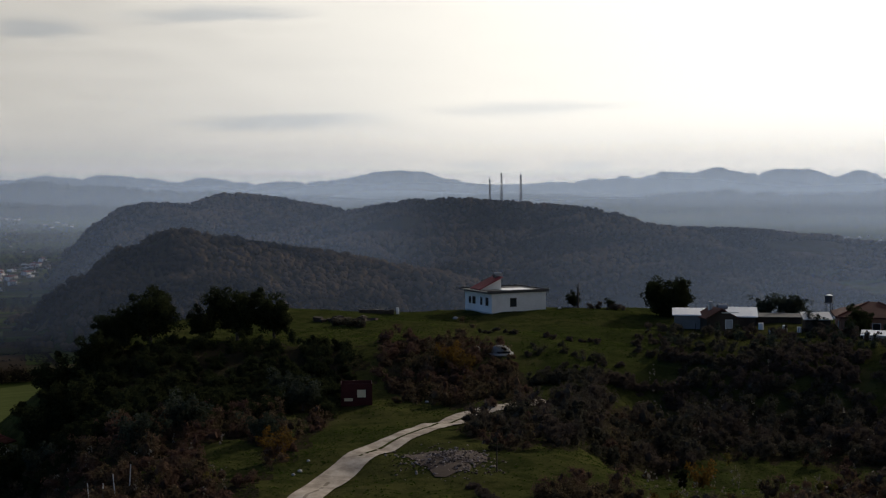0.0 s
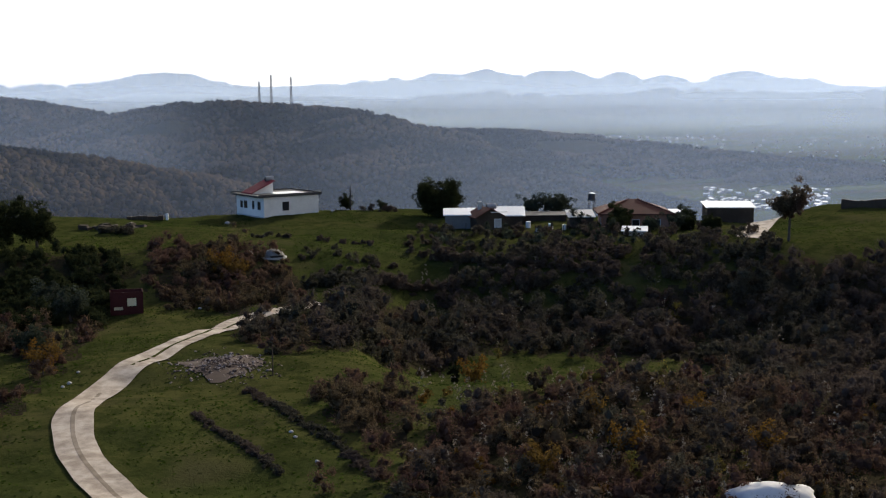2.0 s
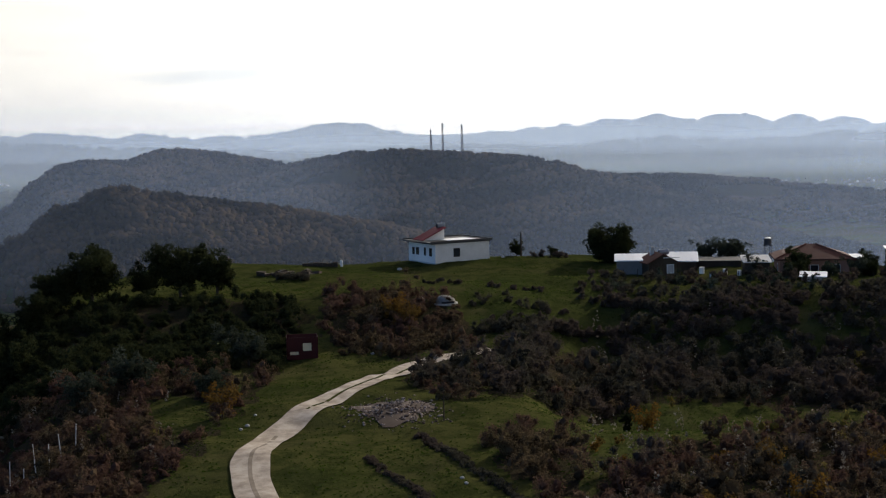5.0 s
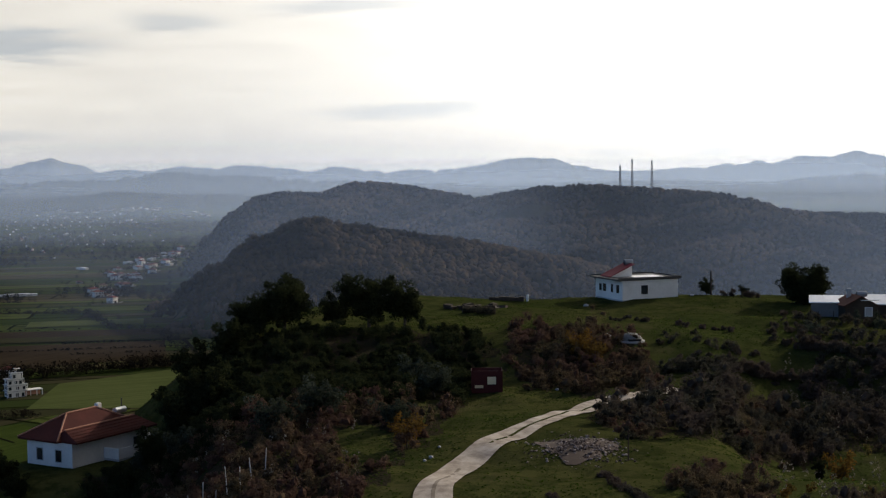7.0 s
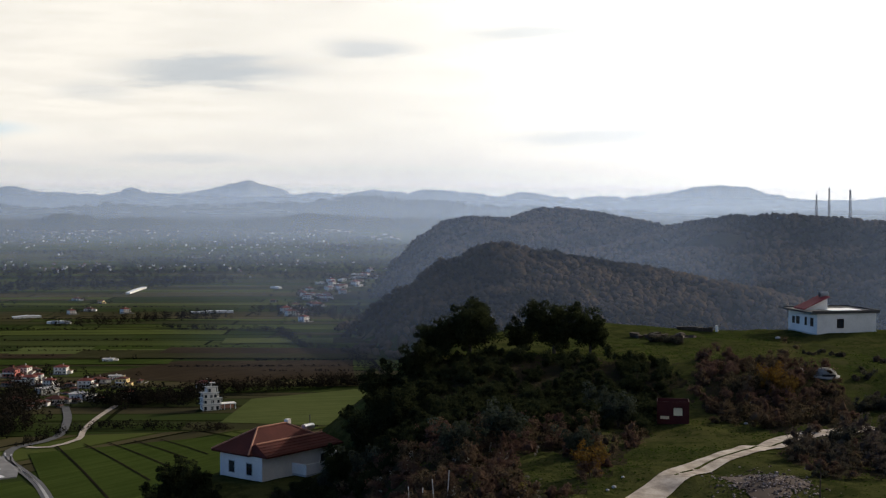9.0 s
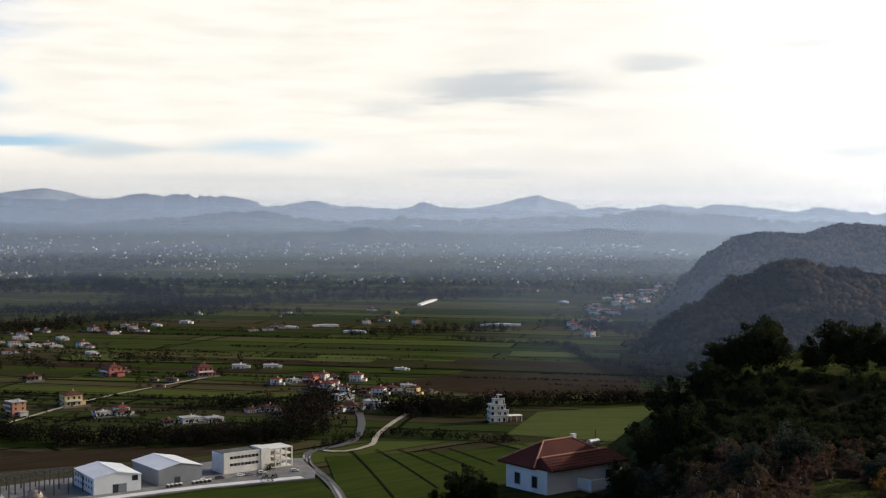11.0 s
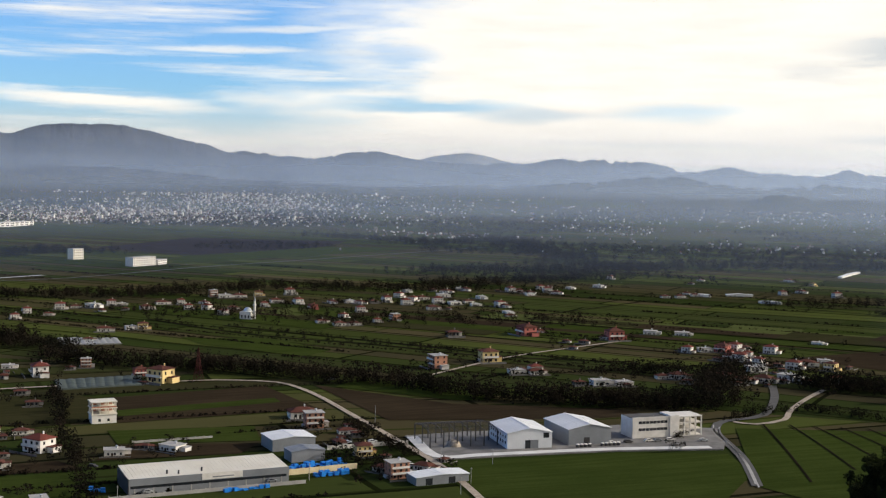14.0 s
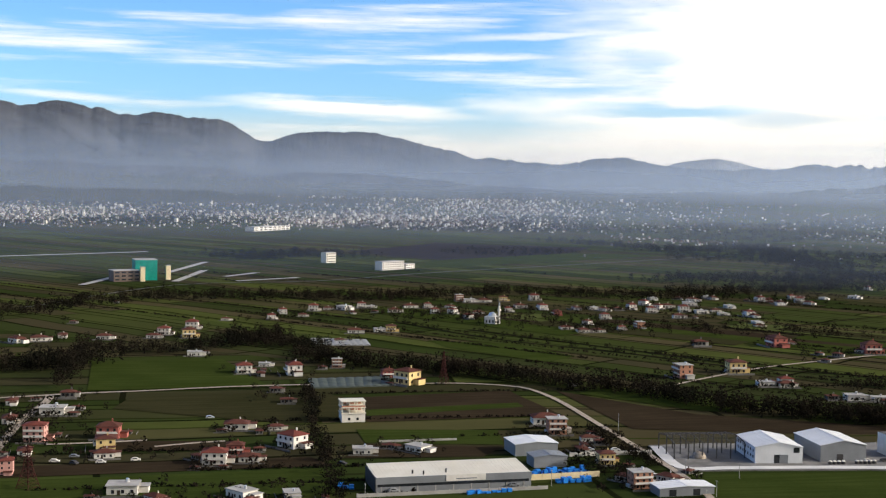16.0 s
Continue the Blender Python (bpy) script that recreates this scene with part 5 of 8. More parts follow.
for proto, spots in (
        (oak, ((-12.9, 166, 20, 0.86), (-9.1, 171, 140, 0.86), (-14.3, 166, 250, 0.62))),
        (oak2, ((-7.5, 171, 60, 0.84), (-10.6, 168, 33, 0.6), (-16.6, 158, 10, 0.85), (-15.2, 158, 200, 0.7), (-17.5, 146, 90, 0.8), (-16.4, 146, 300, 0.8), (20.9, 189, 50, 0.42), (21.9, 182, 150, 0.36), (18.0, 186, 70, 0.5),
                (-25.8, 152, 10, 0.6), (-26.6, 150, 80, 0.6), (-25.0, 149, 210, 0.5), (-24.4, 146, 20, 0.42), (-19.6, 137, 120, 0.5), (-18.6, 139, 60, 0.6), (5.8, 208, 5, 0.35), (7.4, 207, 77, 0.25))),
        (olive, ((-11.5, 122, 10, 1.0), (-8.1, 117, 70, 0.7), (-6.2, 134, 200, 0.85), (-7.2, 140, 20, 0.8), (-20.6, 128, 40, 0.9), (-17.5, 132, 100, 0.9), (-19.0, 140, 170, 0.8), (16.1, 186, 0, 0.6), (14.9, 200, 9, 0.9), (14.1, 200, 80, 0.85), (15.2, 202, 30, 0.9), (-13.5, 118, 50, 0.9), (19.3, 183, 130, 0.6), (20.4, 184, 60, 0.7))),
        (rusty, ((-7.5, 108, 0, 0.95), (0.3, 151, 40, 1.0), (1.0, 150, 150, 0.8), (24.5, 80, 70, 0.7), (18.5, 78, 10, 0.8), (14.5, 74, 200, 0.7), (16.8, 88, 120, 0.7), (21.5, 90, 60, 0.6), (11.5, 113, 33, 0.9))),
        (bare, ((25.2, 172, 0, 1.0), (-22.6, 141, 40, 0.42))),
        (dome, ((10.0, 201, 0, 1.0), (20.9, 186, 40, 0.36), (17.9, 182, 10, 0.42), (22.0, 183, 60, 0.36))),
        (cypress, ((10.6, 118, 0, 0.6), (17.9, 120, 40, 0.6), (5.4, 150, 0, 0.35)))):
    for az_t, r_t, turn_t, size_t in spots:
        put_tree(proto, az_t, r_t, turn_t, size_t)
for proto in (oak, oak2, olive, rusty, bare, dome, cypress):
    for o in (*proto.children_recursive, proto):
        bpy.data.objects.remove(o)


def fill(seed, n, az0, az1, r0, r1, rad, hgt, keep=None):
    """Shrub places in a sector, spread evenly over the ground."""
    rng = np.random.RandomState(seed)
    out = []
    for _ in range(n):
        az, r = rng.uniform(az0, az1), math.sqrt(rng.uniform(r0 * r0, r1 * r1))
        if keep is None or keep(az, r, rng):
            x, y = at(az, r)
            k = rng.uniform(0.6, 1.3)
            out.append((x, y, rad * k, hgt * k * rng.uniform(0.75, 1.2)))
    return out


def plant(seed, density, edge, sizes, keep=None):
    """Shrub places in a zone. density: shrubs per square metre; sizes: share, radius, height."""
    rng = np.random.RandomState(seed)
    az0, az1, r0, r1 = min(p[0] for p in edge), max(p[0] for p in edge), min(p[1] for p in edge), max(p[1] for p in edge)
    n = int(density * 0.5 * radians(az1 - az0) * (r1 * r1 - r0 * r0))
    az, r = rng.uniform(az0, az1, n), np.sqrt(rng.uniform(r0 * r0, r1 * r1, n))
    ok = inside(az + rng.normal(size=n) * 0.2, r + rng.normal(size=n) * 1.2, edge)
    if keep is not None:
        ok &= keep(az, r)
    out = []
    share = np.array([q[0] for q in sizes])
    for a, q in zip(az[ok], r[ok]):
        _, rad, hgt = sizes[rng.choice(len(sizes), p=share / share.sum())]
        k = rng.uniform(0.7, 1.3)
        out.append((*at(a, q), rad * k, hgt * k * rng.uniform(0.8, 1.2)))
    return out


def hedge(seed, n, line, rad, hgt, spread=0.3):
    """Shrub places along a line."""
    rng = np.random.RandomState(seed)
    p = np.array([at(*q) for q in line])
    cum = np.concatenate([[0], np.cumsum(np.hypot(*np.diff(p, axis=0).T))])
    out = []
    for u in rng.uniform(0, cum[-1], n):
        k = rng.uniform(0.6, 1.4)
        out.append((np.interp(u, cum, p[:, 0]) + rng.normal() * spread, np.interp(u, cum, p[:, 1]) + rng.normal() * spread, rad * k, hgt * k))
    return out


def off_track(az, r):
    return ~((np.abs(r - (132 + 3.2 * (az - 1.3))) < 3.5) & (az < 4.4))


TALL = ((0.5, 0.9, 1.6), (0.36, 1.5, 2.6), (0.14, 2.1, 3.5))
LOW = ((0.62, 0.62, 0.9), (0.3, 1.0, 1.5), (0.08, 1.4, 2.3))
scrub("scrub_thicket", "dense dark evergreen scrub filling the hollow", plant(1, 0.26, HOLLOW, TALL, off_track), M_LEAF_THICKET, 1, 110, 0.13)
scrub("bramble_scrub", "brown bramble between the evergreen shrubs of the hollow", plant(21, 0.10, HOLLOW, LOW, off_track), M_LEAF_SCRUB, 21, 70, 0.10)
scrub("scrub_thicket", "dark brown scrub on the terrace bank", plant(2, 0.5, BANK, LOW), M_LEAF_SCRUB, 2, 80, 0.12)
scrub("bramble_scrub", "low brown bramble and heath scrub", plant(3, 0.5, BRAMBLE, LOW), M_LEAF_SCRUB, 3, 72, 0.095)
scrub("scrub_thicket", "dark evergreen shrubs standing in the bramble", plant(4, 0.10, BRAMBLE, ((0.6, 0.9, 1.4), (0.4, 1.3, 2.2))), M_LEAF_THICKET, 4, 110, 0.10)
# part of this undergrowth stands in for the oaks' shadow on the grass
scrub("scrub_thicket", "dark undergrowth beneath the oaks, partly in place of shaded grass", plant(5, 0.38, WEST, ((0.6, 0.8, 1.1), (0.4, 1.2, 1.8)), lambda a, r: in_west(a, r) & (r > 126)), M_LEAF_OLIVE, 5, 90, 0.16)
scrub("bramble_scrub", "brown bramble on the lower slope", plant(7, 0.5, WEST, LOW, lambda a, r: in_west(a, r) & (r < 132)), M_LEAF_SCRUB, 7, 64, 0.12)
scrub("scrub_thicket", "red-brown clump of scrub in the meadow", plant(8, 0.42, CLUMP, ((0.5, 0.9, 1.5), (0.5, 1.3, 2.1))) + [(*at(4.5, 70.5), 1.0, 2.3), (*at(7.3, 72), 0.8, 1.6), (*at(8.2, 70.5), 0.8, 1.4)], M_LEAF_SCRUB, 8, 100, 0.1)
scrub("scrub_thicket", "dark evergreen scrub on the bank below the yards", plant(31, 0.42, [(9.6, 152), (9.4, 166), (14, 168), (19, 170), (25, 173), (25, 161), (21, 156), (17, 150)], ((0.6, 0.8, 1.2), (0.4, 1.3, 2.0))), M_LEAF_THICKET, 31, 90, 0.13)
scrub("garden_shrubs", "dark green garden shrubs below the yards", plant(32, 0.13, [(9.6, 167), (9.8, 181), (20, 179), (20, 170)], ((0.7, 0.6, 0.8), (0.3, 1.0, 1.6))), M_LEAF_GREY, 32, 70, 0.11)
scrub("scrub_thicket", "shrubs round the yards", fill(9, 110, 8.5, 24.5, 166, 184, 0.8, 1.5), M_LEAF_THICKET, 9, 60, 0.15)
scrub("scrub_thicket", "dark hedges along the terrace edges", hedge(22, 60, [(4.0, 147.5), (6, 151), (7.6, 154.5), (9.7, 157)], 0.9, 1.4) + hedge(23, 60, [(9.2, 165), (12.7, 162.5), (15.4, 161.5), (18, 160)], 0.8, 1.2) + hedge(24, 30, [(-0.9, 174), (2.6, 173.3), (4.1, 169.5), (9.8, 173.8)], 0.5, 0.5, 0.5)
      + plant(25, 0.2, [(3.5, 160), (9.8, 163), (9.8, 157), (4.4, 146)], ((0.8, 0.5, 0.5), (0.2, 0.9, 1.2))) + hedge(26, 14, [(-5.0, 187), (-3.4, 184.5)], 0.8, 0.8) + hedge(27, 8, [(6.0, 205), (8.0, 206)], 0.8, 1.0), M_LEAF_THICKET, 22, 80, 0.12)
scrub("hedge_shrubs", "shrubs on the slope below the red-roofed house", fill(10, 150, -27, -17, 118, 150, 1.0, 1.8, lambda a, r, g: not (-25.5 < a < -19 and r > 136)), M_LEAF_OLIVE, 10, 60, 0.16)
scrub("hedge_shrubs", "tree tops and shrubs below the viewpoint", fill(11, 150, -33, -24, 98, 145, 0.9, 1.8), M_LEAF_OLIVE, 11, 60, 0.16)
scrub("hedge_shrubs", "dark shrubs round the red-roofed house", fill(17, 150, -30, -17.6, 131, 146, 0.8, 1.3, lambda a, r, g: not (-24.6 < a < -18.4 and r > 139)) + fill(18, 60, -30, -24.8, 146, 164, 1.0, 2.0), M_LEAF_OLIVE, 17, 60, 0.16)
scrub("autumn_shrubs", "patches of yellow and rust-coloured shrubs", fill(12, 26, -0.2, 1.6, 147, 155, 0.5, 1.1) + fill(13, 40, 9, 30, 64, 100, 0.5, 1.1), M_LEAF_RUST, 12, 26, 0.12)
M_LEAF_YELLOW = leafy("yellowing_leaves", (0.060, 0.052, 0.012), (0.15, 0.115, 0.03), (0.09, 0.085, 0.022), 0.45, 0.4)
scrub("yellowing_shrubs", "tall thin shrubs with yellowing leaves in the bramble", [(*at(a, r), q, h) for a, r, q, h in ((20.0, 95, 1.2, 3.2), (18.5, 73, 0.9, 2.2), (19.0, 83, 1.0, 2.4), (22.5, 74.5, 0.9, 2.0), (16.7, 99, 1.1, 2.3), (23.5, 76, 0.7, 1.8), (12.5, 128, 0.8, 1.7), (20.5, 150, 1.2, 2.8), (22.8, 152, 1.0, 2.6), (-10.5, 99, 0.8, 1.8), (-12.6, 104, 0.9, 2.0))], M_LEAF_YELLOW, 28, 34, 0.10)
scrub("seed_heads", "pale dry seed heads standing in the scrub", fill(14, 190, 9, 31, 66, 108, 0.3, 1.9) + fill(15, 60, 9, 30, 132, 160, 0.3, 3.0) + fill(16, 40, -20, -9.5, 90, 125, 0.3, 1.7), M_SEED, 14, 5, 0.075)
scrub("ditch_scrub", "dark scrub and rough grass along ditches in the meadow", hedge(29, 170, [(-1.1, 90.5), (0.6, 83.5), (2.6, 75.8)], 0.26, 0.24, 0.16) + hedge(30, 260, [(1.2, 98.8), (3.4, 87.2), (5.4, 80.4), (7.2, 72.7)], 0.28, 0.28, 0.25), M_LEAF_THICKET, 20, 12, 0.09)


def palm(az, r):
    """A small fan of drooping fronds on a short trunk."""
    x, y = at(az, r)
    root = thing("palm_tree", "small palm with drooping fronds in the yard", "tree", x, y, gz(x, y) - 0.1)
    part("trunk", tube((0, 0, -0.2), (0.1, 0, 2.6), 0.22, 0.17, 8), M_BARK, root)
    rng = np.random.RandomState(3)
    for k in range(16):
        a, up = k * 2.4, rng.uniform(0.2, 1.25)
        bm = bmesh.new()
        pts = []
        for q in range(7):
            u = q / 6
            out, z = 1.7 * u * math.cos(up * (1 - 0.4 * u)), 2.6 + 1.7 * u * math.sin(up) - 1.1 * u * u
            pts.append(Vector((0.1 + out * math.cos(a), out * math.sin(a), z)))
        side_v = Vector((-math.sin(a), math.cos(a), 0))
        for q in range(1, 7):
            for sgn in (-1, 1):
                for h in (0.0, 0.5):
                    p = pts[q - 1].lerp(pts[q], h)
                    tip = p + side_v * sgn * 0.42 * (1.1 - q / 8) + (pts[q] - pts[q - 1]) * 0.9 - Vector((0, 0, 0.1))
                    bm.faces.new([bm.verts.new(v) for v in (p, p + (pts[q] - pts[q - 1]) * 0.3, tip)])
        part("frond", bm, M_LEAF_GREY, root)


palm(15.85, 186)


def grass_tufts():
    """Rough grass on the near meadows."""
    rng = np.random.RandomState(8)
    n = 90000
    az, r = rng.uniform(-22, 31, n), np.sqrt(rng.uniform(50 ** 2, 205 ** 2, n))
    x, y = r * np.sin(np.radians(az)), r * np.cos(np.radians(az))
    ok = vnoise(x, y, 7, 3) > -0.1 + 0.3 * rng.normal(size=n)
    ok &= np.hypot(x - np.interp(y, [52, 58, 68, 75, 80.5, 87, 93, 100, 106.5, 113, 119, 129, 136], [2, 0, -4, -6.5, -8.4, -9.7, -10, -9, -7, -4.3, -1.8, 2, 7.6]), 0) > 2.1
    x, y = x[ok], y[ok]
    z = ground(x, y)
    n = len(x)
    a = rng.uniform(0, math.tau, n)
    h, w = rng.uniform(0.03, 0.13, n), rng.uniform(0.05, 0.2, n)
    p = np.stack([x, y, z], -1)
    d = np.stack([np.cos(a), np.sin(a), 0 * a], -1) * w[:, None]
    t = p + np.stack([rng.normal(size=n) * 0.1, rng.normal(size=n) * 0.1, h], -1)
    v = np.stack([p - d, p + d, t], 1).reshape(-1, 3)
    ob = new("grass", mesh_from("grass", v, np.arange(3 * n).reshape(-1, 3), [M_BLADE]))
    tagged(ob, "rough short grass on the meadow", "grass", kind="stuff")


M_BLADE = leafy("grass_blades", (0.020, 0.038, 0.006), (0.040, 0.058, 0.010), (0.026, 0.042, 0.008), 0.5)
grass_tufts()


def vineyard_stakes():
    rng = np.random.RandomState(44)
    for k in range(34):
        az = -33 + k * 0.42 if k < 20 else -21 + (k - 20) * 0.55
        r = (112 if k < 20 else 101) + rng.uniform(-4, 4)
        x, y = at(az, r)
        root = thing("stake", "leaning grey wooden stake on the slope", "stake", x, y, gz(x, y) - 0.2, rng.uniform(0, 360), "stakes on the slope")
        lean = rng.uniform(-0.3, 0.3)
        part("shaft", tube((0, 0, -0.2), (lean, 0.1, rng.uniform(1.8, 3.0)), 0.06, 0.04, 6), M_GREY_WALL, root)


vineyard_stakes()

# ---- the plain: fields, roads, works, villages ----
def tilled(name, a, b, turn, row=3.0):
    """A field: furrows in one direction, two tones and patches."""
    def build(n):
        p = n.mapping(place(n), (1, 1, 1), (0, 0, -turn))
        big = n.ramp(n.noise(p, 0.02, 4, 0.6), 0.3, 0.7)
        lines = n.noise(n.mapping(p, (0.02, 1.0 / row, 1)), 1.0, 3, 0.6)
        fine = n.noise(p, 0.8, 4, 0.7)
        c = n.mix(big, a, b)
        c = n.mix(n.ramp(lines, 0.35, 0.65, 0.0, 0.55), c, tuple(0.6 * x for x in a))
        c = n.mix(0.3, c, n.mix(fine, tuple(0.4 * x for x in a), tuple(1.6 * x for x in b)))
        return principled(n, c, 0.95, 0, lines, 0.5, 0.3, 0.0)
    return material(name, build)


M_F_GREEN = tilled("green_crop", (0.025, 0.037, 0.008), (0.041, 0.055, 0.013), 66)
M_F_LIGHT = tilled("light_green_crop", (0.054, 0.067, 0.020), (0.080, 0.091, 0.031), 30)
M_F_BROWN = tilled("ploughed_earth", (0.026, 0.019, 0.012), (0.042, 0.031, 0.019), 70)
M_F_DARK = tilled("dark_ploughed_earth", (0.022, 0.018, 0.019), (0.032, 0.026, 0.027), 30)
M_F_DULL = tilled("winter_pasture", (0.026, 0.027, 0.011), (0.040, 0.037, 0.017), 70)


def field(label, mat, pts, lift=0.25):
    bm = bmesh.new()
    v = [bm.verts.new((x, y, float(plain_height(x, y)) + lift)) for x, y in pts]
    f = bm.faces.new(v)
    if f.normal.z < 0 or f.calc_area() < 0:
        f.normal_flip()
    tagged(part("field", bm, mat), label, "field", kind="structure")


field("bright green field before the works", M_F_GREEN, [(-384, 380), (-344, 458), (-312, 494), (-284, 470), (-262, 410), (-334, 352)])
field("light green field with narrow beds", M_F_GREEN, [(-342, 548), (-274, 613), (-190, 520), (-200, 440), (-270, 450)])
field("pale green meadow by the tower house", M_F_LIGHT, [(-305, 735), (-245, 802), (-180, 760), (-214, 660), (-289, 652)])
field("dark ploughed field before the town", M_F_DARK, [(-1812, 1048), (-1990, 1336), (-1771, 1525), (-1655, 1375), (-1508, 1099), (-1663, 1041)])
field("bright green field on the far plain", M_F_GREEN, [(-1446, 941), (-1568, 1040), (-1650, 1368), (-1551, 1511), (-1490, 1238)], 0.3)
field("ploughed brown strip", M_F_BROWN, [(-610, 355), (-588, 446), (-513, 424), (-545, 326)])
field("green strip across the ploughland", M_F_GREEN, [(-574, 342), (-553, 426), (-541, 421), (-559, 334)], 0.34)
field("wide green pasture", M_F_GREEN, [(-700, 237), (-806, 276), (-780, 355), (-670, 333)])
field("brown strip behind the works", M_F_BROWN, [(-574, 470), (-480, 488), (-412, 545), (-390, 545), (-410, 505), (-467, 431)])
field("bright green strip", M_F_GREEN, [(-800, 530), (-755, 575), (-681, 575), (-668, 539), (-760, 520)])
field("reddish ploughed strip", M_F_BROWN, [(-455, 800), (-430, 894), (-305, 935), (-276, 849), (-358, 790)])
field("green field among the houses", M_F_GREEN, [(-513, 129), (-466, 262), (-424, 240), (-486, 110)])
field("brown strip by the lane", M_F_BROWN, [(-537, 140), (-489, 264), (-470, 264), (-517, 135)])
field("green plot behind the long hall", M_F_GREEN, [(-532, 312), (-497, 371), (-468, 353), (-503, 300)])
field("brown plot behind the long hall", M_F_BROWN, [(-500, 298), (-465, 350), (-452, 330), (-480, 276)])
field("dull pasture", M_F_DULL, [(-640, 345), (-615, 352), (-556, 322), (-560, 290), (-640, 230), (-668, 250)])
field("brown field past the lane", M_F_BROWN, [(-560, 205), (-536, 250), (-515, 245), (-545, 190)], 0.3)
field("dark green field", M_F_GREEN, [(-570, 500), (-540, 530), (-470, 515), (-485, 497), (-560, 475)], 0.38)
for k_f in range(16):
    # long strips across the middle plain
    rng_f = np.random.RandomState(100 + k_f)
    cx, cy = -900 + 44 * k_f + rng_f.uniform(-20, 20), 660 + 28 * k_f + rng_f.uniform(-40, 40)
    ln, wd = rng_f.uniform(80, 170), rng_f.uniform(12, 30)
    a_f = radians(16.5 + rng_f.uniform(-4, 4))
    ux, uy = math.cos(a_f), math.sin(a_f)
    if cy < 640 + 0.30 * (cx + 790) + 0:
        continue
    field("long narrow field on the middle plain", (M_F_GREEN, M_F_BROWN, M_F_LIGHT, M_F_DULL)[k_f % 4],
          [(cx - ux * ln + uy * wd, cy - uy * ln - ux * wd), (cx + ux * ln + uy * wd, cy + uy * ln - ux * wd), (cx + ux * ln - uy * wd, cy + uy * ln + ux * wd), (cx - ux * ln - uy * wd, cy - uy * ln + ux * wd)], 0.4 + 0.03 * k_f)

for k_b, (bed_a, bed_b) in enumerate((((-339, 568), (-259, 473)), ((-329, 577), (-258, 508)), ((-320, 584), (-262, 536)), ((-309, 591), (-264, 557)), ((-298, 598), (-258, 568)))):
    ribbon("balk", "dark grassy balk between the beds", "balk", (bed_a, ((bed_a[0] + bed_b[0]) / 2 + 1, (bed_a[1] + bed_b[1]) / 2), bed_b), 1.1, M_LEAF_BELT, 0.42, every=10)

ribbon("road_main", "pale concrete lane between the fields", "road", [(-310, 340), (-368, 374), (-431, 402), (-484, 424), (-537, 446), (-571, 457), (-594, 459), (-614, 445), (-628, 426), (-639, 397), (-660, 354), (-675, 309), (-684, 262), (-692, 233), (-697, 197), (-705, 150)], 3.2, M_TRACK, 0.45, every=12)
ribbon("road_village", "pale village street", "road", [(-540, 138), (-576, 156), (-630, 181), (-671, 205), (-692, 214)], 4.5, M_TRACK, 0.65, every=12)
ribbon("lane", "pale farm lane", "road", [(-569, 174), (-562, 194), (-556, 216)], 2.5, M_TRACK, 0.4, every=12)
ribbon("lane", "pale farm lane", "road", [(-541, 214), (-540, 231), (-537, 246)], 2.5, M_TRACK, 0.4, every=12)
ribbon("lane", "pale farm lane over the middle plain", "road", [(-551, 524), (-579, 637), (-584, 711), (-585, 784)], 2.8, M_TRACK, 0.4, every=12)
ribbon("road_bend", "grey asphalt road with pale kerbs bending past the offices", "road", [(-270, 450), (-294, 481), (-310, 499), (-328, 517), (-342, 531), (-351, 545), (-356, 560), (-352, 590), (-375, 640), (-400, 680)], 4.6, M_ASPHALT, 0.4, every=8)
for off_k in (-2.7, 2.7):
    ribbon("kerb", "pale concrete road edge", "kerb", [(-270 + off_k * 0.7, 450 - off_k * 0.7), (-294 + off_k * 0.7, 481 - off_k * 0.7), (-310 + off_k * 0.7, 499 - off_k * 0.7), (-328 + off_k * 0.75, 517 - off_k * 0.65), (-342 + off_k * 0.8, 531 - off_k * 0.6), (-351 + off_k * 0.9, 545 - off_k * 0.4)], 0.7, M_CONCRETE, 0.5, every=8)
ribbon("lane", "pale gravel lane by the stream", "road", [(-352, 562), (-341, 565), (-338, 587), (-349, 612), (-362, 651), (-372, 690)], 3.2, M_TRACK, 0.42, every=8)
ribbon("far_road", "pale main road across the far plain", "road", [(-1150, 330), (-1321, 545), (-1310, 713), (-1374, 932), (-1419, 1173), (-1479, 1454), (-1515, 1620)], 3.5, M_ASPHALT, 0.5, every=40)
ribbon("airstrip", "long pale runway strip", "road", [(-1840, 420), (-1857, 503), (-1875, 614), (-1895, 735)], 14, M_CONCRETE, 0.5, every=60)
for pts_e in (((-1352, 452), (-1489, 556)), ((-1356, 559), (-1500, 657)), ((-1337, 626), (-1354, 712)), ((-1480, 600), (-1640, 720)), ((-1400, 640), (-1440, 700))):
    ribbon("embankment", "raised pale road embankment under construction", "road", pts_e, 9, M_CONCRETE, 1.2, every=40)
for pts_d in (((-916, 574), (-787, 580), (-680, 616), (-593, 637), (-515, 691)), ((-645, 1110), (-558, 1122), (-426, 1117), (-398, 1096), (-381, 1044), (-358, 1013), (-324, 1007), (-259, 865)),
              ((-738, 844), (-766, 1067)), ((-840, 597), (-689, 630), (-597, 648)), ((-441, 917), (-431, 1016), (-426, 1117)), ((-442, 930), (-377, 955), (-318, 989)), ((-700, 700), (-480, 770)), ((-760, 800), (-480, 880)), ((-900, 690), (-640, 770))):
    ribbon("ditch", "dark weedy drainage ditch", "ditch", pts_d, 3.2, M_LEAF_BELT, 0.35, every=20)


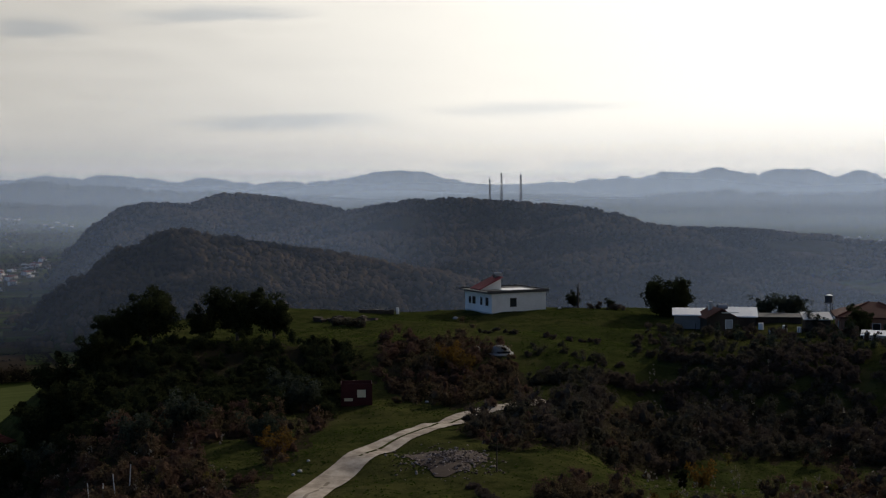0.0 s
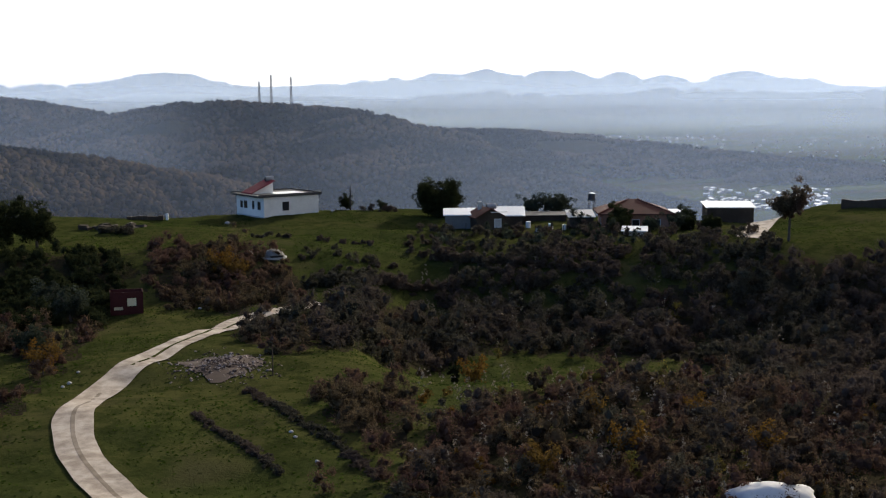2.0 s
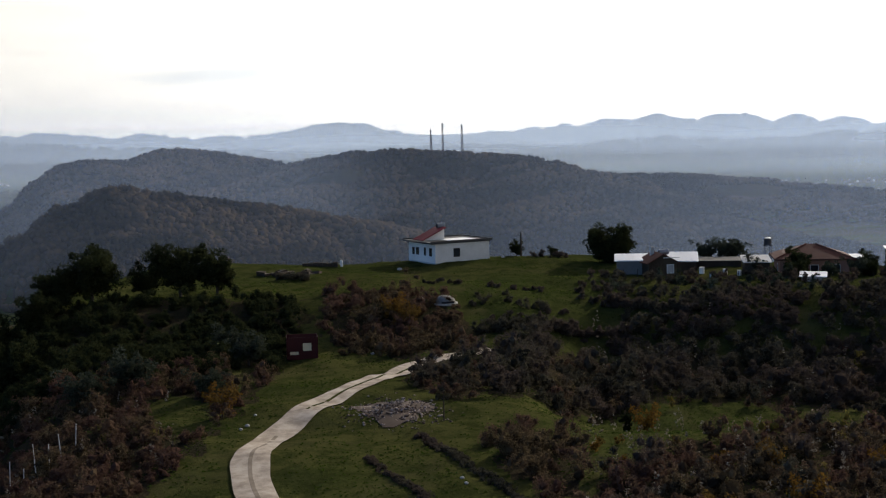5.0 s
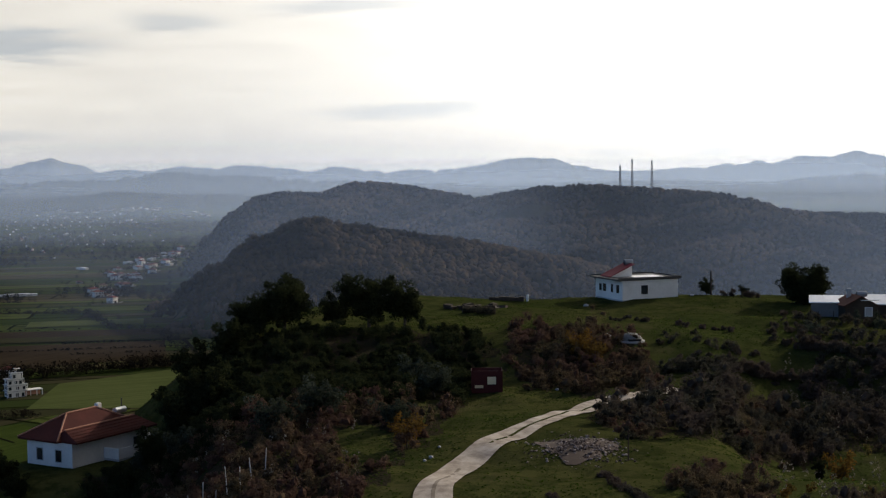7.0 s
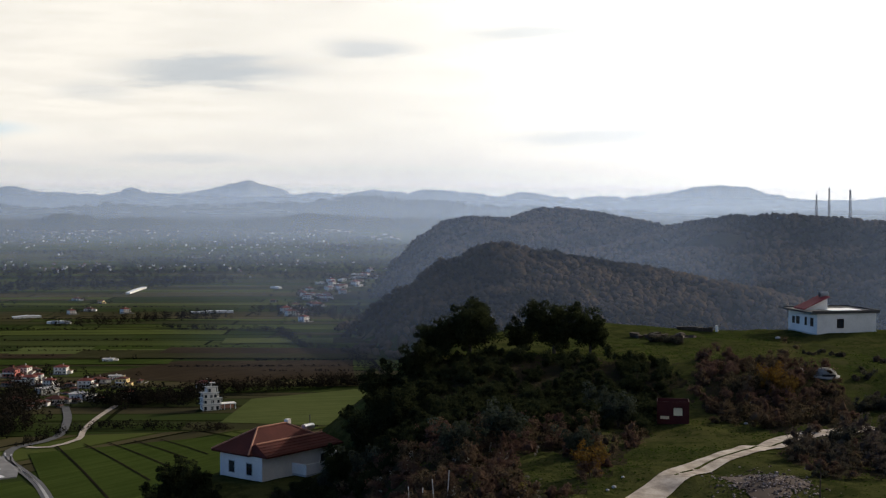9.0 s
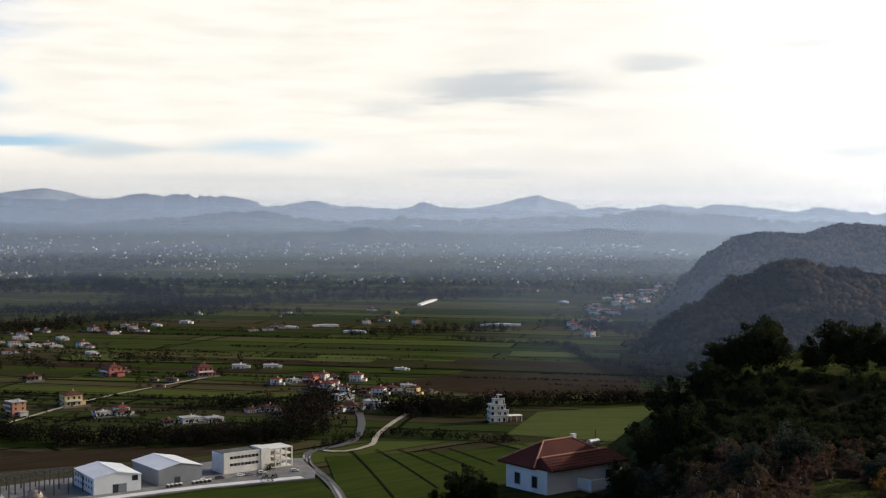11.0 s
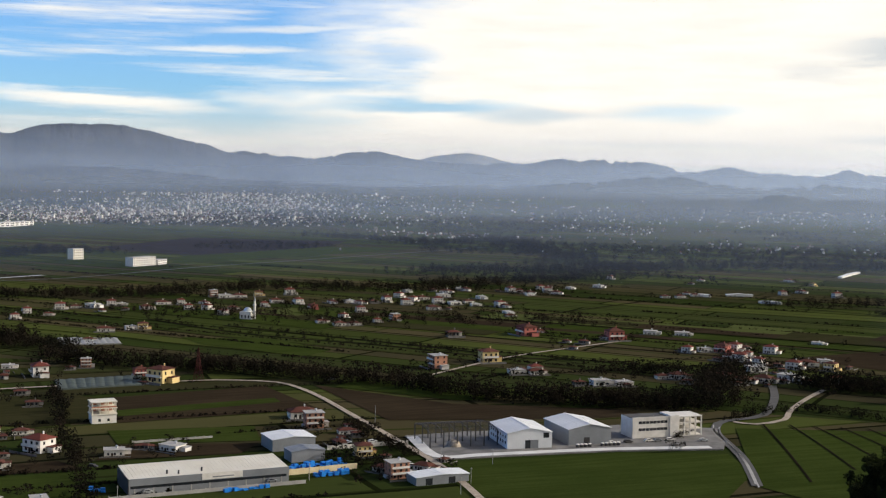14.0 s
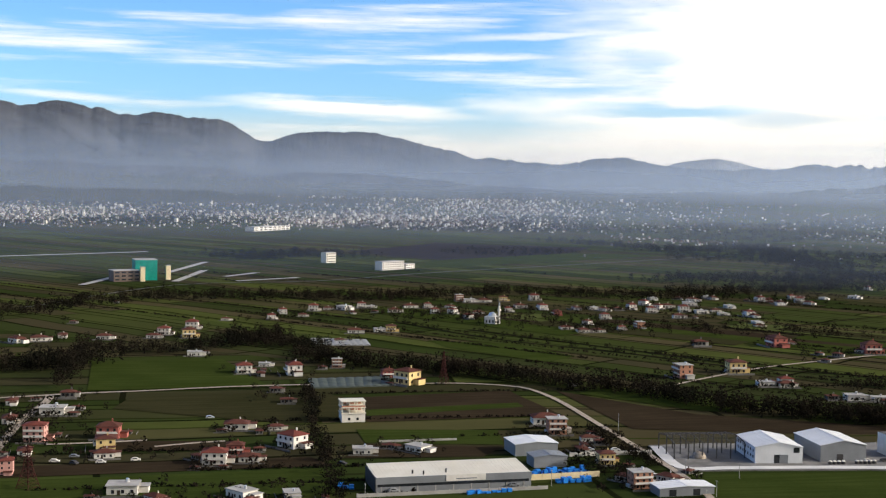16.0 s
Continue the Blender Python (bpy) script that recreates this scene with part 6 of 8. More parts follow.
def place_front(p, q):
    """Centre of the front line, its length and its turn."""
    p, q = Vector(p), Vector(q)
    d = q - p
    return (p + q) / 2, d.length, math.degrees(math.atan2(d.y, d.x))


M_YARD = worn("worn_yard", (0.10, 0.096, 0.09), (0.22, 0.21, 0.20), 0.25)
M_APRON = worn("clean_concrete", (0.50, 0.49, 0.47), (0.68, 0.67, 0.65), 0.3)


def lot():
    bm = bmesh.new()
    pts = [(-433, 410), (-388, 385), (-376, 408), (-349, 458), (-318, 500), (-326, 514), (-346, 540), (-380, 520), (-400, 470), (-422, 440)]
    v = [bm.verts.new((x, y, 0.5)) for x, y in pts]
    w = [bm.verts.new((x, y, 0.0)) for x, y in pts]
    bm.faces.new(v)
    for i in range(len(pts)):
        bm.faces.new((w[i], w[(i + 1) % len(pts)], v[(i + 1) % len(pts)], v[i]))
    bmesh.ops.recalc_face_normals(bm, faces=bm.faces)
    tagged(part("pavement_yard", bm, M_YARD), "pale concrete works yard", "yard", kind="structure")


lot()
ribbon("pavement_apron", "bright clean concrete strip along the front of the works yard", "yard", [(-429, 411), (-392, 391), (-379, 412), (-352, 460), (-324, 499)], 5.5, M_APRON, 0.56, every=6)


def works_hall(name, label, p, q, d, h, rise, wall_mat, roof_mat, side_windows=0, doors=(), dark_band=False, base=0.5):
    c, w, t = place_front(p, q)
    n = Matrix.Rotation(radians(t), 2) @ Vector((0, d / 2))
    root = thing(name, label, "hall", c.x + n.x, c.y + n.y, base, t)
    part("wall", gable_walls(w, d, h, rise), wall_mat, root)
    roof = part("roof", gable_roof(w, d, h, rise, 0.35, 0.22), roof_mat, root)
    for k in range(int(d / 2.4)):
        u = -d / 2 + (k + 0.5) * 2.4
        bm = gable_roof(w, 0.12, h + 0.22, rise, 0.33, 0.06)
        bm.transform(Matrix.Translation((0, u, 0)))
        part("roof_seam", bm, roof_mat, roof)
    part("ridge_cap", box(-0.35, 0.35, -d / 2 - 0.35, d / 2 + 0.35, h + rise + 0.2, h + rise + 0.3), roof_mat, roof)
    for row in (0, 1):
        for k in range(side_windows):
            u = -d / 2 + (k + 0.8) * (d - 2) / max(1, side_windows)
            opening(root, "-x", w, d, -u, h * (0.25 + 0.38 * row), 1.5, 1.3, frame_mat=wall_mat, glass=M_WINDOW)
    for u, ww, hh, m in doors:
        opening(root, "-y", w, d, u, 0.05, ww, hh, "door", M_GREY_METAL, m)
    return root


hall_a = works_hall("white_hall", "white steel works hall with a low gabled roof", (-381.6, 424.4), (-371.1, 442.7), 27, 7.0, 2.0, M_WHITE_METAL, M_WHITE_METAL, 7, ((-0.8, 2.6, 3.6, M_WINDOW), (2.2, 3.6, 3.6, M_GREY_METAL)))
opening(hall_a, "-y", 21.1, 27, 7.8, 4.6, 2.6, 2.2, frame_mat=M_GREY_METAL)
works_hall("grey_hall", "grey steel works hall with a white gabled roof", (-369.0, 452.0), (-359.8, 471.0), 28, 7.2, 2.0, M_GREY_METAL, M_WHITE_METAL, 0, ((-1.5, 3.0, 3.2, M_DARK_METAL),))
works_hall("grey_hall", "grey metal storage hall with a pale roof", (-446.1, 342.9), (-439.6, 361.6), 16, 5.2, 0.9, M_GREY_METAL, M_WHITE_METAL, 0, (), base=0.0)
works_hall("low_hall", "low hall with a bright white roof by the lane", (-360, 347.5), (-352, 369), 10, 3.2, 0.6, M_GREY_METAL, M_WHITE_METAL, 0, ((-6, 3, 2.6, M_WINDOW), (4, 3, 2.6, M_WINDOW)), base=0.0)
works_hall("small_hall", "small metal hall with a pale roof", (-424, 336), (-419, 350), 10, 4.5, 0.8, M_GREY_METAL, M_GREY_METAL, 0, (), base=0.0)


def tyres():
    for k in range(9):
        x, y = -367.0 + 0.44 * k * 2.0 + (1.8 if k > 3 else 0), 453.5 + 0.9 * k * 2.0 + (4 if k > 3 else 0)
        root = thing("tank_drum", "dark drum with a pale cover before the grey hall", "drum", x + 3.4, y - 1.6, 0.5, 64, "drums at the hall")
        part("drum", tube((0, 0, 0), (0, 0, 1.2), 0.9, sides=12), M_DARK_METAL, root)
        part("cover", tube((0, 0, 1.2), (0, 0, 1.6), 0.92, 0.6, 12), M_WHITE, root)


tyres()


def office():
    c, w, t = place_front((-359.3, 487.0), (-343.1, 520.3))
    d, h = 12.0, 9.2
    n = Matrix.Rotation(radians(t), 2) @ Vector((0, d / 2))
    root = thing("office_building", "white three-storey office block, half of it still an open concrete frame", "office building", c.x + n.x, c.y + n.y, 0.5, t)
    xm = 2.0
    part("wall", box(-w / 2, xm - 1, -d / 2, d / 2, 0, h), M_WHITE, root)
    part("stair_tower", box(xm - 1, xm + 3.6, -d / 2 - 0.5, d / 2 - 2, 0, h + 0.9), M_WHITE, root)
    part("parapet", box(-w / 2 - 0.2, xm - 1, -d / 2 - 0.2, -d / 2, h, h + 0.7), M_WHITE, root)
    for z in (2.7, 6.0):
        band = part("window_band", box(-w / 2 + 3.0, xm - 2.2, -d / 2 - 0.04, -d / 2 + 0.2, z + 0.6, z + 1.9), M_WINDOW, root, "long dark window band")
        for k in range(9):
            u = -w / 2 + 3.0 + k * (w / 2 + xm - 5.2) / 8
            part("mullion", box(u - 0.09, u + 0.09, -d / 2 - 0.1, -d / 2 + 0.1, z + 0.55, z + 1.95), M_WHITE, band)
    for z in (0.0, 3.0, 6.0, 9.0):
        part("floor_slab", box(xm + 3.6, w / 2, -d / 2, d / 2, z, z + 0.35), M_WHITE, root)
    for k in range(5):
        u = xm + 4.0 + k * (w / 2 - xm - 4.4) / 4
        for v in (-d / 2 + 0.25, 0, d / 2 - 0.25):
            part("column", box(u - 0.25, u + 0.25, v - 0.25, v + 0.25, 0, 9.0), M_WHITE, root)
    part("back_wall", box(xm + 3.6, w / 2, d / 2 - 0.6, d / 2 - 0.4, 0, 9.0), M_GREY_WALL, root)
    part("roof_deck", box(-w / 2 + 0.3, xm - 1.2, -d / 2 + 0.3, d / 2 - 0.3, h, h + 0.15), M_ASPHALT, root)


office()


def long_hall():
    c, w, t = place_front((-420.4, 255.8), (-398.9, 314.8))
    d, h = 21.0, 6.0
    n = Matrix.Rotation(radians(t), 2) @ Vector((0, d / 2))
    root = thing("long_hall", "long grey metal hall with a wide cream flat roof", "hall", c.x + n.x, c.y + n.y, 0.0, t)
    part("wall", box(-w / 2, w / 2, -d / 2, d / 2, 0, h - 0.6), M_GREY_METAL, root)
    part("fascia", box(-w / 2 - 0.1, w / 2 + 0.1, -d / 2 - 0.25, -d / 2, 3.3, h), M_GREY_METAL, root)
    part("end_fascia", box(-w / 2 - 0.3, -w / 2, -d / 2 - 0.25, d / 2, 0, h), M_DARK_METAL, root)
    part("window_band", box(-w / 2 + 0.6, w / 2 - 1.0, -d / 2 - 0.06, -d / 2 + 0.1, 2.2, 3.3), M_WINDOW, root, "dark window band under the fascia")
    bm = bmesh.new()
    a = [bm.verts.new(p) for p in ((-w / 2, -d / 2, h - 0.5), (w / 2, -d / 2, h - 0.5), (w / 2, d / 2, h + 0.7), (-w / 2, d / 2, h + 0.7))]
    b = [bm.verts.new(v.co + Vector((0, 0, 0.25))) for v in a]
    bm.faces.new(a[::-1]), bm.faces.new(b)
    for i in range(4):
        bm.faces.new((a[i], a[(i + 1) % 4], b[(i + 1) % 4], b[i]))
    roof = part("roof", bm, M_CREAM_ROOF, root, "cream sheet roof")
    for k in range(40):
        u = -w / 2 + (k + 0.5) * w / 40
        bm = bmesh.new()
        add_box(bm, u - 0.05, u + 0.05, -d / 2, d / 2, 0, 0.07)
        for v in bm.verts:
            v.co.z += h - 0.25 + 1.2 * (v.co.y + d / 2) / d
        part("roof_seam", bm, M_CREAM_ROOF, roof)
    sign = part("sign_board", box(-3.5, 12.5, -d / 2 - 0.45, -d / 2 - 0.27, 3.6, 6.1), M_WHITE, root, "blank white sign board with grey bars")
    part("sign_bar", box(0.5, 9.0, -d / 2 - 0.5, -d / 2 - 0.46, 4.3, 4.7), M_GREY_METAL, sign)
    for u, v in ((-16, -6), (-12, -8), (-2.5, -6)):
        part("vent", tube((u, v, h), (u, v, h + 1.5), 0.35, sides=8), M_DARK_METAL, roof)
    for k in range(9):
        part("pilaster", box(-w / 2 + 2 + k * 7.2, -w / 2 + 2.4 + k * 7.2, -d / 2 - 0.12, -d / 2, 0, 2.3), M_GREY_WALL, root)


M_CREAM_ROOF = worn("cream_sheet", (0.62, 0.57, 0.47), (0.72, 0.68, 0.58), 0.3, 0.6)
long_hall()


def yard_wall(p, q, h, mat, label):
    c, w, t = place_front(p, q)
    root = thing("boundary_wall", label, "wall", c.x, c.y, 0.0, t)
    n = max(2, int(w / 4))
    for k in range(n):
        part("panel", box(-w / 2 + k * w / n + 0.12, -w / 2 + (k + 1) * w / n - 0.12, -0.1, 0.1, 0, h), mat, root)
        part("pier", box(-w / 2 + k * w / n - 0.16, -w / 2 + k * w / n + 0.16, -0.18, 0.18, 0, h + 0.25), mat, root)


yard_wall((-418, 246), (-392, 318), 1.4, M_CONCRETE, "low pale boundary wall before the long hall")
yard_wall((-408, 318), (-398, 350), 2.4, M_CREAM, "cream boundary wall of the crate yard")
yard_wall((-434, 364), (-420, 400), 1.8, M_WHITE, "white boundary wall along the yards")
yard_wall((-452, 300), (-444, 322), 1.0, M_GREY_WALL, "grey block wall across the plots")
yard_wall((-500, 306), (-487, 340), 1.2, M_GREY_WALL, "grey block wall between two sheds")


def crates(seed, p, q, rows, n, label):
    rng = np.random.RandomState(seed)
    p, q = Vector(p), Vector(q)
    d = (q - p).normalized()
    s = Vector((-d.y, d.x))
    ang = math.degrees(math.atan2(d.y, d.x))
    for k in range(n):
        for j in range(rows):
            c = p.lerp(q, (k + 0.5) / n) + s * (j * 2.1) + Vector(rng.normal(size=2) * 0.25)
            root = thing("crate_stack", label, "crates", c.x, c.y, 0.05, ang + rng.normal() * 6, "blue crate stacks")
            hgt = 0
            for lev in range(rng.randint(1, 4)):
                part("crate", box(-0.9, 0.9, -0.75, 0.75, hgt, hgt + 0.6), M_BLUE, root)
                hgt += 0.66


crates(1, (-414, 324), (-407, 352), 3, 11, "stack of bright blue plastic crates in the yard")
crates(2, (-398, 327), (-393, 342), 2, 6, "stack of bright blue plastic crates by the wall")
crates(3, (-401.5, 285), (-396, 303), 1, 9, "blue plastic crates stacked along the hall front")
crates(4, (-434, 246), (-430, 252), 2, 3, "blue plastic crates at the hall end")


def steel_frame():
    c, w, t = place_front((-405, 399), (-391, 428))
    d, h = 22.0, 7.0
    n = Matrix.Rotation(radians(t), 2) @ Vector((0, d / 2))
    root = thing("steel_frame", "bare dark steel frame of an unfinished hall", "steel frame", c.x + n.x, c.y + n.y, 0.5, t)
    for i in range(6):
        u = -w / 2 + i * w / 5
        for v in (-d / 2, 0, d / 2):
            part("post", box(u - 0.22, u + 0.22, v - 0.22, v + 0.22, 0, h if v else h + 1.4), M_DARK_METAL, root)
        for s in (-1, 1):
            part("rafter", tube((u, s * d / 2, h), (u, 0, h + 1.4), 0.2, sides=5), M_DARK_METAL, root)
    for k in range(15):
        v = -d / 2 + k * d / 14
        z = h + 1.4 * (1 - abs(v) / (d / 2)) + 0.25
        part("purlin", box(-w / 2, w / 2, v - 0.09, v + 0.09, z, z + 0.16), M_DARK_METAL, root)
    bm = bmesh.new()
    bmesh.ops.create_icosphere(bm, subdivisions=3, radius=1)
    for v in bm.verts:
        v.co = Vector((v.co.x * 3.4, v.co.y * 3.0, max(-0.2, v.co.z * 3.0 * (1 + 0.2 * noise.noise(v.co * 2)))))
    sand = part("sand_mound", bm, M_TRACK)
    sand.matrix_basis = pose(-402, 411, 0.5)
    tagged(sand, "pale heap of building sand in the yard", "sand heap")


steel_frame()


def pillar_house():
    c, w, t = place_front((-551, 315), (-547, 326))
    d = 9.0
    n = Matrix.Rotation(radians(t), 2) @ Vector((0, d / 2))
    root = thing("unfinished_house", "unfinished house of concrete slabs and columns over a white ground floor", "house", c.x + n.x, c.y + n.y, 0.0, t)
    part("ground_wall", box(-w / 2, w / 2, -d / 2, d / 2, 0, 4.2), M_WHITE, root)
    for z in (4.2, 7.2, 10.2):
        part("slab", box(-w / 2 - 0.4, w / 2 + 0.4, -d / 2 - 0.4, d / 2 + 0.4, z, z + 0.35), M_CREAM_ROOF, root)
    for u in (-w / 2 + 0.3, -w / 6, w / 6, w / 2 - 0.3):
        for v in (-d / 2 + 0.3, 0, d / 2 - 0.3):
            part("column", box(u - 0.22, u + 0.22, v - 0.22, v + 0.22, 4.5, 10.2), M_CREAM_ROOF, root)
    part("infill", box(-w / 2 + 0.5, w / 2 - 0.5, d / 2 - 0.5, d / 2 - 0.3, 4.5, 10.2), M_BRICK, root)
    part("parapet", box(-w / 2, w / 2, -d / 2, -d / 2 + 0.15, 7.5, 8.3), M_BRICK, root)
    opening(root, "-y", w, d, -2.2, 1.0, 1.2, 1.3)
    opening(root, "-y", w, d, 2.0, 1.0, 1.2, 1.3)


pillar_house()


def tower_house():
    x, y = -313, 692
    root = thing("tower_house", "stepped white four-storey house with deep balconies", "house", x, y, 0.0, 40)
    z = 0.0
    for k, (w, d, h, ox) in enumerate(((11.0, 8.5, 3.3, 0.0), (11.6, 8.8, 3.0, 0.3), (9.6, 8.2, 3.0, -0.5), (6.6, 6.0, 2.9, 0.6), (3.2, 3.2, 2.2, 1.4))):
        x0, x1 = ox - w / 2, ox + w / 2
        tier = part("storey", box(x0 + 0.9, x1 - 0.6, -d / 2 + 1.1, d / 2, z, z + h), M_WHITE, root)
        for u in (x0 + 2.0, ox + 0.4, x1 - 1.9)[:3 if k < 3 else 1]:
            part("window", box(u - 0.75, u + 0.75, -d / 2 + 1.04, -d / 2 + 1.2, z + 0.2, z + 2.3), M_WINDOW, tier)
            part("window", box(x0 + 0.84, x0 + 1.0, (u - ox) * 0.6 - 0.5, (u - ox) * 0.6 + 0.5, z + 0.8, z + 2.2), M_WINDOW, tier)
        part("slab", box(x0, x1, -d / 2, d / 2 + 0.2, z + h, z + h + 0.28), M_GREY_WALL, root)
        if k < 4:
            part("balcony_front", box(x0, x1, -d / 2, -d / 2 + 0.12, z + h + 0.28, z + h + 1.0), M_WHITE, tier)
            for u in (x0 + 0.2, ox, x1 - 0.2):
                part("column", tube((u, -d / 2 + 0.25, z), (u, -d / 2 + 0.25, z + h), 0.17, sides=8), M_WHITE, tier)
        z += h + 0.28
    part("terrace", box(5.5, 15, -3, 3, 3.0, 3.4), M_WHITE, root, "white terrace wing on columns")
    for u in (8, 11.5, 14.5):
        part("column", box(u - 0.2, u + 0.2, -2.8, -2.4, 0, 3.0), M_WHITE, root)
    part("wing_wall", box(5.5, 14.5, 1, 1.2, 0, 3.0), M_BRICK, root)


tower_house()


# ---- houses of the plain ----


def plain_house(kind):
    """One house at the origin with its parts."""
    spec = {
        "two": ("white two-storey house with a red tiled hip roof", 10.5, 9, 6.2, 1.9, M_WHITE, M_TILE_PLAIN, 2),
        "low": ("low white house with a red tiled hip roof", 11.5, 8, 3.3, 1.7, M_WHITE, M_TILE_DARK, 1),
        "tall": ("pink three-storey house with a red roof and white balconies", 11, 9, 9.0, 1.5, M_PINK, M_TILE_PLAIN, 3),
        "flat": ("white flat-roofed block house", 12, 9, 3.6, 0, M_WHITE, M_CONCRETE, 1),
        "yellow": ("yellow two-storey house with a brown tiled roof", 10, 9, 6.4, 1.4, M_YELLOW, M_TILE_DARK, 2),
        "red": ("red-walled two-storey house with a tiled roof", 11, 9, 6.2, 2.0, M_RED_WALL, M_TILE_DARK, 2),
        "small": ("small grey farm shed with a dark roof", 7, 5, 2.8, 0.9, M_SHED, M_TILE_DARK, 1),
        "brick": ("bare brick house with concrete balconies", 10.5, 9, 8.6, 0, M_BRICK, M_CONCRETE, 3),
    }[kind]
    label, w, d, h, rise, wall, roof, floors = spec
    root = thing("house", label, "house", 0, 0, 0, 0, "houses of the plain")
    part("wall", box(-w / 2, w / 2, -d / 2, d / 2, 0, h), wall, root)
    if rise:
        rf = part("roof", hip_roof(w, d, h, rise, 0.6, 0.2), roof, root)
        part("chimney", box(1.2, 1.8, 0.6, 1.2, h + 0.4, h + rise + 0.9), wall, rf)
    else:
        part("roof", box(-w / 2 - 0.5, w / 2 + 0.5, -d / 2 - 0.5, d / 2 + 0.5, h, h + 0.3), roof, root)
        part("roof_water_tank", tube((1.5, 1, h + 0.3), (1.5, 1, h + 1.7), 0.7, sides=10), M_ZINC, root)
    for f in range(floors):
        z = 0.9 + 3.0 * f
        for u in (-w * 0.3, w * 0.02, w * 0.32):
            part("window", box(u - 0.6, u + 0.6, -d / 2 - 0.06, -d / 2 + 0.1, z, z + 1.35), M_WINDOW, root)
        for u in (-d * 0.25, d * 0.25):
            part("window", box(-w / 2 - 0.06, -w / 2 + 0.1, u - 0.55, u + 0.55, z, z + 1.35), M_WINDOW, root)
            part("window", box(w / 2 - 0.1, w / 2 + 0.06, u - 0.55, u + 0.55, z, z + 1.35), M_WINDOW, root)
        if f:
            part("balcony", box(-w * 0.46, w * 0.46, -d / 2 - 1.3, -d / 2, z - 1.05, z - 0.85), M_WHITE, root)
            part("balcony_front", box(-w * 0.46, w * 0.46, -d / 2 - 1.3, -d / 2 - 1.2, z - 0.85, z + 0.05), M_WHITE, root)
    part("annex", box(w / 2, w / 2 + w * 0.32, -d * 0.1, d * 0.48, 0, min(2.7, h * 0.8)), M_GREY_WALL if kind in ("brick", "small") else wall, root)
    part("annex_roof", box(w / 2 - 0.02, w / 2 + w * 0.36, -d * 0.14, d * 0.52, min(2.7, h * 0.8), min(2.7, h * 0.8) + 0.18), M_TILE_DARK if rise else M_CONCRETE, root)
    if floors > 1:
        part("stair", box(-w / 2 - 1.2, -w / 2, -d * 0.1, d * 0.4, 0, 1.6), M_CONCRETE, root)
        part("porch_roof", box(-w * 0.3, w * 0.1, -d / 2 - 1.6, -d / 2, 2.5, 2.65), M_TILE_DARK, root)
    part("yard_wall", box(-w * 0.75, w * 0.8, -d / 2 - 5.0, -d / 2 - 4.8, 0, 1.1), M_SHED, root)
    part("door", box(-w * 0.16, -w * 0.06, -d / 2 - 0.08, -d / 2 + 0.1, 0, 2.1), M_DARK_WOOD, root)
    return root


HOUSES = []
HOUSES.append(("low", [(-630, 175, -20, 0.91), (-533, 188, 70, 0.84), (-495, 238, 60, 0.86), (-563, 264, 60, 1.11), (-552, 279, 62, 0.72), (-679, 190, -20, 0.82), (-556, 161, -20, 0.81), (-452, 179, 16, 0.73), (-866, 505, 60, 1.0), (-501, 403, 62, 1.25), (-457, 394, 62, 0.7), (-388, 355, 16, 0.7), (-379, 370, 16, 0.75), (-520, 603, 62, 0.92), (-905, 356, 60, 0.9), (-988, 452, 62, 0.7), (-914, 322, 60, 0.97), (-937, 299, -20, 0.91), (-925, 278, 70, 1.11), (-923, 262, 16, 1.11), (-988, 524, 60, 0.7), (-824, 468, 60, 0.7), (-863, 412, 60, 0.7), (-1028, 571, 62, 0.74)]))
HOUSES.append(("low", [(-989, 575, -20, 0.72), (-982, 614, 70, 1.01), (-1010, 648, 70, 1.05), (-994, 683, 16, 0.79), (-1026, 745, 62, 1.0), (-931, 784, -20, 0.92), (-911, 801, 16, 0.89), (-906, 877, 60, 1.02), (-946, 951, 16, 1.03), (-951, 986, -20, 0.91), (-858, 893, 70, 0.81), (-886, 1014, 16, 0.94), (-833, 821, 60, 0.99), (-811, 672, 70, 0.88), (-789, 672, 70, 0.92), (-784, 683, 62, 0.84), (-938, 675, 60, 0.84), (-966, 744, 70, 0.97), (-869, 1038, 16, 0.87), (-776, 1101, 60, 0.81), (-766, 1113, 60, 0.84), (-766, 1141, 60, 0.77), (-784, 1152, 16, 0.74), (-881, 1322, 5, 0.72)]))
HOUSES.append(("low", [(-810, 1406, 5, 0.97), (-720, 1276, 5, 0.94), (-480, 760, 5, 0.9), (-431, 775, 30, 1.0), (-419, 678, 5, 1.04), (-412, 690, 5, 1.04), (-453, 659, 30, 1.0), (-460, 652, 60, 0.77), (-807, 891, -20, 0.83), (-749, 833, 62, 0.78), (-599, 776, 5, 0.95), (-659, 767, -20, 0.78), (-594, 1600, 16, 0.85), (-611, 1787, 5, 0.73), (-631, 1898, 16, 0.89), (-602, 1656, 60, 0.94), (-1016, 3338, 5, 0.93), (-1057, 3421, 16, 0.97), (-1332, 3493, 5, 0.79), (-1386, 3327, 60, 0.79)]))
HOUSES.append(("tall", [(-581, 173, 60, 0.98), (-523, 144, -20, 0.7)]))
HOUSES.append(("red", [(-572, 204, 60, 1.04), (-513, 240, 62, 0.78), (-665, 412, 70, 0.79), (-655, 748, -20, 1.36), (-594, 779, 60, 1.26), (-899, 735, -20, 0.82), (-904, 1019, 60, 0.7), (-504, 787, 5, 0.95)]))
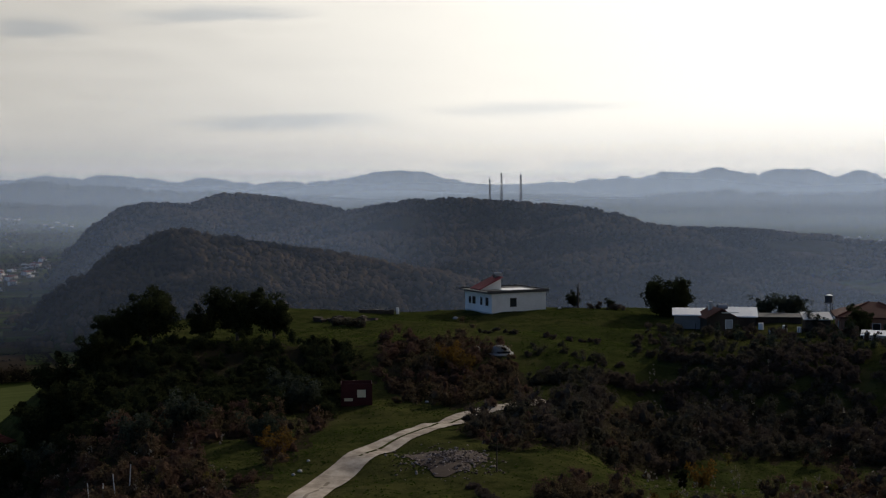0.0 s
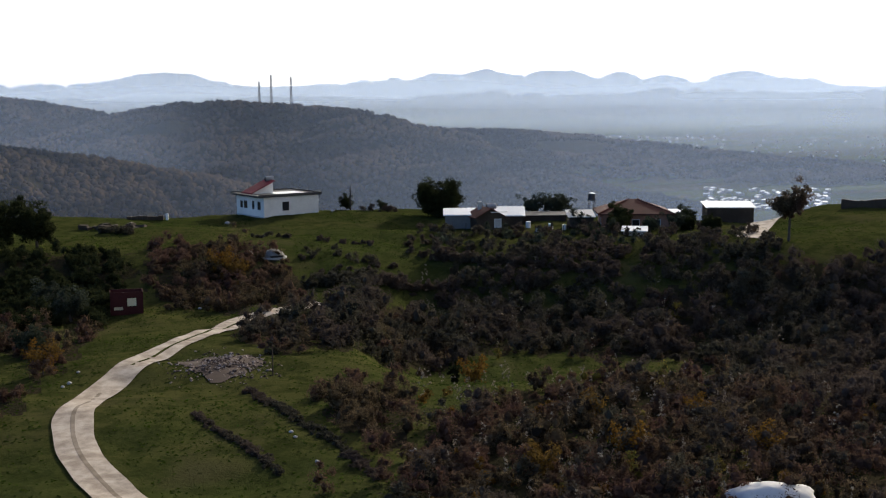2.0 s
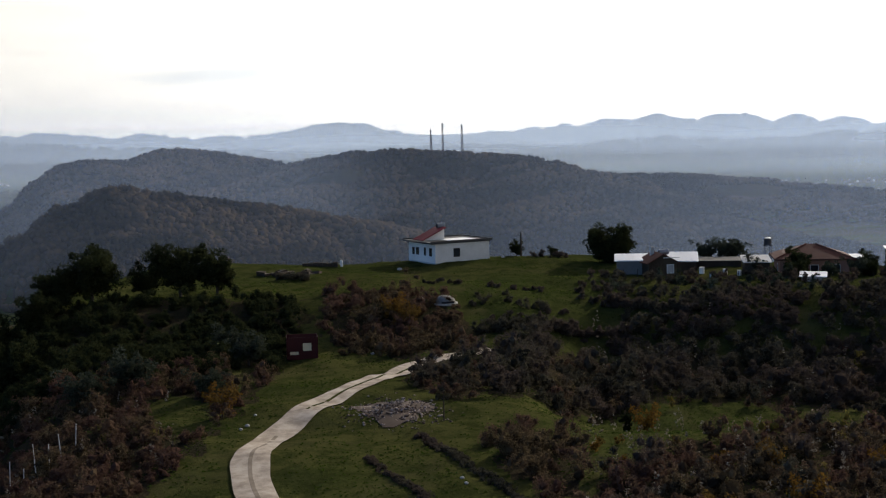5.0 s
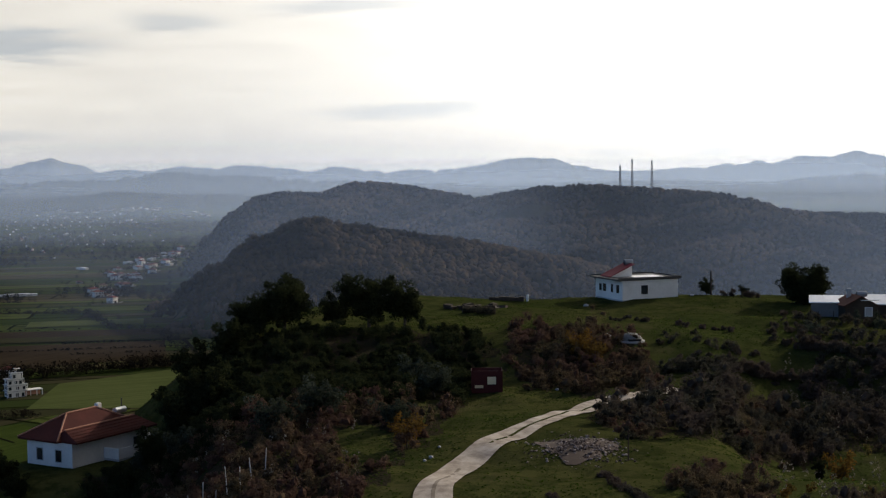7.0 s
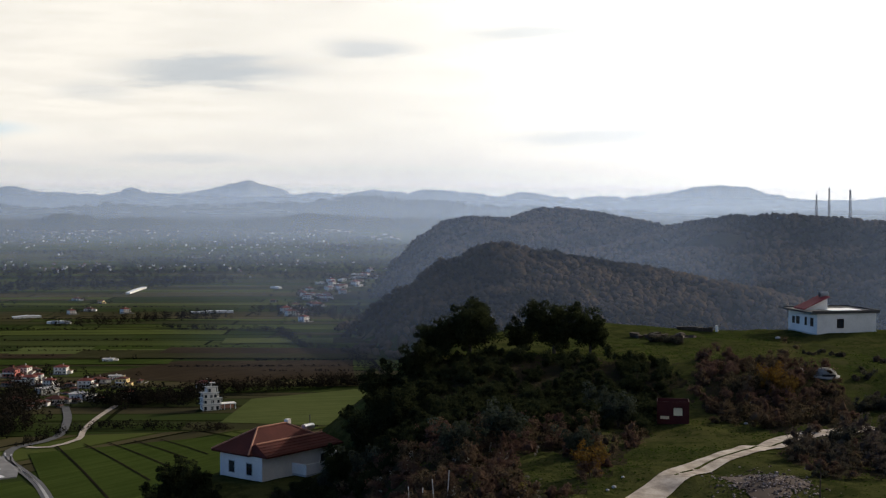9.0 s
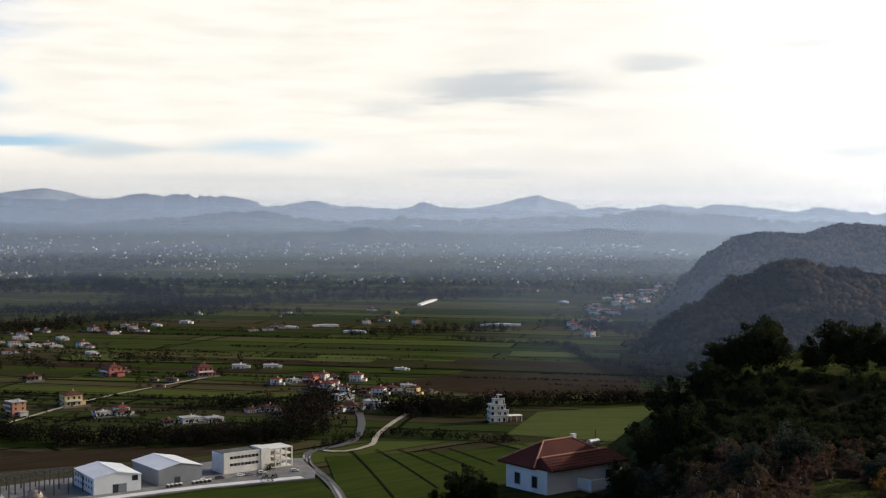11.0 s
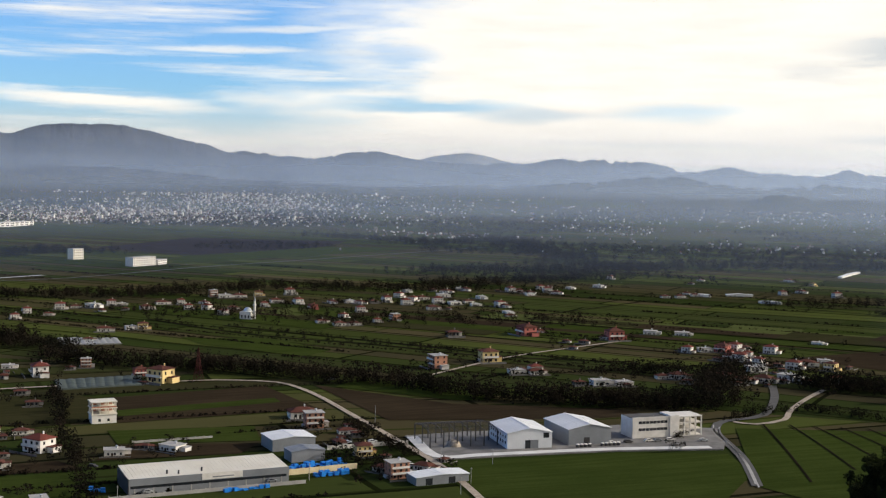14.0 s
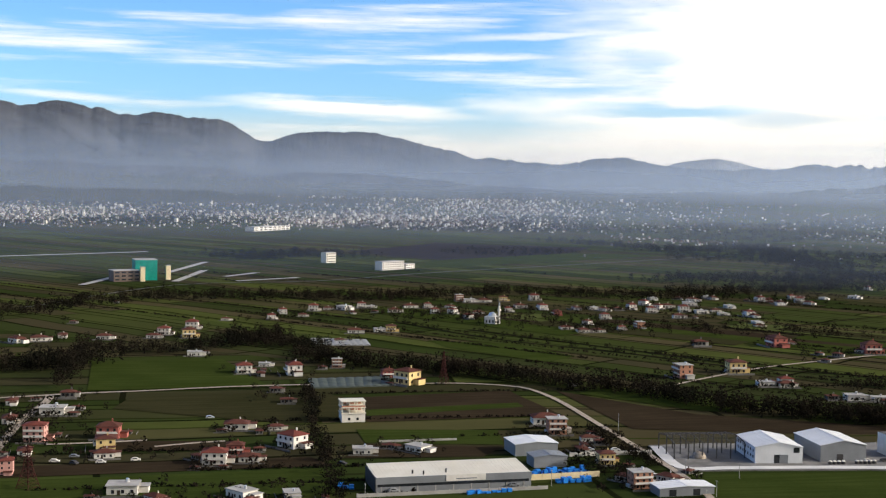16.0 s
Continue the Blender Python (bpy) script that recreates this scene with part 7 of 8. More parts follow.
HOUSES.append(("yellow", [(-548, 194, -20, 1.04), (-638, 409, 16, 1.34), (-860, 535, 62, 0.89), (-416, 369, 62, 0.8), (-575, 619, 62, 1.27), (-897, 381, 70, 1.12), (-1027, 770, 60, 0.91), (-759, 1373, 5, 0.72), (-409, 767, 5, 0.86), (-515, 1370, 30, 0.96)]))
HOUSES.append(("two", [(-499, 224, 60, 1.08), (-513, 268, 16, 1.14), (-720, 342, 70, 1.01), (-700, 366, -20, 1.13), (-945, 404, 60, 1.04), (-921, 371, 60, 1.0), (-1015, 519, -20, 0.86), (-979, 490, 70, 0.74), (-1025, 555, 60, 0.93), (-1028, 607, 62, 0.85), (-1003, 664, 60, 0.74), (-958, 642, 62, 0.77), (-1019, 803, 60, 1.04), (-908, 833, -20, 0.92), (-880, 832, 62, 0.92), (-871, 865, 60, 0.98), (-912, 1014, -20, 0.98), (-915, 1066, 70, 0.81), (-815, 892, -20, 0.96), (-907, 643, 16, 0.8), (-784, 709, 60, 0.7), (-855, 753, 60, 0.86), (-897, 857, 16, 0.79), (-936, 875, 16, 0.87)]))
HOUSES.append(("two", [(-947, 654, 16, 0.8), (-941, 712, 60, 0.74), (-828, 710, 16, 0.74), (-944, 754, -20, 0.98), (-888, 1046, 60, 0.92), (-958, 1246, 16, 0.72), (-668, 1260, 60, 0.92), (-718, 1235, 60, 0.78), (-518, 764, 16, 0.75), (-503, 801, 5, 0.94), (-471, 757, 16, 0.97), (-478, 778, 16, 0.71), (-454, 753, 5, 0.74), (-429, 755, 16, 0.96), (-429, 674, 60, 0.91), (-380, 720, 30, 0.84), (-523, 606, 62, 0.87), (-479, 810, 16, 0.95), (-557, 1542, 60, 0.79), (-575, 1660, 60, 0.86), (-535, 1512, 5, 0.82), (-626, 1969, 60, 1.01), (-653, 2099, 60, 1.03), (-566, 1679, 60, 1.03)]))
HOUSES.append(("two", [(-348, 761, 5, 1.01), (-996, 3399, 30, 1.03), (-969, 3362, 5, 0.76), (-1375, 3470, 5, 0.75)]))
HOUSES.append(("small", [(-510, 221, 16, 0.78), (-705, 346, -20, 0.99), (-649, 328, 60, 1.02), (-614, 317, 60, 1.05), (-686, 222, 62, 1.19), (-633, 207, 60, 0.7), (-449, 394, 60, 0.76), (-439, 375, -20, 0.96), (-531, 595, 70, 0.91), (-684, 696, 62, 1.45), (-586, 492, 60, 0.7), (-1164, 421, 70, 0.78), (-1021, 334, 60, 0.81), (-989, 597, 60, 0.83), (-910, 817, 70, 1.05), (-966, 951, 16, 0.96), (-922, 1005, 60, 0.75), (-924, 1093, -20, 0.78), (-826, 835, -20, 0.71), (-859, 1270, 16, 0.83), (-526, 769, 5, 0.73), (-503, 814, 16, 0.96), (-428, 738, 30, 0.71), (-393, 707, 5, 0.96)]))
HOUSES.append(("small", [(-477, 592, 60, 1.0), (-608, 739, 5, 0.75), (-581, 713, 16, 0.77), (-671, 766, 16, 1.01), (-595, 743, 16, 0.97), (-658, 2198, 5, 0.83), (-634, 1803, 16, 0.89), (-590, 1800, 16, 0.88), (-573, 1448, 30, 0.94)]))
HOUSES.append(("flat", [(-740, 366, 60, 0.7), (-805, 346, 62, 0.87), (-642, 200, 62, 1.15), (-469, 173, 62, 1.09), (-441, 209, 16, 0.92), (-431, 225, -20, 0.73), (-485, 288, 60, 0.8), (-477, 312, 16, 0.89), (-864, 527, 70, 0.82), (-1022, 585, 16, 1.05), (-1025, 615, 60, 0.72), (-1031, 732, 62, 1.01), (-924, 799, 70, 0.85), (-963, 989, 62, 0.79), (-833, 877, 62, 0.79), (-766, 849, -20, 0.86), (-973, 921, -20, 0.89), (-853, 869, 70, 1.0), (-879, 934, -20, 0.94), (-913, 913, 60, 1.01), (-875, 1002, 70, 0.72), (-892, 1138, 16, 0.97), (-899, 1097, 5, 0.73), (-513, 778, 60, 0.83)]))
HOUSES.append(("flat", [(-439, 724, 60, 1.03), (-430, 796, 30, 0.78), (-407, 710, 5, 1.04), (-529, 595, 62, 0.88), (-469, 602, 60, 1.0), (-459, 611, 60, 0.81), (-577, 843, 30, 1.0), (-597, 829, 30, 0.97), (-480, 879, 16, 0.79), (-652, 2005, 5, 0.73), (-1057, 3525, 5, 0.93)]))
HOUSES.append(("brick", [(-478, 392, 62, 0.95), (-376, 352, 70, 0.88), (-577, 574, -20, 1.1), (-714, 404, 62, 0.7), (-1045, 729, 70, 0.82), (-786, 731, -20, 0.85)]))


# a string of houses along the foot of the wooded hills
rng_foot = np.random.RandomState(91)
for kind_foot, n_foot in (("two", 14), ("low", 12), ("flat", 6), ("small", 5)):
    spots_foot = []
    for k_foot in range(n_foot):
        s_foot = rng_foot.rand() ** 1.3
        p_foot = at(-20.7 + 3.4 * s_foot + rng_foot.normal() * 0.6, 1300 + 800 * s_foot)
        spots_foot.append((p_foot[0], p_foot[1], rng_foot.choice([10, 40, 75]), rng_foot.uniform(0.8, 1.2)))
    HOUSES.append((kind_foot, spots_foot))


def villages():
    rng = np.random.RandomState(77)
    protos = {}
    for kind, rows in HOUSES:
        if kind not in protos:
            protos[kind] = plain_house(kind)
        for x, y, turn, size in rows:
            copy_thing(protos[kind], pose(x, y, gz(x, y) - 0.1, 0, 0, turn) @ Matrix.Diagonal((size * 0.88, size * 0.88, size * 0.88 * rng.uniform(0.92, 1.1), 1)))
    for kind, rows in HOUSES:
        for x, y, turn, size in rows:
            # farm sheds beside the nearer houses
            if math.hypot(x, y) < 900 and kind != "small" and rng.rand() < 0.8:
                a, q = rng.uniform(0, math.tau), rng.uniform(10, 17)
                k = rng.uniform(0.4, 0.75)
                sx, sy = x + q * math.cos(a), y + q * math.sin(a)
                copy_thing(protos["small"], pose(sx, sy, gz(sx, sy) - 0.1, 0, 0, turn + rng.choice([0, 90])) @ Matrix.Diagonal((k * rng.uniform(0.8, 1.5), k, k, 1)))
    for proto in protos.values():
        for o in (*proto.children_recursive, proto):
            bpy.data.objects.remove(o)


villages()


def block(name, label, category, p, q, d, h, floors, wall, bays, bars=None):
    """A large far building with window bands."""
    c, w, t = place_front(p, q)
    n = Matrix.Rotation(radians(t), 2) @ Vector((0, d / 2))
    root = thing(name, label, category, c.x + n.x, c.y + n.y, gz(c.x, c.y), t)
    part("wall", box(-w / 2, w / 2, -d / 2, d / 2, 0, h), wall, root)
    part("roof", box(-w / 2 - 0.3, w / 2 + 0.3, -d / 2 - 0.3, d / 2 + 0.3, h, h + 0.5), M_CONCRETE, root)
    for f in range(floors):
        z = (f + 0.35) * h / floors
        for k in range(bays):
            u = -w / 2 + (k + 0.5) * w / bays
            part("window", box(u - 0.33 * w / bays, u + 0.33 * w / bays, -d / 2 - 0.08, -d / 2 + 0.1, z, z + 0.42 * h / floors), M_WINDOW, root)
    return root


M_SHELL = worn("brown_concrete", (0.10, 0.075, 0.06), (0.16, 0.12, 0.095), 0.3)
block("hospital_block", "white four-storey block in the far fields", "building", (-1428, 874), (-1436, 912), 14, 11, 4, M_WHITE, 9)
block("hospital_wing", "low white wing beside the far block", "building", (-1440, 918), (-1450, 938), 12, 6, 2, M_WHITE, 4)
block("apartment_block", "pale cube-shaped block in the far fields", "building", (-1580, 875), (-1583, 892), 12, 14, 4, M_CREAM_ROOF, 5)
block("netted_tower", "unfinished tower wrapped in green netting", "building", (-1396, 528), (-1391, 552), 24, 23, 5, M_GREEN_NET, 0)
block("concrete_shell", "brown concrete shell beside the netted tower", "building", (-1388, 500), (-1386, 530), 20, 12, 3, M_SHELL, 4)
for k_c, off_c in enumerate((0, 9)):
    block("lift_core", "pale concrete lift core", "building", (-1380 - k_c * 14, 528 + k_c * 36), (-1379 - k_c * 14, 533 + k_c * 36), 5, 16, 1, M_CREAM, 0)
block("barracks", "long low white building before the town", "building", (-2504, 1211), (-2570, 1330), 24, 9, 2, M_WHITE, 8)
for p_g, q_g, l_g in (((-748, 1172), (-729, 1193), "white"), ((-686, 1135), (-664, 1141), "white"), ((-599, 1276), (-560, 1299), "white"), ((-666, 1679), (-649, 1669), "white"), ((-801, 1518), (-832, 1626), "white"), ((-770, 1140), (-752, 1150), "white")):
    c_g, w_g, t_g = place_front(p_g, q_g)
    root_g = thing("farm_hall", "long low white farm hall on the plain", "hall", c_g.x, c_g.y, 0, t_g, "white farm halls")
    part("wall", gable_walls(w_g, 5.5, 1.9, 0.8), M_WHITE, root_g)
    part("roof", gable_roof(w_g, 5.5, 1.9, 0.8, 0.2), M_WHITE_METAL, root_g)


def mosque():
    x, y = -869.5, 641
    root = thing("mosque", "small white mosque with a slim minaret in the village", "mosque", x, y, 0, 30)
    part("hall", box(-5, 5, -5, 5, 0, 6.5), M_WHITE, root)
    bm = bmesh.new()
    bmesh.ops.create_uvsphere(bm, u_segments=20, v_segments=10, radius=3.4)
    bm.transform(Matrix.Translation((0, 0, 6.6)))
    part("dome", bm, M_ZINC, root)
    m = part("minaret", tube((6.2, 0, 0), (6.2, 0, 15.5), 1.1, 0.8, 12), M_WHITE, root)
    part("gallery", tube((6.2, 0, 11.5), (6.2, 0, 12.3), 1.7, 1.7, 12), M_WHITE, m)
    part("spire", tube((6.2, 0, 15.5), (6.2, 0, 19.5), 0.9, 0.05, 12), M_GREY_METAL, m)
    for u in (-3, 0, 3):
        opening(root, "-y", 10, 10, u, 1.2, 1.2, 2.4)


mosque()


def greenhouse(pts, label, mat):
    p = [Vector(q) for q in pts]
    root = thing("greenhouse", label, "greenhouse", p[0].x, p[0].y, 0.0)
    n = 9
    for k in range(n):
        a, b = p[0].lerp(p[1], k / n), p[0].lerp(p[1], (k + 1) / n)
        c, e = p[3].lerp(p[2], k / n), p[3].lerp(p[2], (k + 1) / n)
        bm = bmesh.new()
        prof = [(0.0, 0.0), (0.0, 0.6), (0.25, 0.85), (0.5, 0.95), (0.75, 0.85), (1.0, 0.6), (1.0, 0.0)]
        rows = [[bm.verts.new((*(s.lerp(t, u) - p[0]), z)) for u, z in prof] for s, t in ((a, b), (c, e))]
        for i in range(6):
            bm.faces.new((rows[0][i], rows[0][i + 1], rows[1][i + 1], rows[1][i]))
        bm.faces.new(rows[0][::-1]), bm.faces.new(rows[1])
        part("tunnel", bm, mat, root)


M_PLASTIC = worn("grey_plastic_film", (0.05, 0.065, 0.06), (0.09, 0.105, 0.095), 0.4, 0.8)
M_PLASTIC_W = worn("white_plastic_film", (0.22, 0.22, 0.21), (0.34, 0.34, 0.32), 0.4, 0.6)
greenhouse([(-678, 364), (-663, 412), (-634, 394), (-648, 350)], "wide grey-green plastic greenhouses", M_PLASTIC)
greenhouse([(-848, 457), (-822, 490), (-794, 477), (-812, 442)], "wide pale plastic greenhouses", M_PLASTIC_W)


def pylon(x, y, height, foot, label):
    root = thing("pylon", label, "pylon", x, y, 0, 30, "power pylons")
    lv = [(0, foot), (0.45, foot * 0.42), (0.8, foot * 0.2), (1.0, foot * 0.06)]
    for sx in (-1, 1):
        for sy in (-1, 1):
            bm = bmesh.new()
            for (a, ra), (b, rb) in zip(lv, lv[1:]):
                add_tube(bm, (sx * ra, sy * ra, a * height), (sx * rb, sy * rb, b * height), 0.13, sides=4)
            part("leg", bm, M_RUST, root)
    bm = bmesh.new()
    for k in range(10):
        za, zb = k / 10, (k + 1) / 10
        ra, rb = np.interp([za, zb], [q[0] for q in lv], [q[1] for q in lv])
        for ax, ay, bx, by in ((-1, -1, 1, -1), (1, -1, 1, 1), (1, 1, -1, 1), (-1, 1, -1, -1)):
            add_tube(bm, (ax * ra, ay * ra, za * height), (bx * rb, by * rb, zb * height), 0.07, sides=4)
            add_tube(bm, (bx * ra, by * ra, za * height), (ax * rb, ay * rb, zb * height), 0.07, sides=4)
    part("bracing", bm, M_RUST, root)
    for z in (0.72, 0.84, 0.95):
        part("crossarm", tube((-foot * 1.1, 0, z * height), (foot * 1.1, 0, z * height), 0.13, sides=5), M_RUST, root)


pylon(-493.5, 144, 17, 3.2, "rusty lattice power pylon beside the pink house")
pylon(-625, 426, 20, 2.6, "rusty lattice power pylon by the tree belt")


def car(x, y, turn, mat, label):
    root = thing("car", label, "car", x, y, gz(x, y) + 0.5, turn, "parked cars")
    bm = bmesh.new()
    prof = [(-2.1, 0.35), (2.1, 0.35), (2.1, 0.8), (1.2, 0.95), (0.6, 1.45), (-1.3, 1.45), (-1.9, 0.95), (-2.1, 0.9)]
    f = [bm.verts.new((u, -0.85, z)) for u, z in prof]
    g = [bm.verts.new((u, 0.85, z)) for u, z in prof]
    bm.faces.new(f), bm.faces.new(g[::-1])
    for i in range(len(prof)):
        bm.faces.new((f[(i + 1) % len(prof)], f[i], g[i], g[(i + 1) % len(prof)]))
    part("body", bm, mat, root)
    part("side_glass", box(-1.2, 0.5, -0.87, 0.87, 1.0, 1.38), M_WINDOW, root)
    for u in (-1.3, 1.3):
        for v in (-0.8, 0.8):
            part("wheel", tube((u, v - 0.1, 0.33), (u, v + 0.1, 0.33), 0.33, sides=12), M_DARK_METAL, root)


for k_v, (x_v, y_v, t_v) in enumerate(((-350, 487, 64), (-348, 491, 64), (-355, 478, 64), (-345, 497, 60), (-334, 508, 50), (-358, 470, 64), (-416, 292, 70), (-414, 296, 70), (-419, 270, 70), (-417, 262, 70), (-531, 166, 60), (-536, 176, 62),
                                        (-524, 172, 20), (-520, 182, 65), (-590, 262, 70), (-517, 196, 70), (-372, 366, 60), (-376, 360, 20), (-384, 368, 40), (-437, 378, 64), (-431, 388, 64), (-401, 308, 70), (-468, 268, 30))):
    car(x_v, y_v, t_v, (M_WHITE, M_GREY_METAL, M_DARK_METAL, M_WHITE, M_ZINC)[k_v % 5], ("white", "grey", "dark", "white", "silver")[k_v % 5] + " car parked on the yard")
post("floodlight_mast", "tall lamp mast by the lane", "mast", -466, 421, 9, 0.15, M_GREY_METAL)
for p_l in ((-383, 384), (-366, 398), (-395, 322), (-412, 246), (-340, 352), (-348, 366)):
    post("pole", "thin power pole at the field edge", "pole", *p_l, 7, 0.12, M_GREY_WALL, True)

# ---- trees of the plain and the wooded hills ----
def crowns(name, label, category, pos, rad, tall, mat, seed, per=34, size=0.42, slope=None):
    """Many small trees as one object: each a stem and a ragged crown of leaf pieces."""
    rng = np.random.RandomState(seed)
    n = len(pos)
    pos, rad, tall = np.asarray(pos), np.asarray(rad), np.asarray(tall)
    c = np.repeat(pos, per, 0)
    r, h = np.repeat(rad, per), np.repeat(tall, per)
    d = rng.normal(size=(n * per, 3))
    d /= np.linalg.norm(d, axis=1)[:, None]
    q = rng.uniform(0.3, 1.0, n * per) ** 0.5
    p = c + np.stack([d[:, 0] * r * q, d[:, 1] * r * q, h * (0.56 + 0.44 * d[:, 2] * q)], -1)
    u, w = rng.normal(size=(n * per, 3)), rng.normal(size=(n * per, 3))
    if slope is not None:
        gx, gy = np.repeat(slope[0], per), np.repeat(slope[1], per)
        for k in (u, w):
            k[:, 2] = k[:, 2] * 0.22 + k[:, 0] * gx + k[:, 1] * gy
    s = (r * size * rng.uniform(0.6, 1.3, n * per))[:, None]
    u *= s / np.linalg.norm(u, axis=1)[:, None]
    w *= s / np.linalg.norm(w, axis=1)[:, None]
    v = np.stack([p - u, p + u * 0.6 - w, p + w], 1).reshape(-1, 3)
    ob = new(name, mesh_from(name, v, np.arange(len(v)).reshape(-1, 3), [mat]))
    return tagged(ob, label, category, kind="stuff")


def belt(line, n, width, rad, tall, seed):
    """Tree places along a line of points."""
    rng = np.random.RandomState(seed)
    p = np.array(line, float)
    seg = np.hypot(*np.diff(p, axis=0).T)
    cum = np.concatenate([[0], np.cumsum(seg)])
    n = int(n * 1.8)
    s = rng.uniform(0, cum[-1], n)
    x, y = np.interp(s, cum, p[:, 0]), np.interp(s, cum, p[:, 1])
    x, y = x + rng.normal(size=n) * width / 2, y + rng.normal(size=n) * width / 2
    k = rng.uniform(0.6, 1.3, n)
    return np.stack([x, y, ground(x, y) - 0.3], -1), rad * 0.9 * k, tall * k * rng.uniform(0.8, 1.2, n)


BELTS = [
    ([(-745, 400), (-694, 432), (-633, 467), (-585, 488), (-534, 510), (-487, 510), (-451, 532), (-417, 560), (-382, 580)], 420, 13, 3.0, 9.0),
    ([(-453, 526), (-419, 550), (-382, 580), (-380, 600)], 90, 12, 3.0, 9),
    ([(-799, 205), (-801, 237), (-799, 251), (-812, 270)], 120, 26, 3.2, 9),
    ([(-860, 288), (-837, 309), (-827, 345), (-840, 385), (-819, 428), (-796, 434), (-745, 400)], 170, 14, 2.8, 8),
    ([(-715, 226), (-778, 257), (-848, 286)], 46, 5, 3.0, 13),
    ([(-860, 394), (-851, 412), (-851, 435)], 70, 16, 3.2, 10),
    ([(-646, 347), (-582, 316), (-519, 283), (-475, 266), (-421, 238)], 80, 5, 2.2, 6),
    ([(-1094, 296), (-1142, 359), (-1197, 459), (-1164, 533), (-1128, 614), (-1086, 680), (-1092, 742), (-1090, 825), (-1040, 860), (-985, 935), (-990, 1048), (-985, 1175), (-957, 1279)], 620, 34, 3.4, 9),
    ([(-1747, 790), (-1674, 810), (-1741, 937), (-1680, 991)], 190, 40, 3.8, 11),
    ([(-1932, 1582), (-1768, 1594), (-1597, 1569), (-1661, 1820), (-1197, 1451), (-1025, 1368)], 520, 60, 4.0, 11),
    ([(-385, 591), (-418, 654), (-451, 720)], 110, 18, 3.2, 10),
    ([(-385, 690), (-372, 700), (-350, 706), (-329, 716)], 110, 18, 3.2, 9),
    ([(-351, 747), (-325, 758), (-291, 784), (-255, 812)], 120, 9, 2.8, 8),
    ([(-357, 566), (-357, 593), (-341, 624), (-307, 626), (-275, 630)], 70, 6, 1.8, 4),
    ([(-560, 1130), (-494, 1117), (-439, 1124), (-375, 1012), (-319, 976), (-271, 872)], 120, 6, 2.2, 5),
    ([(-1140, 1110), (-1115, 1176), (-1059, 1319), (-1028, 1462), (-987, 1556), (-861, 1663), (-806, 1823)], 520, 70, 3.8, 10),
    ([(-916, 576), (-787, 582), (-680, 618), (-593, 639), (-515, 693)], 60, 3, 1.6, 3),
    ([(-840, 600), (-689, 632), (-597, 650)], 40, 3, 1.6, 3),
    ([(-470, 410), (-440, 396), (-400, 382)], 50, 4, 1.8, 4),
    ([(-500, 640), (-470, 670), (-440, 690)], 60, 20, 2.6, 7),
    ([(-950, 600), (-850, 690), (-760, 760), (-680, 850)], 160, 50, 2.6, 6),
    ([(-660, 1120), (-600, 1200), (-560, 1260)], 90, 40, 2.8, 7),
    ([(-530, 1330), (-450, 1290), (-380, 1230), (-330, 1180)], 120, 30, 3.0, 8),
    ([(-560, 150), (-600, 175), (-650, 200)], 50, 20, 2.2, 5),
    ([(-420, 350), (-395, 360), (-375, 350)], 36, 10, 1.8, 4),
    ([(-330, 480), (-345, 500), (-352, 520)], 16, 3, 1.4, 3),
]


def tree_belts():
    P, R, T = zip(*[belt(l, n, w, r, t, 50 + i) for i, (l, n, w, r, t) in enumerate(BELTS)])
    crowns("tree_belts", "bare brown and dark green tree belts along ditches and lanes", "trees", np.concatenate(P), np.concatenate(R), np.concatenate(T), M_LEAF_BELT, 60, 44, 0.25)


tree_belts()


def poplars():
    """Pale bare poplars that stand above the belts."""
    rng = np.random.RandomState(71)
    P, R, T = zip(*[belt(l, n, w, 1.7, t, 80 + k) for k, (l, n, w, t) in enumerate((
        ([(-789, 196), (-795, 215)], 22, 9, 14), ([(-745, 400), (-694, 432), (-633, 467), (-585, 488), (-534, 510), (-487, 510), (-451, 532), (-417, 560), (-382, 580)], 60, 9, 10),
        ([(-1128, 614), (-1086, 680), (-1090, 825), (-985, 935), (-985, 1175)], 90, 30, 11), ([(-385, 591), (-418, 654), (-451, 720)], 26, 14, 12), ([(-1059, 1319), (-987, 1556), (-861, 1663)], 80, 60, 11)))])
    crowns("bare_poplars", "pale brown bare poplars standing over the tree belts", "trees", np.concatenate(P), np.concatenate(R), np.concatenate(T), M_LEAF_POPLAR, 72, 60, 0.2)


M_LEAF_POPLAR = leafy("bare_poplar_twigs", (0.022, 0.017, 0.012), (0.050, 0.038, 0.027), (0.036, 0.028, 0.020), 0.3, 0.05)
poplars()


def scattered_trees():
    """Trees round the far villages and the edge of the town."""
    rng = np.random.RandomState(5)
    n = 30000
    az, r = rng.uniform(-78, -14, n), np.sqrt(rng.uniform(1350 ** 2, 3900 ** 2, n))
    x, y = r * np.sin(np.radians(az)), r * np.cos(np.radians(az))
    dens = vnoise(x, y, 420, 3, 0.45)
    open_fields = (az < -46) & (r < 2900)
    ok = (dens > np.where(open_fields, 0.42, 0.08)) & (woods_height(x, y) < 0.2)
    x, y = x[ok], y[ok]
    k = rng.uniform(0.6, 1.3, len(x))
    crowns("far_trees", "brown winter trees between the far houses", "trees", np.stack([x, y, ground(x, y)], -1), 3.4 * k, 7.0 * k, M_LEAF_BELT, 61, 16, 0.36)


scattered_trees()


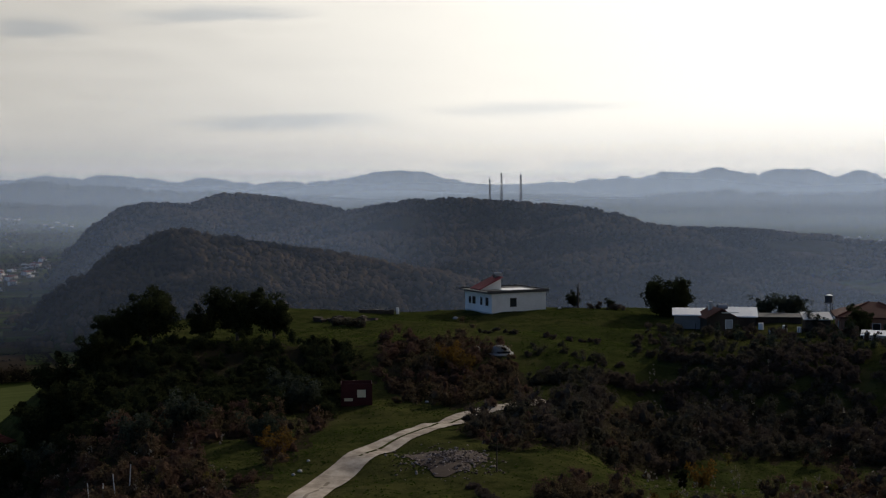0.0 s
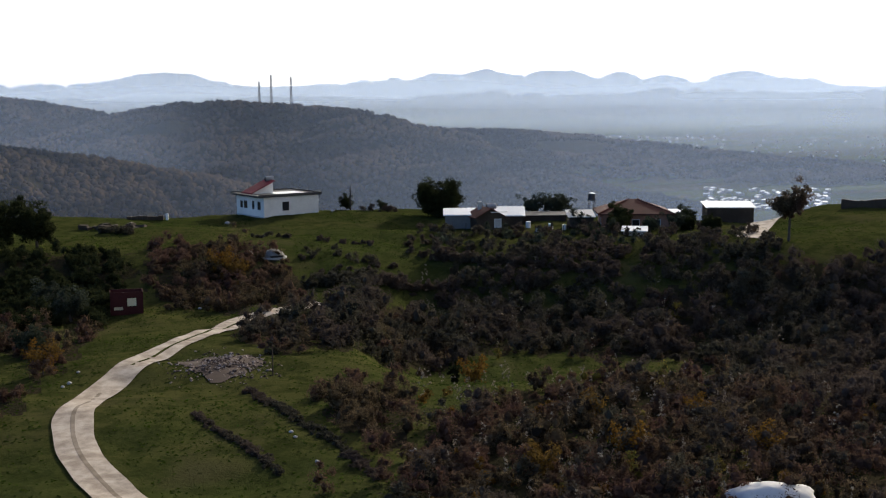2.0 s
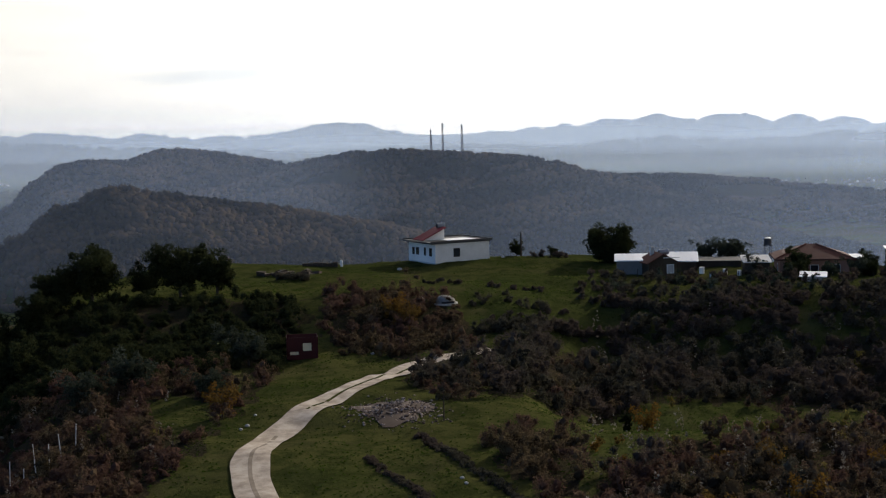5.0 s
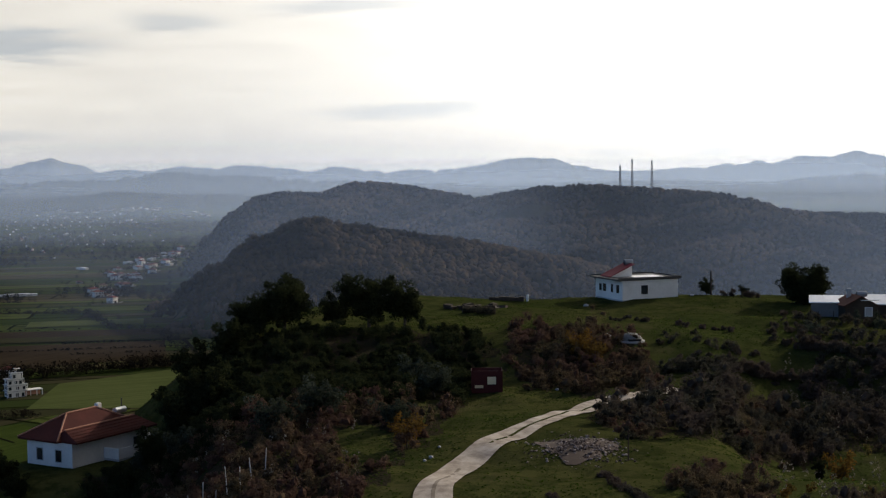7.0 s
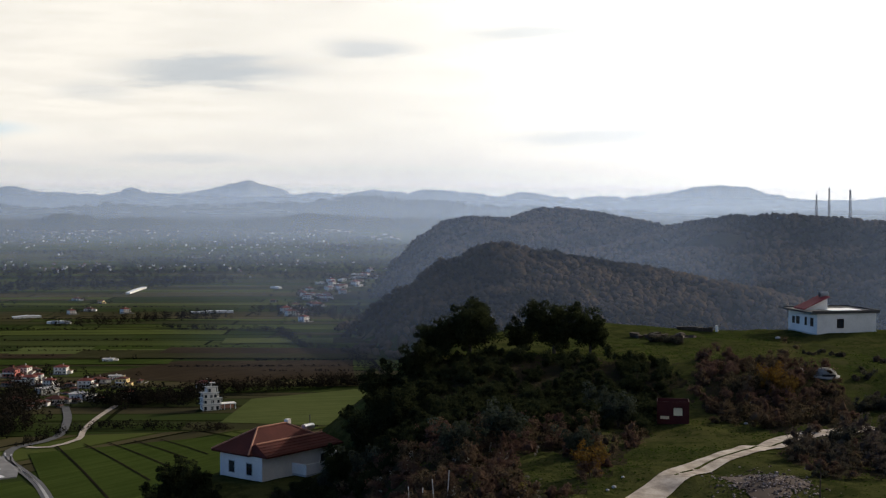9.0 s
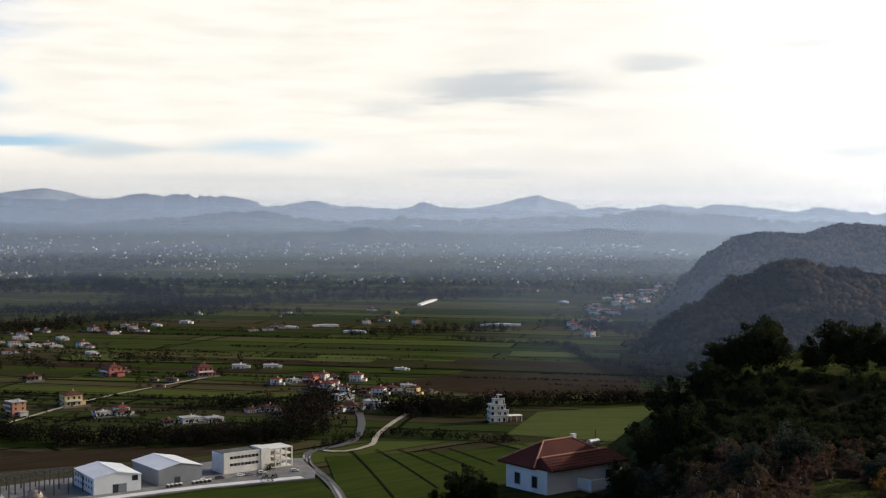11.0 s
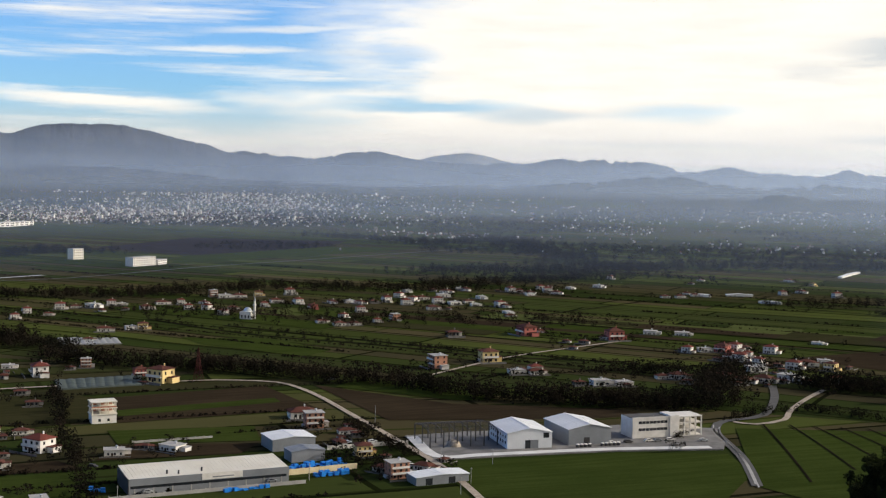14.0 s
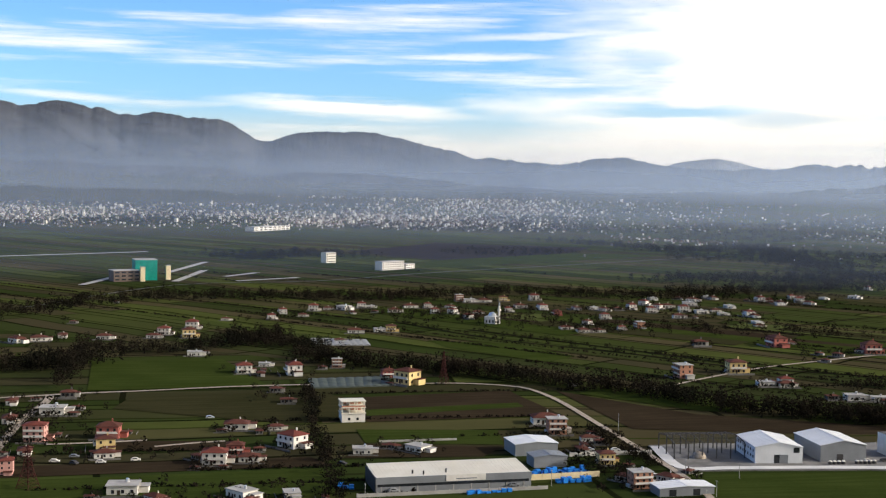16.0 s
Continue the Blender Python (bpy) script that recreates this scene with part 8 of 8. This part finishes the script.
def garden_trees():
    """Orchard and garden trees between the houses of the plain."""
    rng = np.random.RandomState(19)
    P = []
    for kind, rows in HOUSES:
        for x, y, turn, size in rows:
            for k in range(rng.randint(4, 9)):
                a, q = rng.uniform(0, math.tau), rng.uniform(8, 22)
                P.append((x + q * math.cos(a), y + q * math.sin(a)))
    P = np.array(P)
    k = rng.uniform(0.5, 1.4, len(P))
    crowns("garden_trees", "brown and dark green garden trees round the houses", "trees", np.stack([P[:, 0], P[:, 1], ground(P[:, 0], P[:, 1])], -1), 1.7 * k, 3.6 * k, M_LEAF_BELT, 64, 34, 0.3)


garden_trees()


def forest():
    rng = np.random.RandomState(7)
    n = 62000
    az, r = rng.uniform(-21, 31, n), np.sqrt(rng.uniform(600 ** 2, 2100 ** 2, n))
    x, y = r * np.sin(np.radians(az)), r * np.cos(np.radians(az))
    w = woods_height(x, y)
    foot = (w > -16) & (w <= 2) & (vnoise(x, y, 60, 3) > 0.0) & (r < 1400)
    ok = ((w > 2) | foot) & (w > spur_height(x, y)) & ((az < 9) | (vnoise(x, y, 130, 3) > -0.45))
    x, y, w = x[ok], y[ok], np.maximum(w[ok], 0)
    k = rng.uniform(0.6, 1.4, len(x))
    v, f = lumps(rng, np.stack([x, y, w + 1.4 * k], -1), 2.8 * k, 2.9 * k, 0.17)
    ob = new("hill_woods", mesh_from("hill_woods", v, f, [M_LEAF_WOOD], None, True))
    tagged(ob, "brown-green winter woods covering the hills", "woods", kind="stuff")


forest()


def hedgerows():
    """Low hedges and weeds on the balks between the fields."""
    rng = np.random.RandomState(15)
    P = []
    for turn, u0, u1, v0, v1, gap in ((16.5, -1250, 60, 700, 1500, 40), (67, -60, 480, 380, 760, 22)):
        c, s_ = math.cos(radians(turn)), math.sin(radians(turn))
        v = v0
        while v < v1:
            u = u0
            while u < u1:
                ln = rng.uniform(60, 260)
                if rng.rand() < 0.3:
                    for q in np.arange(0, ln, rng.uniform(1.1, 2.2)):
                        if rng.rand() < 0.9:
                            P.append(((u + q) * c - v * s_ + rng.normal() * 0.5, (u + q) * s_ + v * c + rng.normal() * 0.5))
                u += ln
            v += gap * rng.uniform(0.6, 1.5)
    P = np.array(P)
    r, az = np.hypot(P[:, 0], P[:, 1]), np.degrees(np.arctan2(P[:, 0], P[:, 1]))
    ok = ((r > 560) | ((az < -50) & (r > 430))) & (r < 1700) & (az > -78) & (az < -17) & (woods_height(P[:, 0], P[:, 1]) < 0)
    ok &= ~((r < 760) & (az > -48))
    P = P[ok]
    k = rng.uniform(0.5, 1.5, len(P)) ** 1.3
    crowns("hedgerows", "low dark hedges and weeds between the fields", "hedge", np.stack([P[:, 0], P[:, 1], ground(P[:, 0], P[:, 1])], -1), 0.75 * k, 1.1 * k, M_LEAF_BELT, 63, 10, 0.7)


hedgerows()


# ---- the far town ----
def town():
    rng = np.random.RandomState(21)
    n = 70000
    az, r = rng.uniform(-80, -18, n), rng.uniform(1500, 4650, n)
    x, y = r * np.sin(np.radians(az)), r * np.cos(np.radians(az))
    core = step(r, 2850, 3250) * (1 - step(az, -54, -46)) * 1.0
    edge = step(r, 2000, 2700) * step(az, -54, -48) * (0.10 + 0.22 * step(r, 2900, 3900))
    sub = step(r, 3000, 3100) * 0.12
    p = np.maximum(np.maximum(core * np.clip(0.65 + 0.9 * vnoise(x, y, 300, 3), 0.05, 1), edge * np.clip(0.1 + 2.2 * vnoise(x, y, 260, 3), 0.0, 1.6)), sub * np.clip(0.4 + vnoise(x, y, 300, 3), 0, 1))
    ok = (rng.rand(n) < p) & (woods_height(x, y) < 0.3)
    right = 420
    az2, r2 = rng.uniform(15, 31, right), rng.uniform(2050, 3100, right)
    x2, y2 = r2 * np.sin(np.radians(az2)), r2 * np.cos(np.radians(az2))
    ok2 = rng.rand(right) < np.clip(0.35 + 0.9 * vnoise(x2, y2, 260, 3), 0, 1)
    x, y = np.concatenate([x[ok], x2[ok2]]), np.concatenate([y[ok], y2[ok2]])
    z = ground(x, y)
    m = len(x)
    big = (rng.rand(m) < 0.05) & (np.degrees(np.arctan2(x, y)) < -45)
    w = np.where(big, rng.uniform(7, 12, m), rng.uniform(3.5, 7, m)) / 3.2
    d = np.where(big, rng.uniform(6, 9, m), rng.uniform(3.5, 7, m)) / 3.2
    h = np.where(big, rng.uniform(6, 11, m), rng.uniform(1.8, 4.2, m))
    a = rng.choice([0.3, 0.9, 1.2, -0.3], m) + rng.normal(size=m) * 0.1
    rise = np.where(big, 0.3, rng.uniform(0.3, 2.2, m))
    lx = np.array([-1, 1, 1, -1, -1, 1, 1, -1, 0])
    ly = np.array([-1, -1, 1, 1, -1, -1, 1, 1, 0])
    X = lx[None] * w[:, None] * np.array([1] * 4 + [1.06] * 4 + [0])[None]
    Y = ly[None] * d[:, None] * np.array([1] * 4 + [1.06] * 4 + [0])[None]
    Z = np.concatenate([np.full((m, 4), -2.0), np.repeat(h[:, None], 4, 1), (h + rise)[:, None]], 1)
    V = np.stack([x[:, None] + X * np.cos(a)[:, None] - Y * np.sin(a)[:, None], y[:, None] + X * np.sin(a)[:, None] + Y * np.cos(a)[:, None], z[:, None] + Z], -1)
    quads = np.array([[0, 1, 5, 4], [1, 2, 6, 5], [2, 3, 7, 6], [3, 0, 4, 7]])
    tris = np.array([[4, 5, 8], [5, 6, 8], [6, 7, 8], [7, 4, 8]])
    qt = np.concatenate([quads[:, [0, 1, 2]], quads[:, [0, 2, 3]], tris])
    F_ = (qt[None] + 9 * np.arange(m)[:, None, None]).reshape(-1, 3)
    wall = np.where(np.degrees(np.arctan2(x, y)) > -50, rng.choice([0, 2, 5, 5, 5], m), rng.choice([0, 1, 2, 5, 5], m))
    top = np.where(big, 4, rng.choice([3, 3, 4], m))
    idx = np.concatenate([np.repeat(wall[:, None], 8, 1), np.repeat(top[:, None], 4, 1)], 1).ravel()
    ob = new("far_town", mesh_from("far_town", V.reshape(-1, 3), F_, [M_WHITE, M_CREAM_ROOF, M_GREY_WALL, M_TILE_PLAIN, M_CONCRETE, M_SHED], idx))
    tagged(ob, "sprawling pale far town with red and grey roofs", "town", kind="stuff")


town()


def works_town():
    """Stand-in sheds, bright metal roofs for sun glints of the works beyond the spur."""
    rng = np.random.RandomState(33)
    for k in range(130):
        az, r = rng.uniform(21.6, 26.8), rng.uniform(1290, 1560)
        x, y = at(az, r)
        w, d, h = rng.uniform(2.5, 9), rng.uniform(2.5, 5), rng.uniform(1.6, 3.2)
        root = thing("works_roof", "low far shed with a bright roof, added to imitate a glint", "shed", x, y, gz(x, y) - 0.2, rng.choice([0, 20, 75]), "far works sheds")
        part("wall", gable_walls(w, d, h, 0.8), M_GREY_WALL, root)
        part("roof", gable_roof(w, d, h, 0.8, 0.3), (M_WHITE_METAL, M_ZINC)[k % 2], root)


works_town()
